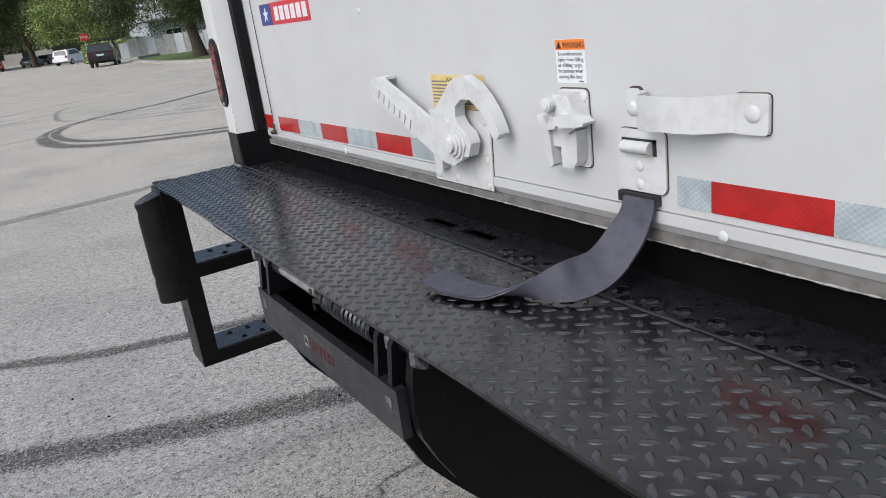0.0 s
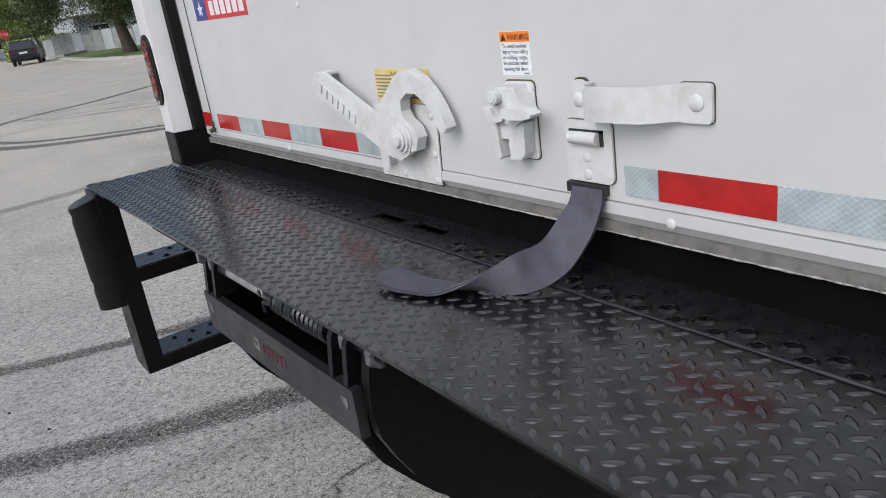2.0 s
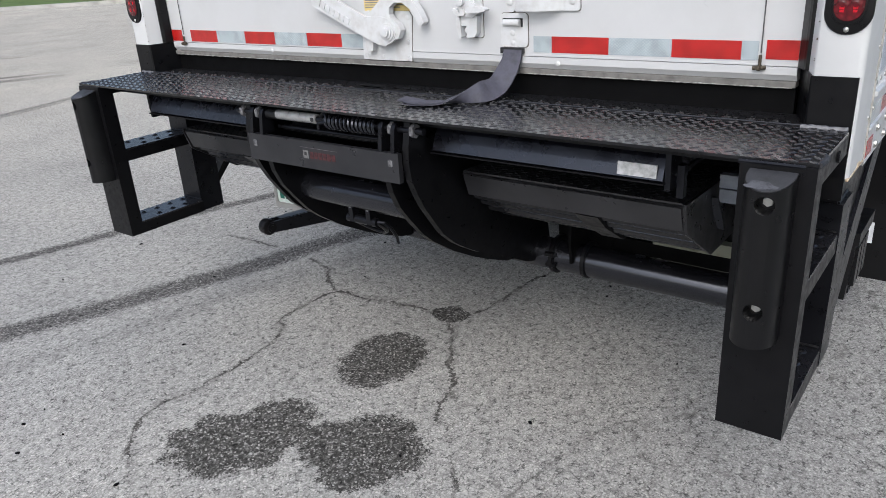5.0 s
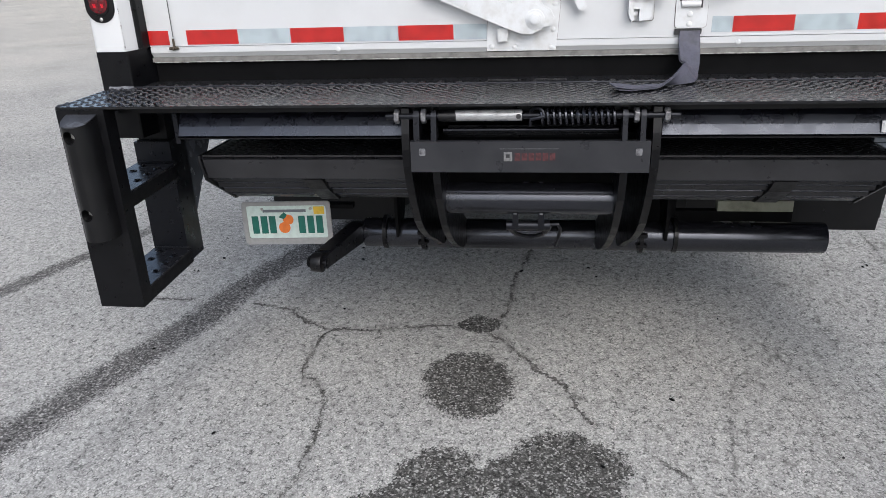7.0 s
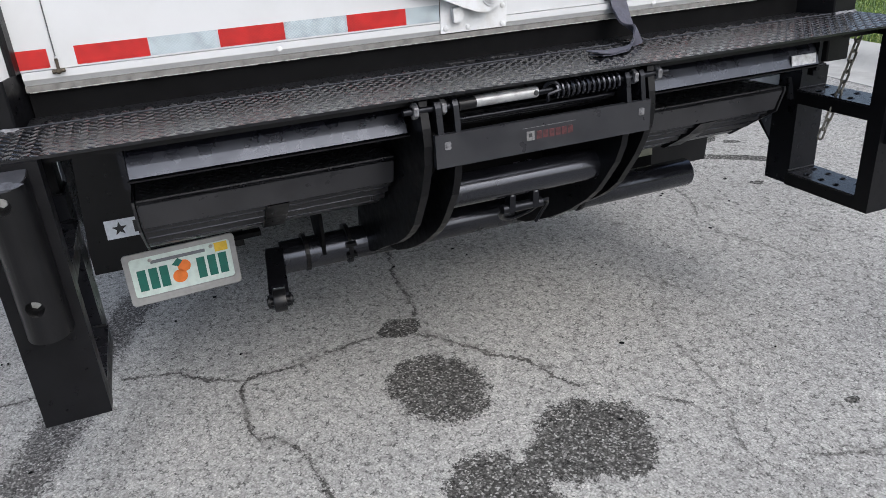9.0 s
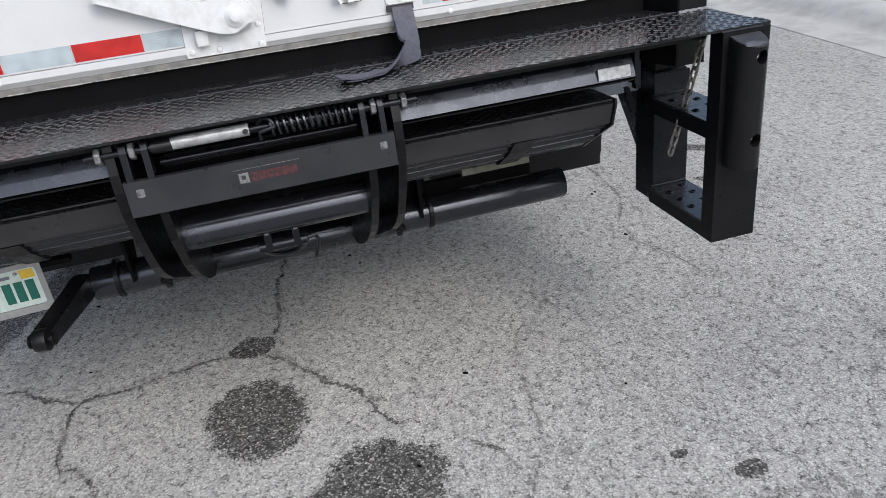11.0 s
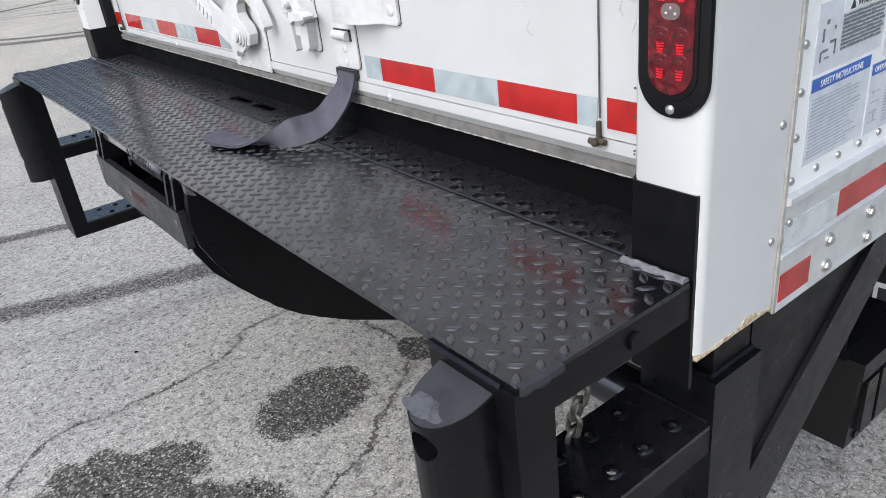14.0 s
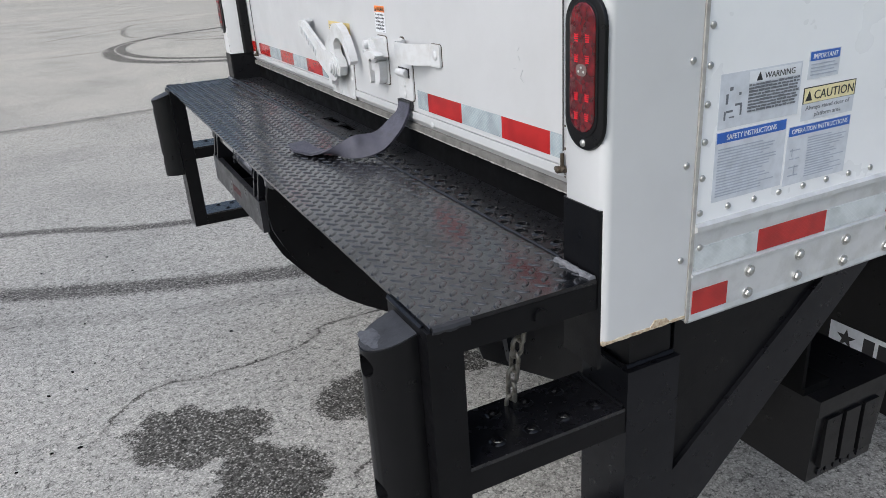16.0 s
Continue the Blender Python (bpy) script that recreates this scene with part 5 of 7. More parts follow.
for y, z, n in ((-0.868, 1.245, 5), (-1.055, 1.262, 8)):
    for k in range(n):
        yy, zz = y + random.uniform(-0.018, 0.018), z + random.uniform(-0.03, 0.03)
        bm_sweep(scr, [(-0.0004, yy, zz), (-0.0004, yy - random.uniform(0.004, 0.012), zz + random.uniform(-0.014, 0.014))], 0.0005, 4)
part("pencil_scrawl", scr, scrawl_ink, door, "faint grey scrawl and scuffs")


# decals on the kerb-side panel
def side_decal(name, x0, x1, z0, z1, material, label, head=None, head_h=0.0, drop=0.0):
    d = thing(name, label, "decal")
    bm = bmesh.new()
    bm_box(bm, x0, x1, -HW - 0.0006, -HW - 0.0001, z0, z1)
    part("sheet", bm, material, d)
    if head:
        bm = bmesh.new()
        bm_box(bm, x0 + 0.002, x1 - 0.002, -HW - 0.0010, -HW - 0.0007, z1 - head_h, z1 - 0.001)
        part("header", bm, head, d)
    return d


d = side_decal("safety_label", 0.104, 0.244, 1.076, 1.178, decal_pale, "pale safety label with a blue header", decal_blue, 0.016)
lettering("SAFETY INSTRUCTIONS", 0.011, decal_white, d, on_side(0.124, 1.1655, -HW - 0.0013), width=0.098)
random.seed(21)
bars([(0.006, 0.076 - 0.0043 * k, random.uniform(0.08, 0.126), 0.0017) for k in range(17)], d, ink_blue_grey, on_side(0.104, 1.076, -HW - 0.0008))
d = side_decal("operation_label", 0.249, 0.386, 1.072, 1.163, decal_pale, "pale operation label with a blue header", decal_blue, 0.015)
lettering("OPERATION INSTRUCTIONS", 0.0105, decal_white, d, on_side(0.256, 1.1515, -HW - 0.0013), width=0.122)
bars([(0.045, 0.068 - 0.0040 * k, random.uniform(0.05, 0.086), 0.0016) for k in range(16)] + [(0.008 + 0.012 * (k % 2), 0.014 + 0.013 * (k // 2), 0.010, 0.0018) for k in range(8)] + [(0.012, 0.045, 0.0018, 0.012), (0.02, 0.016, 0.0018, 0.014)], d, ink_blue_grey, on_side(0.249, 1.072, -HW - 0.0008))
d = side_decal("warning_diagram_label", 0.105, 0.263, 1.182, 1.258, decal_pale, "pale warning label with a pictogram and dense print")
bm = bmesh.new()
bm_box(bm, 0.158, 0.260, -HW - 0.0010, -HW - 0.0007, 1.2395, 1.2555)
part("header", bm, decal_white, d)
lettering("WARNING", 0.0125, ink_black, d, on_side(0.188, 1.2425, -HW - 0.0013), width=0.060)
bm = bmesh.new()
bm_prism(bm, [(0.172, 1.2415), (0.184, 1.2415), (0.178, 1.2535)], "y", -HW - 0.0014, -HW - 0.0011)
part("triangle", bm, ink_black, d)
words = []
for k in range(9):
    u = 0.001
    while u < 0.096:
        ln = min(random.uniform(0.004, 0.012), 0.101 - u)
        words.append((u, 0.0012 + 0.0045 * k, ln, random.uniform(0.0022, 0.0034)))
        u += ln + random.uniform(0.0006, 0.0018)
bars(words, d, ink_grey, on_side(0.158, 1.198, -HW - 0.0011))
bars([(0.012, 0.03, 0.004, 0.014), (0.014, 0.018, 0.012, 0.003), (0.030, 0.026, 0.012, 0.003), (0.040, 0.012, 0.003, 0.016), (0.010, 0.008, 0.003, 0.012), (0.020, 0.010, 0.010, 0.002), (0.018, 0.048, 0.006, 0.005), (0.036, 0.040, 0.004, 0.004)], d, ink_grey, on_side(0.105, 1.186, -HW - 0.0008))
d = side_decal("important_label", 0.276, 0.342, 1.229, 1.269, decal_pale, "small pale label with a blue header", decal_blue, 0.014)
lettering("IMPORTANT", 0.0105, decal_white, d, on_side(0.283, 1.2575, -HW - 0.0013), width=0.052)
bars([(0.005, 0.020 - 0.0050 * k, 0.05 + 0.006 * (k % 2), 0.0018) for k in range(4)], d, ink_blue_grey, on_side(0.276, 1.229, -HW - 0.0008))
d = side_decal("caution_label", 0.272, 0.386, 1.168, 1.217, decal_pale, "pale label with a cream caution header", decal_cream, 0.023)
bm = bmesh.new()
bm_box(bm, 0.272, 0.386, -HW - 0.0009, -HW - 0.0006, 1.1935, 1.2175)
part("border", bm, ink_black, d)
lettering("CAUTION", 0.0190, ink_black, d, on_side(0.294, 1.1985, -HW - 0.0014), width=0.086)
bm = bmesh.new()
bm_prism(bm, [(0.277, 1.1975), (0.291, 1.1975), (0.284, 1.2125)], "y", -HW - 0.0015, -HW - 0.0011)
part("triangle", bm, ink_black, d)
lettering("Always stand clear of", 0.0095, ink_grey, d, on_side(0.280, 1.1835, -HW - 0.0008), width=0.096)
lettering("platform area", 0.0095, ink_grey, d, on_side(0.300, 1.1725, -HW - 0.0008), width=0.058)


# ---- rear step: deck, posts, side steps, bumpers ----
corner_steel = painted("scuffed_corner_steel", (0.17, 0.172, 0.185), (0.05, 0.05, 0.056), (0.3, 0.5), 70.0, 300.0, 0.3)
step = thing("rear_step", "black painted steel rear step with tread-plate deck and side ladders", "truck step")
YR, YL = -1.212, 1.180
DZ = 1.004
bm = bmesh.new()
bm_box(bm, -0.347, -0.091, YR, YL, DZ - 0.006, DZ)
bm_bevel(bm, 0.0015, 1)
deck = part("deck_plate", bm, tread, step, "damp glossy black tread plate")
# raised lozenges of the tread, crossed at right angles
verts, faces = [], []
ring = [(1.0, 0.0), (0.62, 0.72), (0.0, 1.0), (-0.62, 0.72), (-1.0, 0.0), (-0.62, -0.72), (0.0, -1.0), (0.62, -0.72)]


def lug(x, y, turn, z=DZ):
    n = len(verts)
    c, s = math.cos(turn), math.sin(turn)
    for sc_, h in ((1.0, 0.0), (0.70, 0.0014), (0.34, 0.0019)):
        for u, v in ring:
            a, b = u * 0.0125 * (sc_ * 0.6 + 0.4 if sc_ < 1 else 1.0), v * 0.0052 * sc_
            verts.append((x + a * c - b * s, y + a * s + b * c, z - 0.0001 + h))
    for k in range(2):
        for i in range(8):
            j = (i + 1) % 8
            faces.append((n + 8 * k + i, n + 8 * k + j, n + 8 * k + 8 + j, n + 8 * k + 8 + i))
    faces.append(tuple(n + 16 + i for i in range(8)))


P = 0.0318
for i in range(9):
    for j in range(78):
        for half in (0, 1):
            x, y = -0.116 - P * i + half * P / 2 + 0.0, -1.201 + P * j + half * P / 2
            if -0.341 < x < -0.097 and YR + 0.006 < y < YL - 0.006:
                lug(x, y, radians(45 if half == 0 else -45))
me = bpy.data.meshes.new("tread_pattern")
me.from_pydata(verts, [], faces)
me.materials.append(stud_paint)
for f in me.polygons:
    f.use_smooth = True
lugs = new("tread_pattern", me)
lugs.parent = deck
tagged(lugs, "raised crossed lozenges", kind="stuff")
# weld along the joint, and the perforated strip behind it
bm = bmesh.new()
random.seed(5)
pts = [(-0.088 + random.uniform(-0.0008, 0.0008), YR + 0.09 + (YL - YR - 0.14) * k / 90, DZ + 0.0008) for k in range(91)]
bm_sweep(bm, pts, [0.0026 + random.uniform(-0.0006, 0.0006) for _ in pts], 6)
part("weld_seam", bm, dusty_panel, step, "painted weld seam", True)


def punched(x0, x1, y0, y1, z0, z1, holes, r, material, parent, name, label="", slots=()):
    """A plate with real holes cut through it."""
    bm = bmesh.new()
    bm_box(bm, x0, x1, y0, y1, z0, z1)
    plate = new(name, mesh_of(name, bm, material))
    cut = bmesh.new()
    for x, y in holes:
        bm_cyl(cut, (x, y, z0 - 0.01), (x, y, z1 + 0.01), r, 10)
    for a, b, c, d in slots:
        bm_box(cut, a, b, c, d, z0 - 0.01, z1 + 0.01)
    tool = new("tool", mesh_of("tool", cut, material))
    mod = plate.modifiers.new("cut", "BOOLEAN")
    mod.object, mod.operation, mod.solver = tool, "DIFFERENCE", "EXACT"
    done = bpy.data.meshes.new_from_object(plate.evaluated_get(bpy.context.evaluated_depsgraph_get()))
    plate.modifiers.clear()
    plate.data = done
    bpy.data.objects.remove(tool)
    plate.parent = parent
    return tagged(plate, label)


holes = []
k = 0
y = -1.070
while y < 1.06:
    if not (-0.12 < y < 0.15):
        holes.append((-0.056, y))
    if not (-0.12 < y + 0.025 < 0.15):
        holes.append((-0.076, y - 0.0255))
    y += 0.0505
strip = punched(-0.0845, 0.012, -1.128, 1.095, DZ - 0.006, DZ - 0.0005, holes, 0.0062, gritty_black, step, "perforated_strip", "black perforated grip strip, gritty and damp", ((-0.050, -0.018, 0.030, 0.118), (-0.046, -0.016, -0.095, -0.004)))
rim_bm = bmesh.new()
prof = [(0.0064, -0.0008), (0.0068, 0.0020), (0.0085, 0.0026), (0.0115, 0.0012), (0.0135, -0.0004)]
rr = [[rim_bm.verts.new((r * math.cos(2 * math.pi * i / 12), r * math.sin(2 * math.pi * i / 12), z)) for i in range(12)] for r, z in prof]
for a, b in zip(rr, rr[1:]):
    for i in range(12):
        rim_bm.faces.new((a[i], a[(i + 1) % 12], b[(i + 1) % 12], b[i]))
rim_me = mesh_of("raised_rim", rim_bm, tread, True)
for x, y in holes:
    shared("raised_rim", rim_me, strip, Matrix.Translation((x, y, DZ - 0.0005)))
# Near-zero black puts the shade below the door into the sill.
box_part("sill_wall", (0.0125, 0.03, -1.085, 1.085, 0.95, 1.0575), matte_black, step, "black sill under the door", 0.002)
bm = bmesh.new()
random.seed(23)
pts = [(-0.0965 + random.uniform(-0.001, 0.001), YR + 0.003 + 0.0065 * k, DZ + 0.0005) for k in range(14)]
bm_sweep(bm, pts, [0.0055 + random.uniform(-0.0012, 0.0012) for _ in pts], 8)
part("corner_weld", bm, corner_steel, step, "bare worn weld at the deck corner", True)
bm = bmesh.new()
pts = [(-0.0965 + random.uniform(-0.001, 0.001), YL - 0.003 - 0.0065 * k, DZ + 0.0005) for k in range(12)]
bm_sweep(bm, pts, [0.0055 + random.uniform(-0.0012, 0.0012) for _ in pts], 8)
part("corner_weld", bm, corner_steel, step, "bare worn weld at the deck corner", True)
random.seed(6)
for y in (YR, YL):
    s = -1 if y < 0 else 1
    bm = bmesh.new()
    pts = [(-0.345 + 0.0075 * k, y + s * 0.0005 + random.uniform(-0.001, 0.001), DZ - 0.0035) for k in range(8)]
    bm_sweep(bm, pts, [0.0062 + random.uniform(-0.0016, 0.0016) for _ in pts], 8)
    part("corner_weld", bm, grey_rub, step, "scuffed weld beads", True)
bm = bmesh.new()
bm_sweep(bm, [(-0.3485, YR + 0.02 + 0.01 * k, DZ - 0.008) for k in range(12)], 0.0045, 6)
part("weld_seam", bm, black_satin, step, "", True)

# frame under the deck
box_part("cross_beam", (-0.085, -0.03, -1.09, 1.06, 0.93, 0.9975), black_paint, step, "", 0.004)
box_part("front_lip", (-0.290, -0.284, -1.08, 1.05, 0.975, 0.9975), black_paint, step)
for y0, y1 in ((-1.212, -1.160), (1.128, 1.180)):
    box_part("end_beam", (-0.302, -0.0905, y0, y1, 0.957, 0.9975), black_paint, step, "", 0.003)
bm = bmesh.new()
bm_cyl(bm, (-0.185, -1.2125, 0.976), (-0.185, -1.2165, 0.976), 0.011, 6)
part("hex_bolt", bm, black_paint, step)


def ladder(y0, y1, s):
    """One side ladder: front post, rear tube with stub, two punched treads, gusset. s: outward sign."""
    bm = bmesh.new()
    bm_box(bm, -0.352, -0.302, y0, y1, 0.448, 0.9975)
    bm_bevel(bm, 0.004, 2)
    part("front_post", bm, black_paint, step, "black rectangular steel post")
    out = y0 if s < 0 else y1
    bm = bmesh.new()
    bm_box(bm, -0.029, 0.073, min(out - s * 0.0, out - s * 0.112), max(out, out - s * 0.112), 0.445, 0.832)
    bm_bevel(bm, 0.006, 2)
    part("rear_tube", bm, black_satin, step, "black square steel tube")
    bm = bmesh.new()
    a, b = out - s * 0.012, out - s * 0.104
    bm_box(bm, -0.018, 0.062, min(a, b), max(a, b), 0.832, 0.93)
    part("tube_stub", bm, black_paint, step)
    bm = bmesh.new()
    random.seed(9)
    loop = [(-0.024, a), (0.068, a), (0.068, b), (-0.024, b)]
    for (xa, ya), (xb, yb) in zip(loop, loop[1:] + loop[:1]):
        pts = [(xa + (xb - xa) * k / 10 + random.uniform(-0.001, 0.001), ya + (yb - ya) * k / 10, 0.834) for k in range(11)]
        bm_sweep(bm, pts, [0.005 + random.uniform(-0.0012, 0.0012) for _ in pts], 6)
    part("weld_bead", bm, black_paint, step, "", True)
    lo, hi = min(y0, y1), max(y0, y1)
    row_a = [(-0.238 + 0.058 * k, out - s * 0.035) for k in range(4)]
    row_b = [(-0.209 + 0.058 * k, out - s * 0.096) for k in range(3)]
    for zt in (0.770, 0.492):
        tr = punched(-0.3015, -0.0295, lo + 0.002, hi - 0.002, zt - 0.006, zt, row_a + row_b, 0.0075, tread_gloss, step, "tread", "black punched ladder tread")
        for sy in (lo + 0.002, hi - 0.007):
            bm = bmesh.new()
            bm_box(bm, -0.3015, -0.0295, sy, sy + 0.005, zt - 0.045, zt - 0.0062)
            part("tread_skirt", bm, black_paint, tr)
        for x, y in row_a + row_b:
            shared("raised_rim", rim_me, tr, Matrix.Translation((x, y, zt)))
        bm = bmesh.new()
        random.seed(12)
        pts = [(-0.031, lo + 0.006 + (hi - lo - 0.012) * k / 12, zt + 0.001) for k in range(13)]
        bm_sweep(bm, pts, [0.004 + random.uniform(-0.001, 0.001) for _ in pts], 6)
        part("weld_bead", bm, black_paint, tr, "", True)
    # D-shaped dock bumper with two bolt recesses
    c = -1.143 if s < 0 else 1.1135
    hole = c + s * 0.005
    bmp = bmesh.new()
    o = []
    for k in range(15):
        a = radians(90 + 180 * k / 14)
        o.append((-0.366 + 0.052 * math.cos(a), c + 0.041 * math.sin(a)))
    o = [(-0.3525, c + 0.041)] + o + [(-0.3525, c - 0.041)]
    bm_prism(bmp, o, "z", 0.666, 0.985)
    for v in bmp.verts:
        if v.co.z > 0.9:
            v.co.z -= 0.30 * max(0.0, -0.352 - v.co.x)
    bm_bevel(bmp, 0.003, 2)
    bum = new("dock_bumper", mesh_of("dock_bumper", bmp, black_rubber, True))
    cut = bmesh.new()
    for z in (0.942, 0.740):
        bm_cyl(cut, (-0.44, hole, z), (-0.385, hole, z), 0.0165, 20)
    tool = new("tool", mesh_of("tool", cut, black_rubber))
    mod = bum.modifiers.new("cut", "BOOLEAN")
    mod.object, mod.operation, mod.solver = tool, "DIFFERENCE", "EXACT"
    done = bpy.data.meshes.new_from_object(bum.evaluated_get(bpy.context.evaluated_depsgraph_get()))
    bum.modifiers.clear()
    bum.data = done
    bpy.data.objects.remove(tool)
    bum.parent = step
    tagged(bum, "black D-shaped rubber dock bumper, scuffed on top")
    bm = bmesh.new()
    cap = [(x + (0.0015 if x < -0.36 else 0.0), c + (y - c) * 0.97) for x, y in o]
    bm_prism(bm, cap, "z", 0.9852, 0.9868)
    for v in bm.verts:
        v.co.z -= 0.30 * max(0.0, -0.352 - v.co.x)
    part("scuffed_top", bm, grey_rub, bum, "scuffed grey top")
    bm = bmesh.new()
    random.seed(14)
    o2 = []
    for k in range(40):
        a = 2 * math.pi * k / 40
        r = 1.0 + 0.13 * math.sin(3 * a + 1.0) + 0.09 * math.sin(5 * a + 2.2 * s) + 0.05 * math.sin(11 * a) + random.uniform(-0.03, 0.03)
        o2.append((-0.4005 + 0.0118 * r * math.cos(a), c - 0.008 * s + 0.025 * r * math.sin(a)))
    bm_prism(bm, o2, "z", 0.9866, 0.9874)
    for v in bm.verts:
        v.co.z -= 0.30 * max(0.0, -0.352 - v.co.x)
    part("torn_patch", bm, torn_rubber, bum, "torn pale grey patch")
    for z in (0.942, 0.740):
        bm = bmesh.new()
        bm_cyl(bm, (-0.3848, hole, z), (-0.392, hole, z), 0.0088, 6)
        part("recessed_bolt", bm, steel_bolt, bum)


ladder(-1.212, -1.085, -1)
ladder(1.053, 1.180, 1)

# brace and under-body at the kerb side
BRACE = [(0.078, 0.52), (0.078, 0.60), (0.42, 0.892), (0.535, 0.892), (0.15, 0.52), (0.11, 0.475)]
WEB = [(0.0745, 0.500), (0.0745, 0.889), (0.520, 0.889), (0.125, 0.500)]
for s, y in ((-1, -1.204), (1, 1.172)):
    bm = bmesh.new()
    bm_prism(bm, BRACE, "y", y, y - s * 0.008)
    bm_bevel(bm, 0.0015, 1)
    part("brace_bar", bm, black_satin, step, "diagonal black flat-bar brace")
    bm = bmesh.new()
    bm_prism(bm, WEB, "y", y - s * 0.0085, y - s * 0.0125)
    part("brace_web", bm, black_paint, step, "black triangular web behind the brace")
    inner = -1.109 if s < 0 else 1.073
    bm = bmesh.new()
    bm_prism(bm, [(0.0745, 0.576), (0.0745, 0.889), (0.345, 0.889)], "y", inner - 0.003, inner + 0.003)
    part("inner_gusset", bm, web_sheen, step, "black triangular gusset behind the ladder, pale sheen in its colour")
bm = bmesh.new()
bm_box(bm, 0.050, 0.0735, -1.095, -0.935, 0.808, 0.840)
bm_box(bm, 0.054, 0.0735, -1.095, -0.935, 0.770, 0.803)
bm_bevel(bm, 0.003, 1)
part("frame_stub", bm, gusset_blue, step, "bluish steel bar between ladder and frame")

# hanging safety chain
chain = thing("safety_chain", "short galvanised steel chain hanging inside the ladder", "chain")
link_bm = bmesh.new()
pts = []
for k in range(20):
    a = 2 * math.pi * k / 20
    pts.append((0.0085 * math.cos(a), 0, 0.0085 * math.sin(a) + (0.010 if math.sin(a) > 0 else -0.010)))
bm_sweep(link_bm, pts, 0.0036, 7, True)
link_me = mesh_of("link", link_bm, chain_steel, True)
TOP, BOT = Vector((-0.172, -1.155, 0.955)), Vector((-0.150, -1.078, 0.632))
N = 11
for k in range(N):
    f = (k + 0.3) / N
    p = TOP.lerp(BOT, f) + Vector((-0.012, 0.006, 0)) * math.sin(f * math.pi)
    q = (TOP - BOT).to_track_quat("Z", "Y").to_matrix().to_4x4()
    shared("link", link_me, chain, Matrix.Translation(p) @ q @ Matrix.Rotation(radians(90 * (k % 2) + 20), 4, "Z"))

# ---- folded liftgate under the step ----
lift = thing("liftgate", "black tuck-under liftgate folded beneath the rear step", "liftgate")
ARM = [(-0.298, 0.988), (-0.318, 0.988), (-0.331, 0.93), (-0.334, 0.89), (-0.328, 0.845), (-0.308, 0.80), (-0.284, 0.757), (-0.246, 0.705), (-0.212, 0.660), (-0.165, 0.620), (-0.12, 0.590), (-0.05, 0.549), (0.07, 0.492), (0.21, 0.420), (0.30, 0.392), (0.350, 0.400), (0.362, 0.44), (0.345, 0.52), (0.25, 0.66), (0.10, 0.77), (-0.08, 0.86), (-0.20, 0.905), (-0.262, 0.94)]
INNER = [(-0.330, 0.838), (-0.321, 0.80), (-0.298, 0.752), (-0.255, 0.697), (-0.215, 0.650), (-0.17, 0.611), (-0.08, 0.550), (0.02, 0.494), (0.10, 0.455), (0.20, 0.412), (0.31, 0.388), (0.350, 0.405), (0.33, 0.46), (0.20, 0.53), (0.0, 0.63), (-0.12, 0.72), (-0.20, 0.79), (-0.235, 0.838)]
for y in (0.298, -0.294):
    bm = bmesh.new()
    bm_prism(bm, ARM, "y", y - 0.0095, y + 0.0095)
    bm_bevel(bm, 0.0015, 1)
    part("lift_arm", bm, black_paint, lift, "curved black steel lift arm")
for y in (0.226, -0.224):
    bm = bmesh.new()
    bm_prism(bm, INNER, "y", y - 0.009, y + 0.009)
    bm_bevel(bm, 0.0015, 1)
    part("inner_arm", bm, black_paint, lift, "curved black inner lift arm")
bm = bmesh.new()
bm_box(bm, -0.346, -0.331, -0.280, 0.285, 0.838, 0.914)
bm_bevel(bm, 0.002, 2)
bar = part("crossbar", bm, dusty_panel, lift, "flat black crossbar with a worn maker's print")
for y in (0.256, -0.254):
    bm = bmesh.new()
    bm_prism(bm, rounded(y, 0.888, 0.015, 0.018, 0.003, 2), "x", -0.3475, -0.3458)
    part("weld_plug", bm, worn_steel, bar, "scuffed weld plug")
bm = bmesh.new()
bm_box(bm, -0.3466, -0.3458, 0.040, 0.060, 0.866, 0.888)
part("pale_square", bm, worn_grey_mark, bar, "worn pale square mark")
bm = bmesh.new()
bm_box(bm, -0.3470, -0.3464, 0.046, 0.055, 0.874, 0.883)
part("dark_dot", bm, ink_black, bar)
bm = bmesh.new()
for k in range(6):
    bm_box(bm, -0.3466, -0.3458, 0.034 - 0.0165 * k - 0.013, 0.034 - 0.0165 * k, 0.867 + 0.001 * (k % 2), 0.886)
part("red_blocks", bm, worn_red, bar, "worn red print as plain blocks")
bm = bmesh.new()
bm_box(bm, -0.3462, -0.3458, -0.07, 0.07, 0.8955, 0.8965)
part("scratch", bm, worn_steel, bar)
for a, b in ((0.262, 0.276), (0.221, 0.234), (-0.226, -0.214), (-0.267, -0.255)):
    bm = bmesh.new()
    bm_prism(bm, [(-0.344, 0.9142), (-0.300, 0.9142), (-0.298, 0.975), (-0.306, 0.985), (-0.328, 0.985), (-0.336, 0.972)], "y", a, b)
    bm_bevel(bm, 0.001, 1)
    part("hinge_lug", bm, black_satin, lift, "black hinge lug")
for y in (0.253, 0.318, -0.2465, -0.315):
    bm = bmesh.new()
    bm_cyl(bm, (-0.317, y - 0.006, 0.969), (-0.317, y + 0.006, 0.969), 0.0185, 6)
    bm_bevel(bm, 0.0015, 1)
    part("collar_nut", bm, worn_steel, lift, "scuffed grey nut")
bm = bmesh.new()
bm_cyl(bm, (-0.317, 0.345, 0.969), (-0.317, -0.345, 0.969), 0.0085, 14)
part("hinge_pin", bm, black_satin, lift, "", True)
bm = bmesh.new()
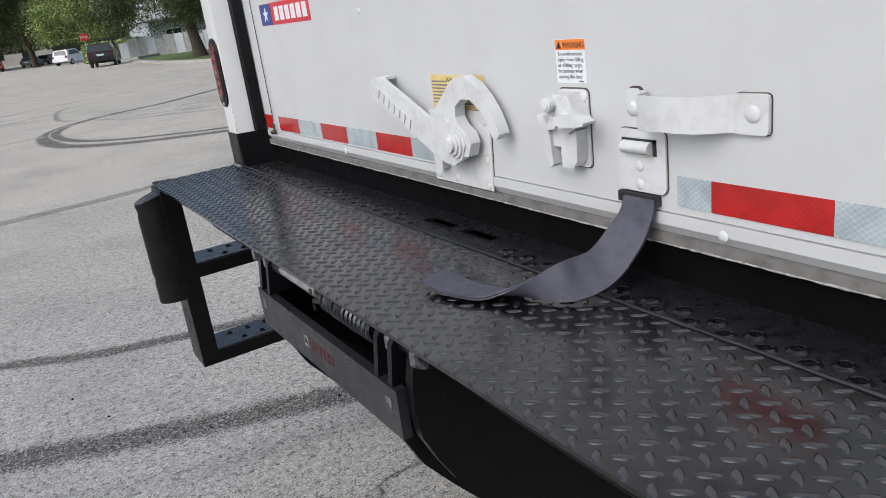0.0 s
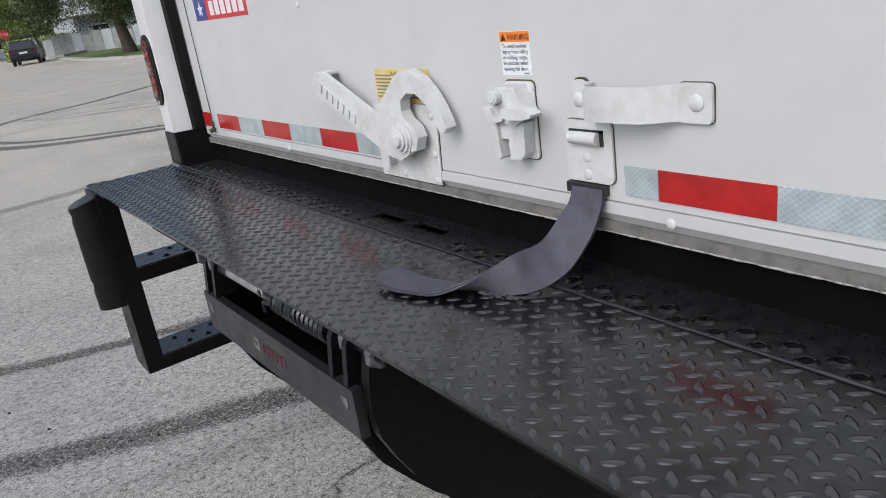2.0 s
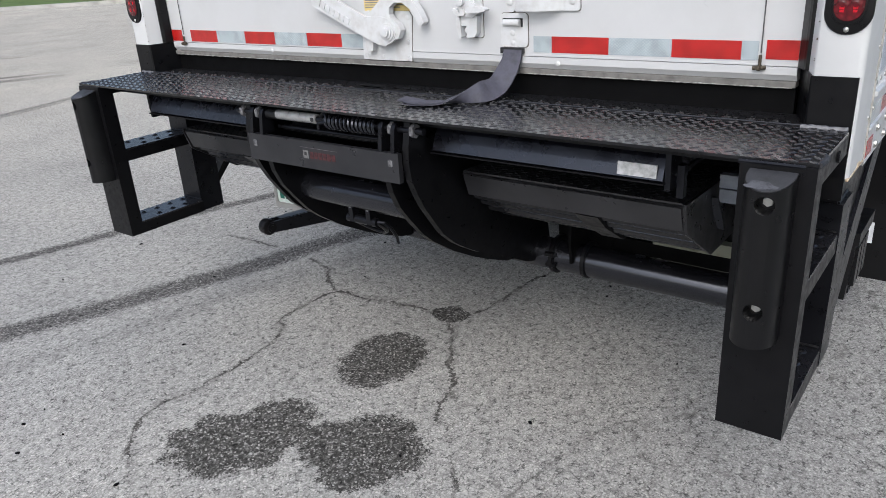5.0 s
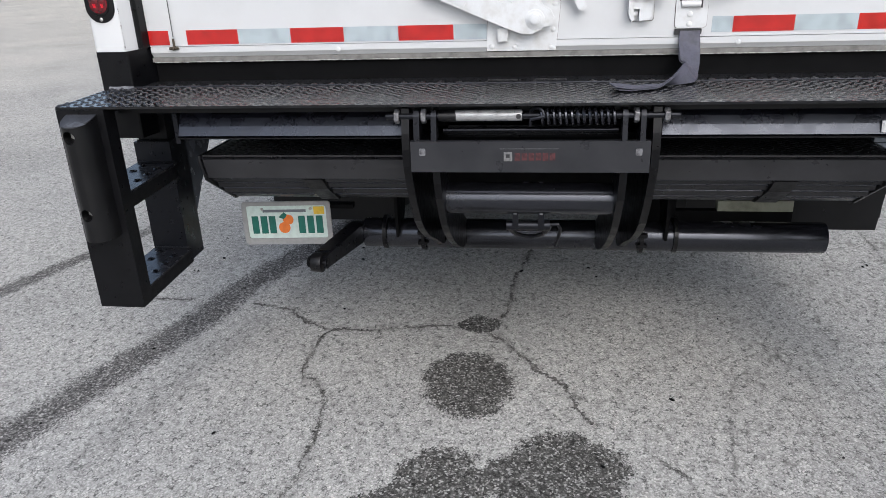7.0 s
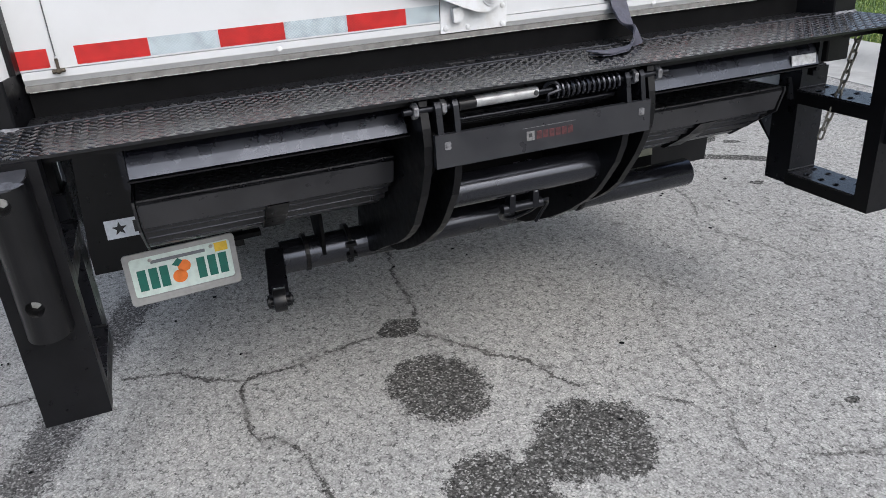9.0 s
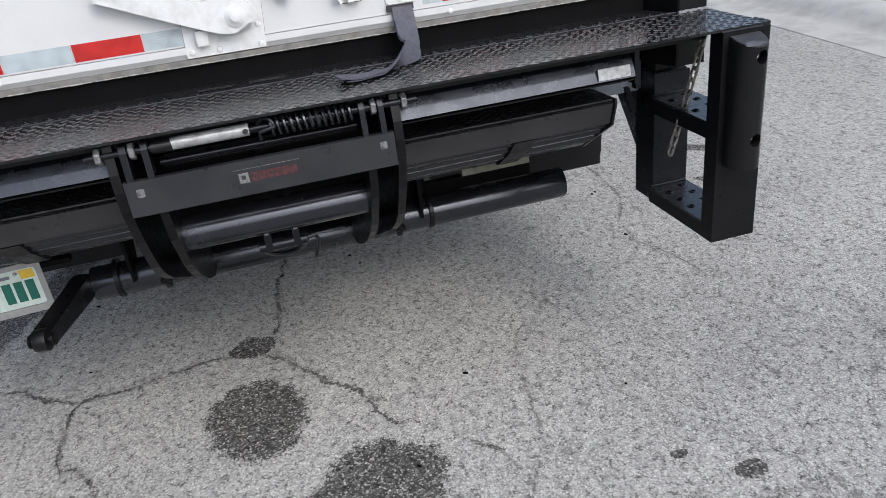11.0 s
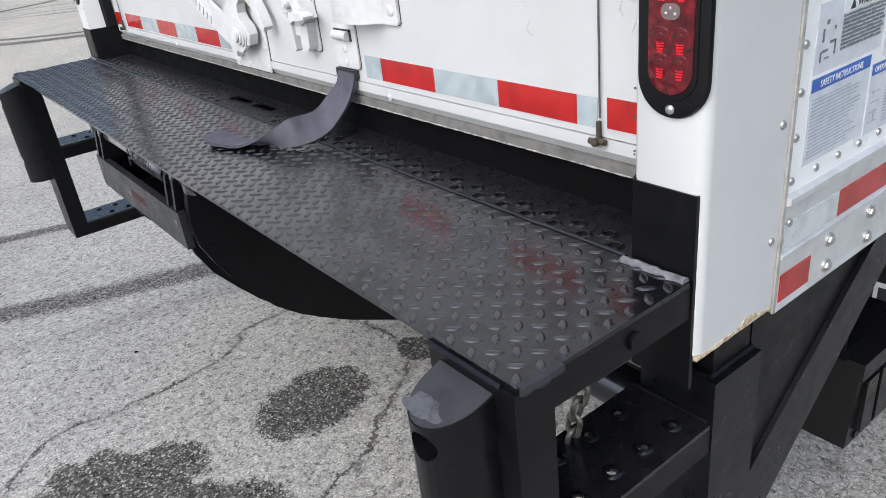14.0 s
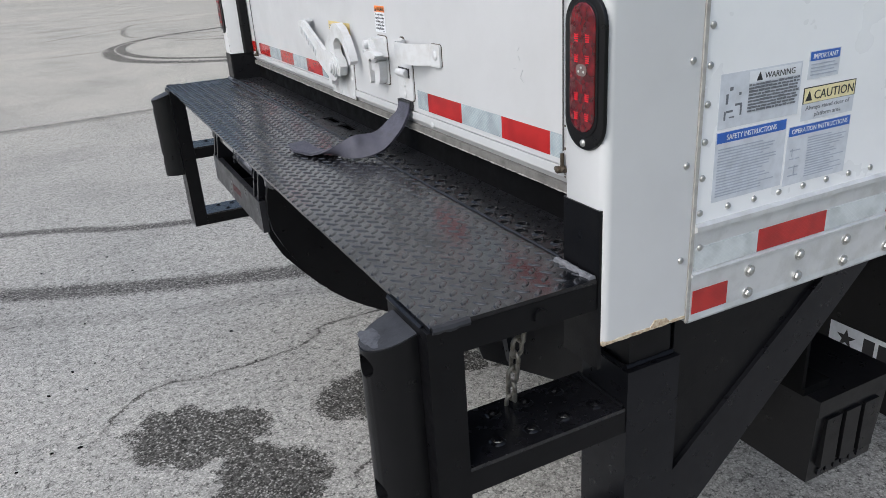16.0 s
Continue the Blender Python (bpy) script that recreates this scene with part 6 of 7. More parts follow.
bm_cyl(bm, (-0.317, 0.216, 0.969), (-0.317, 0.174, 0.969), 0.014, 16)
part("rubber_sleeve", bm, black_rubber, lift, "", True)
bm = bmesh.new()
bm_cyl(bm, (-0.317, 0.176, 0.970), (-0.317, 0.018, 0.970), 0.0135, 20)
bm_bevel(bm, 0.001, 1)
tube = part("silver_tube", bm, silver_tube, lift, "dull silver tube", True)
# Raised black disc stands for the shade inside a pin hole.
bm = bmesh.new()
bm_cyl(bm, (-0.3297, 0.026, 0.970), (-0.3320, 0.026, 0.970), 0.006, 12)
part("pin_hole", bm, ink_black, tube)
bm = bmesh.new()
pts = []
for k in range(13 * 14 + 1):
    a = 2 * math.pi * k / 14
    pts.append((-0.317 + 0.0185 * math.cos(a), -0.022 - 0.180 * k / (13 * 14), 0.968 + 0.0185 * math.sin(a)))
bm_sweep(bm, pts, 0.0042, 6)
part("torsion_spring", bm, gloss_tube, lift, "black coil spring", True)
bm = bmesh.new()
pts = [(-0.336, -0.002 + 0.0 * k, 0.948 + 0.008 * k) for k in range(3)]
for k in range(10):
    a = radians(180 - 20 * k)
    pts.append((-0.335 + 0.002 * k, -0.017 - 0.017 * math.cos(a) * -1, 0.970 + 0.019 * math.sin(a)))
bm_sweep(bm, pts, 0.0045, 7)
part("spring_hook", bm, black_satin, lift, "", True)
bm = bmesh.new()
bm_cyl(bm, (-0.29, 0.21, 0.928), (-0.29, -0.21, 0.928), 0.006, 10)
bm_cyl(bm, (-0.27, 0.21, 0.918), (-0.27, -0.21, 0.918), 0.006, 10)
part("hinge_rod", bm, black_satin, lift, "", True)

# two folded platform sections
def section(name, prof, y_top0, y_top1, taper, material, label):
    """A folded wedge: profile in x and z, its ends drawn in towards the bottom by taper."""
    zs = [p[1] for p in prof]
    bm = bmesh.new()
    n = len(prof)
    ends = []
    for y, s in ((y_top0, 1), (y_top1, -1)):
        ends.append([bm.verts.new((x, y - s * taper * (max(zs) - z) / (max(zs) - min(zs)), z)) for x, z in prof])
    bm.faces.new(ends[0])
    bm.faces.new(ends[1][::-1])
    for i in range(n):
        bm.faces.new((ends[0][i], ends[1][i], ends[1][(i + 1) % n], ends[0][(i + 1) % n]))
    bm_bevel(bm, 0.002, 1)
    return part(name, bm, material, lift, label)


UP = [(-0.252, 0.9035), (-0.257, 0.907), (-0.248, 0.930), (-0.238, 0.950), (-0.222, 0.964), (0.20, 0.925), (0.20, 0.905), (-0.20, 0.896)]
LIP = [(-0.262, 0.8995), (-0.262, 0.9030), (0.18, 0.902), (0.18, 0.892), (-0.20, 0.8935)]
LOW = [(-0.130, 0.816), (-0.135, 0.812), (-0.112, 0.747), (-0.088, 0.742), (-0.084, 0.728), (-0.060, 0.722), (-0.052, 0.702), (-0.026, 0.694), (-0.014, 0.672), (0.020, 0.662), (0.052, 0.640), (0.066, 0.632), (0.25, 0.630), (0.25, 0.800)]
for y0, y1 in ((0.915, 0.318), (-0.318, -0.911)):
    section("upper_platform", UP, y0, y1, 0.0, blue_black, "glossy blue-black folded platform edge")
    section("platform_lip", LIP, y0 + 0.004, y1 - 0.004, 0.0, black_paint, "black platform lip")
bm = bmesh.new()
bm_box(bm, -0.245, 0.15, -0.205, 0.205, 0.90, 0.93)
part("middle_platform", bm, black_paint, lift)


low_paint = painted("dusty_black_steel", (0.013, 0.013, 0.015), (0.007, 0.007, 0.008), (0.24, 0.42), 12.0, 200.0, 0.15, spec=0.5)

# Lighter copy of the crossbar's dusty grey, to offset shade under the deck.
low_face = painted("dusty_platform_face", (0.026, 0.026, 0.029), (0.015, 0.015, 0.017), (0.24, 0.42), 9.0, 160.0, 0.12)


def low(y0, y1, t0, t1):
    zs = [p[1] for p in LOW]
    bm = bmesh.new()
    n = len(LOW)
    a = [bm.verts.new((x, y0 - t0 * (max(zs) - z) / 0.186, z)) for x, z in LOW]
    b = [bm.verts.new((x, y1 + t1 * (max(zs) - z) / 0.186, z)) for x, z in LOW]
    bm.faces.new(a)
    bm.faces.new(b[::-1])
    for i in range(n):
        bm.faces.new((a[i], b[i], b[(i + 1) % n], a[(i + 1) % n]))
    sec = part("lower_platform", bm, low_paint, lift, "black ribbed folded platform section with tapered end")
    bm = bmesh.new()
    bm_prism(bm, [(-0.1385, 0.810), (-0.1150, 0.748), (-0.1135, 0.749), (-0.1370, 0.811)], "y", y0 - 0.004 - t0 * 0.2, y1 + 0.004 + t1 * 0.2)
    part("face_panel", bm, low_face, sec, "dusty grey face panel, lightened to offset its shade")
    # Thin rods added along the steps to draw highlight lines.
    for x, z in ((-0.090, 0.7405), (-0.064, 0.7205), (-0.030, 0.6925), (0.016, 0.6605)):
        bm = bmesh.new()
        f = (max(zs) - z) / 0.186
        bm_cyl(bm, (x, y0 - 0.006 - t0 * f, z), (x, y1 + 0.006 + t1 * f, z), 0.0034, 8)
        part("rib_highlight", bm, gloss_tube, sec, "thin glossy rod added as a rib highlight", True)
    return sec


low(0.922, 0.318, 0.0, 0.0)
low(-0.318, -0.916, 0.0, 0.0)
for y0, y1 in ((0.924, 0.930), (-0.924, -0.918)):
    bm = bmesh.new()
    bm_prism(bm, [(-0.139, 0.820), (-0.140, 0.808), (-0.118, 0.742), (0.066, 0.626), (0.25, 0.626), (0.25, 0.806)], "y", y0, y1)
    bm_bevel(bm, 0.001, 1)
    part("platform_end", bm, low_paint, lift, "black closed end of the folded platform")
for y0, y1 in ((0.318, 0.920), (-0.914, -0.318)):
    bm = bmesh.new()
    bm_prism(bm, [(-0.132, 0.8165), (-0.132, 0.8205), (0.24, 0.8045), (0.24, 0.8005)], "y", y0, y1)
    top = part("tread_top", bm, worn_tread, lift, "dusty tread plate on the folded platform")
    verts, faces = [], []
    for i in range(11):
        for j in range(19):
            for half in (0, 1):
                x, y = -0.118 + 0.0318 * i + half * 0.0159, y0 + 0.012 + 0.0318 * j + half * 0.0159
                if y < y1 - 0.01 and x < 0.23:
                    lug(x, y, radians(45 if half == 0 else -45), 0.8203 - (x + 0.132) * 0.043)
    me = bpy.data.meshes.new("tread_pattern")
    me.from_pydata(verts, [], faces)
    me.materials.append(worn_tread)
    lugs = new("tread_pattern", me)
    lugs.parent = top
    tagged(lugs, "raised crossed lozenges", kind="stuff")
for y0, y1 in ((0.640, 0.585), (-0.700, -0.640)):
    bm = bmesh.new()
    bm_prism(bm, [(-0.104, 0.7465), (-0.112, 0.744), (-0.060, 0.698), (0.045, 0.632), (0.066, 0.628), (0.07, 0.66), (-0.08, 0.735)], "y", y0, y1)
    part("stiffener", bm, black_paint, lift, "dark stiffener plate")
bm = bmesh.new()
bm_box(bm, -0.2585, -0.2552, -0.898, -0.812, 0.911, 0.938)
for v in bm.verts:
    if v.co.z > 0.92:
        v.co.x += 0.004
part("pale_sticker", bm, flat("worn_pale_sticker", (0.58, 0.59, 0.60), 0.35, 0.0, 0.35, 45.0), lift, "worn pale sticker")
for y, w in ((-0.919, 0.012), (0.922, 0.012)):
    bm = bmesh.new()
    bm_box(bm, -0.250, -0.19, y - w / 2, y + w / 2, 0.885, 0.965)
    bm_bevel(bm, 0.002, 1)
    part("end_plate", bm, black_satin, lift)
bm = bmesh.new()
bm_box(bm, -0.225, -0.205, -0.944, -0.930, 0.865, 0.935)
part("side_bracket", bm, black_satin, lift, "black end bracket")
bm = bmesh.new()
bm_prism(bm, [(-0.978, 0.835), (-0.966, 0.835), (-0.972, 0.80), (-0.985, 0.765), (-0.998, 0.765), (-0.990, 0.80)], "x", -0.105, -0.095)
part("side_bracket", bm, black_satin, lift, "black pointed bracket")

# cross tube, torsion tube, clamps, tow shackle, roller arm
bm = bmesh.new()
bm_cyl(bm, (-0.195, 0.217, 0.722), (-0.195, -0.215, 0.722), 0.042, 28)
part("cross_tube", bm, gloss_tube, lift, "glossy black cross tube", True)
bm = bmesh.new()
bm_cyl(bm, (0.310, 0.575, 0.420), (0.310, -0.950, 0.420), 0.051, 32)
bm_bevel(bm, 0.004, 2)
part("main_tube", bm, gloss_tube, lift, "long black main tube", True)
for y in (0.50, 0.365, -0.365, -0.475):
    bm = bmesh.new()
    bm_cyl(bm, (0.310, y - 0.006, 0.424), (0.310, y + 0.006, 0.424), 0.060 if abs(y) > 0.4 else 0.064, 24)
    clamp = part("clamp_plate", bm, black_paint, lift, "black clamp plate")
    if abs(y) < 0.4:
        for dx, dz in ((-0.048, -0.028), (-0.053, 0.010)):
            bm = bmesh.new()
            bm_cyl(bm, (0.305 + dx, y - 0.016, 0.432 + dz), (0.305 + dx, y + 0.016, 0.432 + dz), 0.010, 6)
            part("clamp_bolt", bm, black_paint, clamp)
for y in (0.036, -0.032):
    bm = bmesh.new()
    bm_prism(bm, [(-0.218, 0.686), (-0.210, 0.690), (-0.192, 0.670), (-0.180, 0.650), (-0.190, 0.634), (-0.216, 0.640)], "y", y - 0.008, y + 0.008)
    bm_bevel(bm, 0.002, 1)
    part("shackle_lug", bm, black_satin, lift, "small black lug")
    bm = bmesh.new()
    bm_cyl(bm, (-0.212, y, 0.684), (-0.212, y, 0.694), 0.008, 6)
    part("lug_bolt", bm, worn_steel, lift)
bm = bmesh.new()
bm_cyl(bm, (-0.203, 0.06, 0.648), (-0.203, -0.055, 0.648), 0.013, 14)
part("shackle_pin", bm, black_satin, lift, "dull steel pin", True)
bm = bmesh.new()
pts = [(-0.203 + 0.075 * math.sin(radians(180 * k / 12)), 0.054 * math.cos(radians(180 * k / 12)), 0.648 - 0.062 * math.sin(radians(180 * k / 12))) for k in range(13)]
bm_sweep(bm, pts, 0.0065, 8)
part("shackle_bow", bm, black_satin, lift, "black bowed shackle", True)
bm = bmesh.new()
pts = [(-0.203, -0.056, 0.650), (-0.198, -0.076, 0.650), (-0.180, -0.084, 0.628), (-0.155, -0.080, 0.594), (-0.140, -0.072, 0.566)]
bm_sweep(bm, pts, 0.005, 7)
part("lynch_pin", bm, black_satin, lift, "", True)
A, B = Vector((0.30, 0.595, 0.43)), Vector((-0.055, 0.640, 0.462))
bm = bmesh.new()
d = (B - A).normalized()
sd = Vector((-d.y, d.x, 0)).normalized()
for off in (-0.021, 0.021):
    vs = []
    for p, h in ((A, 0.034), (B, 0.020)):
        for dz in (-h, h):
            for w in (-0.005, 0.005):
                vs.append(bm.verts.new(p + sd * (off + w) + Vector((0, 0, dz))))
    for f in ((0, 1, 3, 2), (4, 6, 7, 5), (0, 4, 5, 1), (2, 3, 7, 6), (0, 2, 6, 4), (1, 5, 7, 3)):
        bm.faces.new([vs[i] for i in f])
vs = []
for p, h in ((A, 0.034), (A.lerp(B, 0.86), 0.024)):
    for dz in (h - 0.006, h):
        for w in (-0.020, 0.020):
            vs.append(bm.verts.new(p + sd * w + Vector((0, 0, dz))))
for f in ((0, 1, 3, 2), (4, 6, 7, 5), (0, 4, 5, 1), (2, 3, 7, 6), (0, 2, 6, 4), (1, 5, 7, 3)):
    bm.faces.new([vs[i] for i in f])
part("roller_arm", bm, black_satin, lift, "black channel arm")
bm = bmesh.new()
bm_cyl(bm, B - sd * 0.017, B + sd * 0.017, 0.030, 24)
bm_bevel(bm, 0.004, 2)
part("roller", bm, black_rubber, lift, "black rubber roller", True)
bm = bmesh.new()
bm_cyl(bm, B - sd * 0.034, B + sd * 0.034, 0.011, 10)
bm_cyl(bm, B - sd * 0.031, B - sd * 0.026, 0.018, 12)
bm_cyl(bm, B + sd * 0.026, B + sd * 0.031, 0.018, 12)
part("roller_axle", bm, black_paint, lift, "", True)
for y0, y1 in ((-0.445, -0.435), (0.445, 0.455)):
    bm = bmesh.new()
    bm_prism(bm, [(0.25, 0.425), (0.34, 0.425), (0.46, 0.62), (0.60, 0.70), (0.60, 0.906), (-0.05, 0.935), (-0.05, 0.925), (0.26, 0.85), (0.24, 0.50)], "y", y0, y1)
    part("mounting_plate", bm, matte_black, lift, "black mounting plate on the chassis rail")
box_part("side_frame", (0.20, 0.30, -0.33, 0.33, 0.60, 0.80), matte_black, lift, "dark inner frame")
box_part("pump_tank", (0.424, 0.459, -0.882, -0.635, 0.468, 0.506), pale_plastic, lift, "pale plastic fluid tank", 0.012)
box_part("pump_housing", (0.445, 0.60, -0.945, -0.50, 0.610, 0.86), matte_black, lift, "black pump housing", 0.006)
# Dark block added to fill a gap that reads black and hide the ground.
box_part("gap_filler", (0.43, 0.70, -0.498, -0.30, 0.40, 0.60), matte_black, lift)
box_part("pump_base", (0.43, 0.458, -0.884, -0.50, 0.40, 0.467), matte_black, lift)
# Rails and crossmembers: dark shapes added to block light under the box.
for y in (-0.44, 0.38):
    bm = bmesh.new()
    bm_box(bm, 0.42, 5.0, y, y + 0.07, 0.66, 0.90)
    part("frame_rail", bm, matte_black, truck, "dark chassis frame rail added to block light")
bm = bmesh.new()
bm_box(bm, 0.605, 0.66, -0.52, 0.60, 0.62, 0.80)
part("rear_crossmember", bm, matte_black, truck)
for x in (0.15, 0.55, 1.0575, 1.5, 2.0, 2.6, 3.2):
    bm = bmesh.new()
    bm_box(bm, x, x + 0.05, -1.18, 1.18, 0.90, 0.9295)
    part("floor_crossmember", bm, matte_black, truck)

# ---- licence plate with a plastic frame ----
plate = thing("licence_plate", "white and green licence plate in a grey plastic frame", "licence plate")
PM = Matrix.Translation((0.318, 0.861, 0.448)) @ Matrix.Rotation(radians(4.0), 4, "Z") @ REAR
bm = bmesh.new()
o, i = rounded(0, 0, 0.318, 0.162, 0.012), rounded(0, 0.004, 0.286, 0.124, 0.010)
lo = [[bm.verts.new((*p, z)) for p in q] for q, z in ((o, 0.0), (o, 0.006), (i, 0.008), (i, 0.001))]
n = len(o)
for a, b in zip(lo, lo[1:]):
    for k in range(n):
        bm.faces.new((a[k], a[(k + 1) % n], b[(k + 1) % n], b[k]))
bmesh.ops.transform(bm, matrix=PM, verts=bm.verts)
part("frame", bm, frame_grey, plate, "grey plastic frame")


def plate_piece(name, outline, z0, z1, material, label=""):
    bm = bmesh.new()
    bm_prism(bm, outline, "z", z0, z1)
    bmesh.ops.transform(bm, matrix=PM, verts=bm.verts)
    return part(name, bm, material, plate, label)


def rect(x0, x1, y0, y1):
    return [(x0, y0), (x1, y0), (x1, y1), (x0, y1)]


plate_piece("sheet", rounded(0, 0.002, 0.300, 0.146, 0.010), 0.0008, 0.0022, plate_white, "pale green-white sheet")
for k, x in enumerate((-0.128, -0.096, -0.066, 0.040, 0.072, 0.104)):
    plate_piece("dark_bar", rect(x, x + 0.024, -0.040, 0.026), 0.0022, 0.0034, plate_green, "plain green bar")
for x, y, r in ((0.004, 0.012, 0.019), (-0.012, -0.018, 0.021)):
    plate_piece("orange_disc", [(x + r * math.cos(2 * math.pi * k / 16), y + r * math.sin(2 * math.pi * k / 16)) for k in range(16)], 0.0022, 0.0032, plate_orange, "orange disc")
plate_piece("green_sprig", [(-0.03, 0.022), (-0.01, 0.040), (0.002, 0.030), (-0.012, 0.014)], 0.0033, 0.0040, plate_green)
plate_piece("top_bar", rect(-0.085, 0.070, 0.040, 0.050), 0.0022, 0.0030, ink_grey, "plain dark bar")
plate_piece("yellow_tab", rect(0.098, 0.136, 0.032, 0.060), 0.0022, 0.0032, plate_yellow, "small yellow tab")
for x in (-0.085, 0.088):
    bm = bmesh.new()
    bm_dome(bm, (x, 0.054, 0.0078), (0, 0, 1), 0.006, 0.004)
    bmesh.ops.transform(bm, matrix=PM, verts=bm.verts)
    part("screw", bm, steel_bolt, plate, "", True)
bm = bmesh.new()
bm_box(bm, 0.326, 0.36, 0.62, 0.93, 0.50, 0.515)
bm_box(bm, 0.326, 0.34, 0.78, 0.82, 0.40, 0.50)
part("mount_bracket", bm, matte_black, plate, "black mounting bracket")


# ---- mud flaps and side box ----
def mud_flap(y0, y1, label_y0, label_y1, dz=0.0):
    flap = thing("mud_flap", "black rubber mud flap with a pale printed band", "mud flap", "mud flaps")
    bm = bmesh.new()
    bm_box(bm, 1.05, 1.061, y0, y1, 0.218 + dz, 0.92)
    bm_bevel(bm, 0.003, 1)
    part("flap", bm, black_rubber, flap)
    bm = bmesh.new()
    bm_box(bm, 1.0482, 1.0498, label_y0, label_y1, 0.348 + dz, 0.423 + dz)
    part("pale_band", bm, decal_white, flap, "pale printed band")
    part("star", star(label_y1 - 0.05, 0.386 + dz, 0.029, 1.0476), ink_black, flap)
    bm = bmesh.new()
    w = (label_y1 - label_y0 - 0.12) / 6
    for k in range(6):
        a = label_y1 - 0.10 - w * k
        bm_box(bm, 1.0474, 1.0481, a - w * 0.75, a, 0.363 + dz, 0.410 + dz)
    part("dark_blocks", bm, ink_black, flap, "plain dark blocks")


mud_flap(-1.228, -0.66, -1.164, -0.795)
mud_flap(0.62, 1.185, 0.66, 1.11, -0.032)

case = thing("battery_box", "black ribbed plastic battery box hung under the cargo side", "battery box")
bm = bmesh.new()
bm_box(bm, 0.466, 0.675, -1.188, -0.84, 0.386, 0.557)
for v in bm.verts:
    if v.co.z < 0.45:
        v.co.x += 0.008 if v.co.x < 0.6 else -0.008
        v.co.y += 0.010 if v.co.y < -1.0 else -0.01
bm_bevel(bm, 0.012, 2)
part("case", bm, black_rubber, case)
bm = bmesh.new()
bm_box(bm, 0.458, 0.684, -1.196, -0.830, 0.5575, 0.594)
bm_bevel(bm, 0.010, 2)
part("lid", bm, black_rubber, case, "black lid")
for x in (0.492, 0.548, 0.604):
    bm = bmesh.new()
    bm_box(bm, x, x + 0.042, -1.1935, -1.180, 0.425, 0.540)
    bm_bevel(bm, 0.004, 1)
    part("panel_rib", bm, black_rubber, case)
bm = bmesh.new()
for k in range(6):
    bm_box(bm, 0.50 + 0.024 * k, 0.516 + 0.024 * k, -1.1835, -1.176, 0.398, 0.412)
part("moulded_bars", bm, black_satin, case, "moulded plain bars")
for x in (0.50, 0.61):
    bm = bmesh.new()
    bm_box(bm, x, x + 0.03, -0.98, -0.95, 0.5942, 0.905)
    part("hanger", bm, matte_black, case, "black hanger")

bm = bmesh.new()
bm_box(bm, 0.440, 0.449, -1.165, -0.948, 0.612, 0.905)
bm_bevel(bm, 0.002, 1)
part("hanger_plate", bm, matte_black, case, "black steel hanger plate")
bm = bmesh.new()
bm_box(bm, 0.4492, 0.52, -1.165, -0.948, 0.5942, 0.6118)
part("hanger_foot", bm, matte_black, case)

for y0, y1 in ((-1.16, -0.93), (-0.90, -0.67), (0.67, 0.90), (0.93, 1.16)):
    for x in (1.85,):
        bm = bmesh.new()
        bm_cyl(bm, (x, y0, 0.46), (x, y1, 0.46), 0.46, 32)
        bm_bevel(bm, 0.04, 3)
        wheel = part("wheel", bm, tyre_black, truck, "black dual truck tyre", True)
        bm = bmesh.new()
        bm_cyl(bm, (x, y0 - 0.004, 0.46), (x, y1 + 0.004, 0.46), 0.27, 24)
        part("rim", bm, alloy, wheel)
bm = bmesh.new()
bm_cyl(bm, (1.85, -1.1, 0.46), (1.85, 1.1, 0.46), 0.06, 12)
bm_box(bm, 1.80, 1.90, -0.44, -0.37, 0.46, 0.67)
bm_box(bm, 1.80, 1.90, 0.38, 0.45, 0.46, 0.67)
part("rear_axle", bm, matte_black, truck)


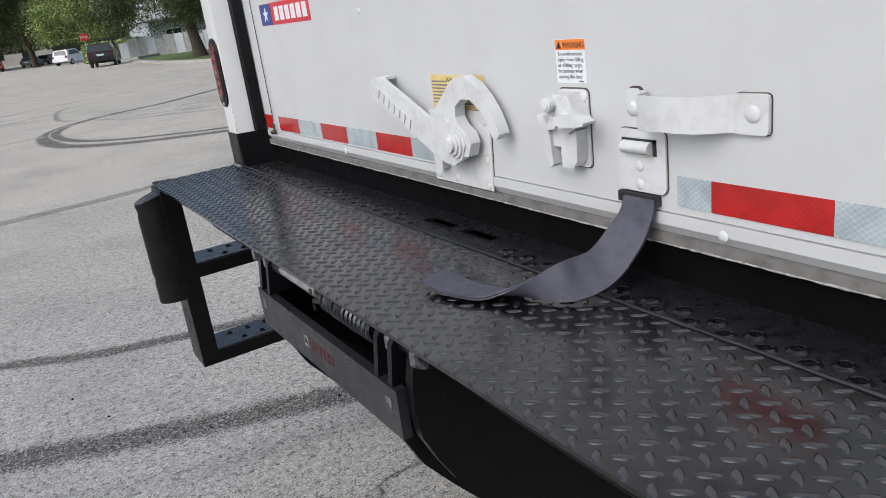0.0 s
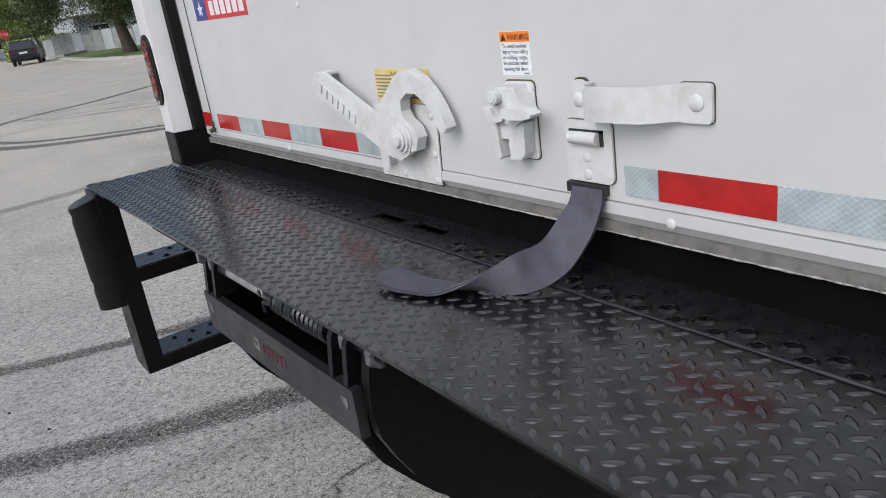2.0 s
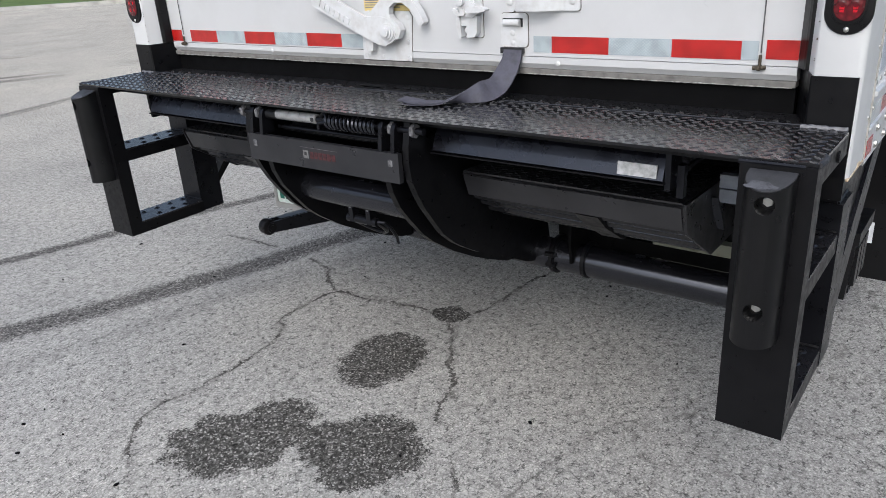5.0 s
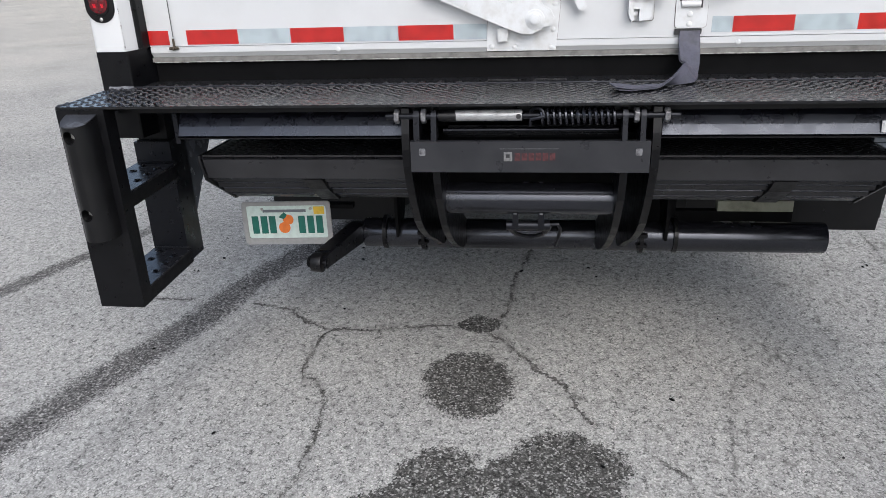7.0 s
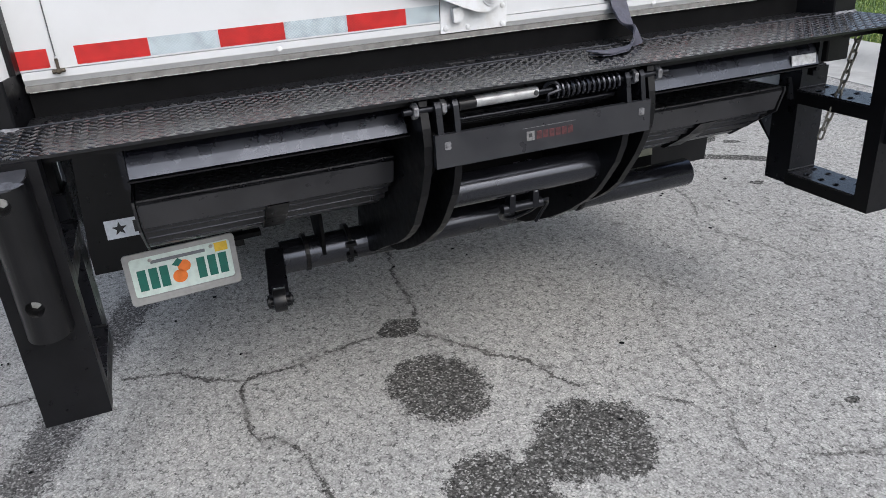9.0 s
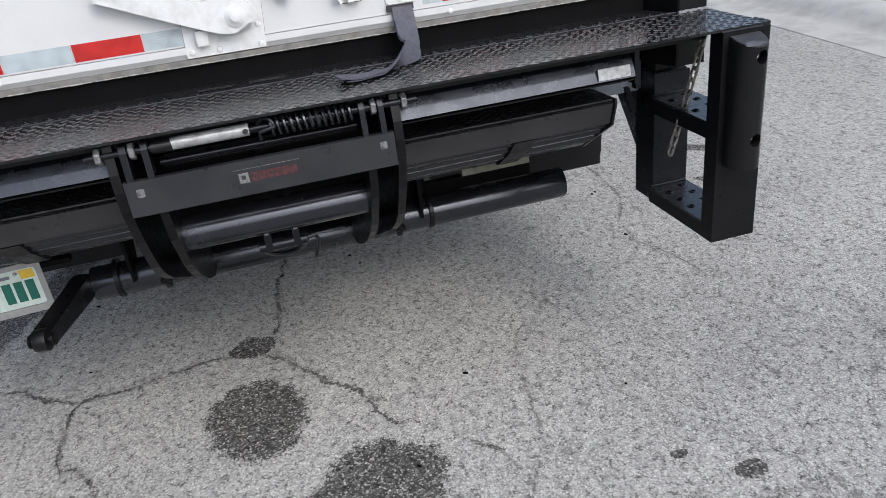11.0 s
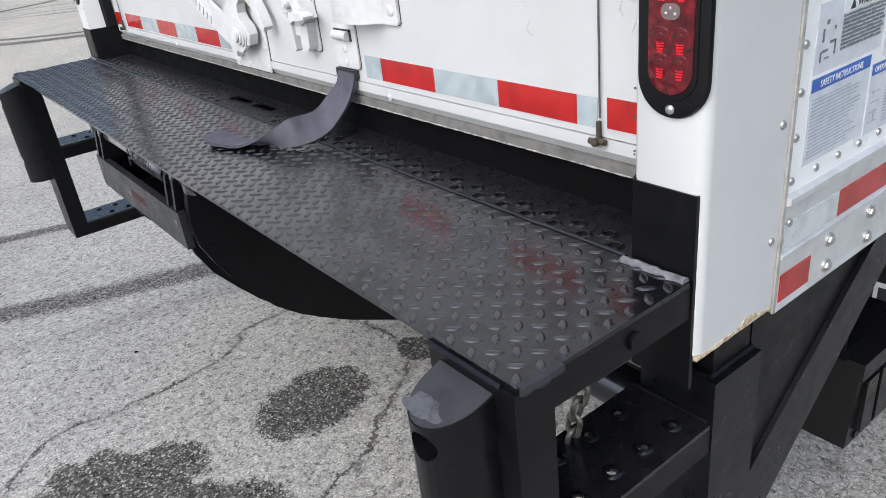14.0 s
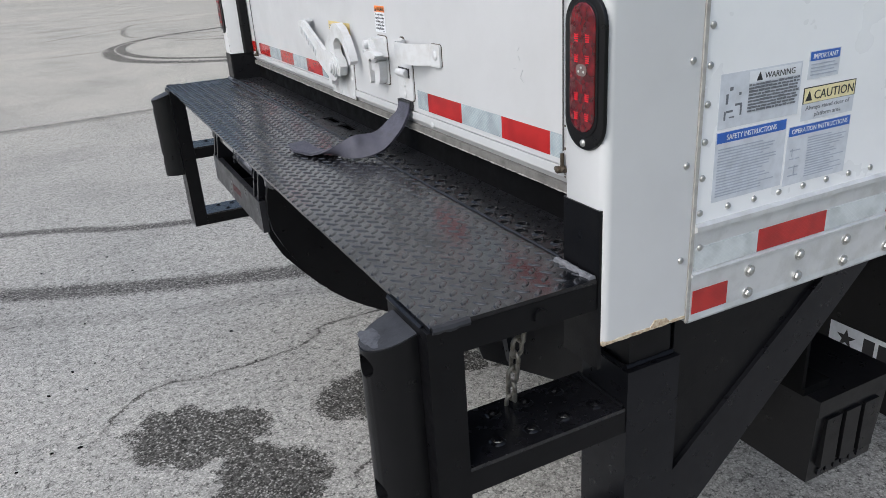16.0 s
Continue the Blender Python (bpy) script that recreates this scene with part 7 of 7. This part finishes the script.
# ---- across the lot: trees, cars, house, sign ----
def tree(x, y, trunk_h, height, spread, leaf, label, seed, count=2600, size=0.30, girth=1.0):
    random.seed(seed)
    t = thing("tree", label, "tree", "trees across the lot")
    bm = bmesh.new()
    lean = random.uniform(-0.4, 0.4)
    top = Vector((x + lean, y, trunk_h))
    bm_sweep(bm, [(x, y, -0.1), (x + lean * 0.3, y, trunk_h * 0.4), (x + lean, y, trunk_h)], [0.42 * girth, 0.30 * girth, 0.24 * girth], 10)
    tips = []
    for k in range(9):
        a = 2 * math.pi * k / 9 + random.uniform(-0.3, 0.3)
        r = spread * random.uniform(0.45, 0.85)
        tip = Vector((x + r * math.cos(a), y + r * math.sin(a), trunk_h + (height - trunk_h) * random.uniform(0.25, 0.8)))
        mid = top.lerp(tip, 0.5) + Vector((0, 0, 0.5))
        bm_sweep(bm, [top, mid, tip], [0.20 * girth, 0.12 * girth, 0.04 * girth], 7)
        tips += [tip, mid]
    part("trunk", bm, bark, t, "brown branching trunk", True)
    clumps = []
    for p in tips:
        for _ in range(3):
            clumps.append((p + Vector((random.gauss(0, spread * 0.22), random.gauss(0, spread * 0.22), random.gauss(0, (height - trunk_h) * 0.14))), spread * random.uniform(0.16, 0.34)))
    verts, faces = [], []
    for _ in range(count):
        c, r = random.choice(clumps)
        d = Vector((random.gauss(0, 1), random.gauss(0, 1), random.gauss(0, 0.8))).normalized()
        p = c + d * r * random.uniform(0.55, 1.05)
        if p.z < trunk_h * 0.75:
            continue
        u = Vector((random.gauss(0, 1), random.gauss(0, 1), random.gauss(0, 1))).normalized()
        w = u.orthogonal().normalized()
        s = size * random.uniform(0.6, 1.4)
        n = len(verts)
        verts += [tuple(p + u * s), tuple(p + w * s * 0.6), tuple(p - u * s), tuple(p - w * s * 0.6)]
        faces.append((n, n + 1, n + 2, n + 3))
    me = bpy.data.meshes.new("crown")
    me.from_pydata(verts, [], faces)
    me.materials.append(leaf)
    crown = new("crown", me)
    crown.parent = t
    return t


tree(11.7, 47.0, 2.2, 9.5, 6.8, leaf_dark, "broad dark green oak on the lawn", 1, 80000, 0.065, 1.2)
tree(16.0, 53.0, 2.8, 11.0, 6.5, leaf_dark, "dark green oak beside another oak", 2, 60000, 0.08)
tree(10.4, 69.0, 2.6, 8.5, 3.4, leaf_green, "slim bright green street tree", 3, 26000, 0.085, 0.45)
tree(7.3, 116.0, 2.6, 17.0, 10.5, leaf_dark, "large dense dark green tree", 4, 70000, 0.13, 1.3)
tree(14.0, 104.0, 3.0, 15.0, 7.5, leaf_green, "tall mid-green tree behind parked cars", 5, 50000, 0.13)
tree(-1.0, 128.0, 3.0, 14.0, 9.0, leaf_dark, "distant dark green tree by the road", 6, 40000, 0.17)
tree(4.0, 140.0, 3.0, 15.0, 10.0, leaf_green, "distant mid-green tree by the road", 7, 40000, 0.17)
tree(22.0, 58.0, 3.0, 12.0, 7.0, leaf_dark, "dark oak behind the lawn", 8, 20000, 0.15)
tree(-12.0, 150.0, 3.0, 15.0, 9.0, leaf_dark, "distant tree by the road", 9, 24000, 0.22)
tree(18.0, 150.0, 3.0, 18.0, 11.0, leaf_green, "distant mid-green tree behind the house", 10, 40000, 0.2)
bm = bmesh.new()
random.seed(31)
verts, faces = [], []
for _ in range(9000):
    p = Vector((random.uniform(9.5, 15), random.uniform(77, 84), random.random() ** 1.3 * 1.9))
    u = Vector((random.gauss(0, 1), random.gauss(0, 1), random.gauss(0, 1))).normalized()
    w = u.orthogonal().normalized()
    s = 0.16
    n = len(verts)
    verts += [tuple(p + u * s), tuple(p + w * s * 0.6), tuple(p - u * s), tuple(p - w * s * 0.6)]
    faces.append((n, n + 1, n + 2, n + 3))
me = bpy.data.meshes.new("hedge")
me.from_pydata(verts, [], faces)
me.materials.append(leaf_green)
tagged(new("hedge", me), "low green hedge by the road", "hedge", kind="stuff")


def car(name, x, y, heading, paint, label, suv=True):
    """A parked car, tail towards -y before turning: body, glass, lamps, wheels."""
    c = thing(name, label, "car", "cars across the lot")
    h = 1.0 if suv else 0.84
    L, W = (4.6, 0.92) if suv else (4.5, 0.88)
    prof = [(0.0, 0.45), (-0.02, 0.80), (0.05, 1.05 * h), (0.22, 1.10 * h), (0.42 if suv else 0.9, 1.66 * h), (1.2, 1.72 * h), (2.3, 1.70 * h), (3.1, 1.12 * h), (4.3, 0.98 * h), (L, 0.78), (L, 0.42), (3.9, 0.30), (0.6, 0.30)]
    m = pose(x, y, 0, 0, 0, heading)
    bm = bmesh.new()
    vs = bm_prism(bm, [(a, b) for a, b in prof], "x", -W, W)
    for v in bm.verts:
        if v.co.z > 1.2 * h:
            v.co.x *= 0.84
    bm_bevel(bm, 0.05, 3, 25)
    bmesh.ops.transform(bm, matrix=m, verts=bm.verts)
    body = part("body", bm, paint, c, "", True)

    rb = 0.24 if suv else 0.3
    rt = 0.40 if suv else 0.84
    bm = bmesh.new()
    bm_prism(bm, [(rb - 0.03, 1.14 * h), (rt - 0.03, 1.60 * h), (rt + 0.02, 1.60 * h), (rb + 0.02, 1.14 * h)], "x", -W * 0.74, W * 0.74)
    bmesh.ops.transform(bm, matrix=m, verts=bm.verts)
    part("rear_window", bm, dark_glass, c)
    for s in (-1, 1):
        bm = bmesh.new()
        q = [(s * (W * 0.985), 0.55, 1.13 * h), (s * (W * 0.86), 0.75 if suv else 1.1, 1.58 * h), (s * (W * 0.86), 2.2, 1.60 * h), (s * (W * 0.985), 2.9, 1.15 * h)]
        a = [bm.verts.new(p) for p in q]
        b = [bm.verts.new((p[0] + s * 0.02, p[1], p[2])) for p in q]
        bm.faces.new(a)
        bm.faces.new(b[::-1])
        for k in range(4):
            bm.faces.new((a[k], b[k], b[(k + 1) % 4], a[(k + 1) % 4]))
        bmesh.ops.transform(bm, matrix=m, verts=bm.verts)
        part("side_window", bm, dark_glass, c)
        bm = bmesh.new()
        bm_box(bm, min(s * W * 0.72, s * W * 0.99), max(s * W * 0.72, s * W * 0.99), -0.04, 0.06, 0.82 * h, 1.04 * h)
        bm_bevel(bm, 0.02, 1)
        bmesh.ops.transform(bm, matrix=m, verts=bm.verts)
        part("tail_lamp", bm, lens_red, c)
        for wy in (0.85, 3.75):
            bm = bmesh.new()
            bm_cyl(bm, (s * W * 0.80, wy, 0.34), (s * W * 1.02, wy, 0.34), 0.34, 20)
            bm_bevel(bm, 0.03, 2)
            bmesh.ops.transform(bm, matrix=m, verts=bm.verts)
            wheel = part("wheel", bm, tyre_black, c, "", True)
            bm = bmesh.new()
            bm_cyl(bm, (s * W * 1.0, wy, 0.34), (s * W * 1.03, wy, 0.34), 0.21, 14)
            bmesh.ops.transform(bm, matrix=m, verts=bm.verts)
            part("rim", bm, alloy, wheel)
    bm = bmesh.new()
    bm_box(bm, -0.26, 0.26, -0.045, -0.03, 0.82 * h, 0.95 * h)
    bmesh.ops.transform(bm, matrix=m, verts=bm.verts)
    part("number_plate", bm, plate_white, c, "plain pale plate")
    return c


car_black = painted("black_car_paint", (0.014, 0.015, 0.018), (0.010, 0.010, 0.012), (0.15, 0.25), 2.0, 60.0, 0.02)
car_white = painted("white_car_paint", (0.72, 0.73, 0.74), (0.65, 0.66, 0.67), (0.15, 0.25), 2.0, 60.0, 0.02)
car_red = painted("red_car_paint", (0.45, 0.07, 0.04), (0.36, 0.05, 0.03), (0.2, 0.3), 2.0, 60.0, 0.02)
car_grey = painted("grey_car_paint", (0.12, 0.125, 0.14), (0.09, 0.09, 0.10), (0.2, 0.3), 2.0, 60.0, 0.02)
car("suv", 7.95, 61.0, -14, car_black, "black SUV parked at the kerb")
car("car", 8.3, 94.0, -36, car_white, "white hatchback parked on the road")
car("suv", 2.4, 118.0, -4, car_red, "red off-road car far down the road")
car("car", 6.6, 122.0, -24, car_grey, "dark grey car far down the road", False)
car("car", 9.0, 128.0, -30, car_black, "dark car far down the road", False)

house = thing("house", "pale blue-grey house behind a fence", "house")
box_part("wall", (14.5, 30.0, 74.0, 84.0, 0.0, 3.2), house_wall, house, "pale stucco wall")
bm = bmesh.new()
bm_prism(bm, [(73.0, 3.2), (85.0, 3.2), (79.0, 5.4)], "x", 14.0, 30.5)
part("roof", bm, house_roof, house, "low pale roof")
for x in (16.0, 20.0, 24.5):
    w = box_part("window", (x, x + 1.3, 73.93, 74.0, 1.0, 2.2), dark_glass, house)
    box_part("window_frame", (x - 0.08, x + 1.38, 73.90, 73.935, 2.2, 2.3), decal_white, w)
box_part("door", (22.5, 23.4, 73.93, 74.0, 0.1, 2.1), decal_white, house, "white door")
fence = thing("fence", "grey panel fence with posts along the lawn", "fence")
F0, F1 = Vector((11.2, 72.0, 0)), Vector((19.0, 60.0, 0))
for k in range(14):
    p = F0.lerp(F1, k / 13)
    bm = bmesh.new()
    bm_cyl(bm, (p.x, p.y, 0), (p.x, p.y, 1.95), 0.05, 8)
    part("fence_post", bm, alloy, fence, "", True)
FD = (F1 - F0).normalized()
for k in range(13):
    a, b = F0.lerp(F1, k / 13), F0.lerp(F1, (k + 1) / 13)
    bm = bmesh.new()
    strip_box(bm, a, FD, Vector((-FD.y, FD.x, 0)), 0.06, (b - a).length - 0.06, -0.02, 0.02, 0.12, 1.75 if k % 4 else 1.5)
    part("fence_panel", bm, wood_fence if k % 3 else house_wall, fence)
box_part("shed", (18.5, 24.0, 50.5, 54.0, 0.1, 2.6), house_wall, thing("shed", "pale blue-grey shed behind the oaks", "shed"), "pale boarded wall")

sign = thing("stop_sign", "red octagonal stop sign on a steel post", "road sign")
bm = bmesh.new()
bm_cyl(bm, (9.3, 78.0, 0), (9.3, 78.0, 2.9), 0.035, 8)
part("post", bm, alloy, sign, "", True)
bm = bmesh.new()
m = Matrix.Translation((9.3, 77.95, 2.5)) @ Matrix.Rotation(radians(90), 4, "X") @ Matrix.Rotation(radians(22.5), 4, "Z")
bmesh.ops.create_cone(bm, cap_ends=True, segments=8, radius1=0.38, radius2=0.38, depth=0.02, matrix=m)
part("face", bm, sign_red, sign, "red face")
lettering("STOP", 0.29, decal_white, sign, Matrix.Translation((9.3, 77.93, 2.41)) @ Matrix.Rotation(radians(90), 4, "X"), 1.0, "CENTER")

bm = bmesh.new()
strip_box(bm, Vector((10.3, 66.0, 0)), Vector((0.62, 0.78, 0)).normalized(), Vector((0.78, -0.62, 0)).normalized(), 0, 26, 0, 1.3, 0.05, 0.30)
lone("footpath", bm, concrete, "pale concrete footpath across the lawn", "footpath", kind="structure")

far_wall = painted("tan_far_wall", (0.46, 0.43, 0.38), (0.36, 0.34, 0.30), (0.8, 0.95), 0.4, 20.0, 0.3)
depot = thing("building", "long low tan building far beyond the road", "building")
box_part("wall", (-60.0, 16.0, 185.0, 200.0, 0.0, 5.2), far_wall, depot)
box_part("roof", (-60.4, 16.4, 184.6, 200.4, 5.2, 5.6), house_roof, depot, "pale flat roof edge")
for k in range(12):
    box_part("window", (-56.0 + 6.0 * k, -53.5 + 6.0 * k, 184.93, 185.0, 1.4, 3.0), dark_glass, depot)
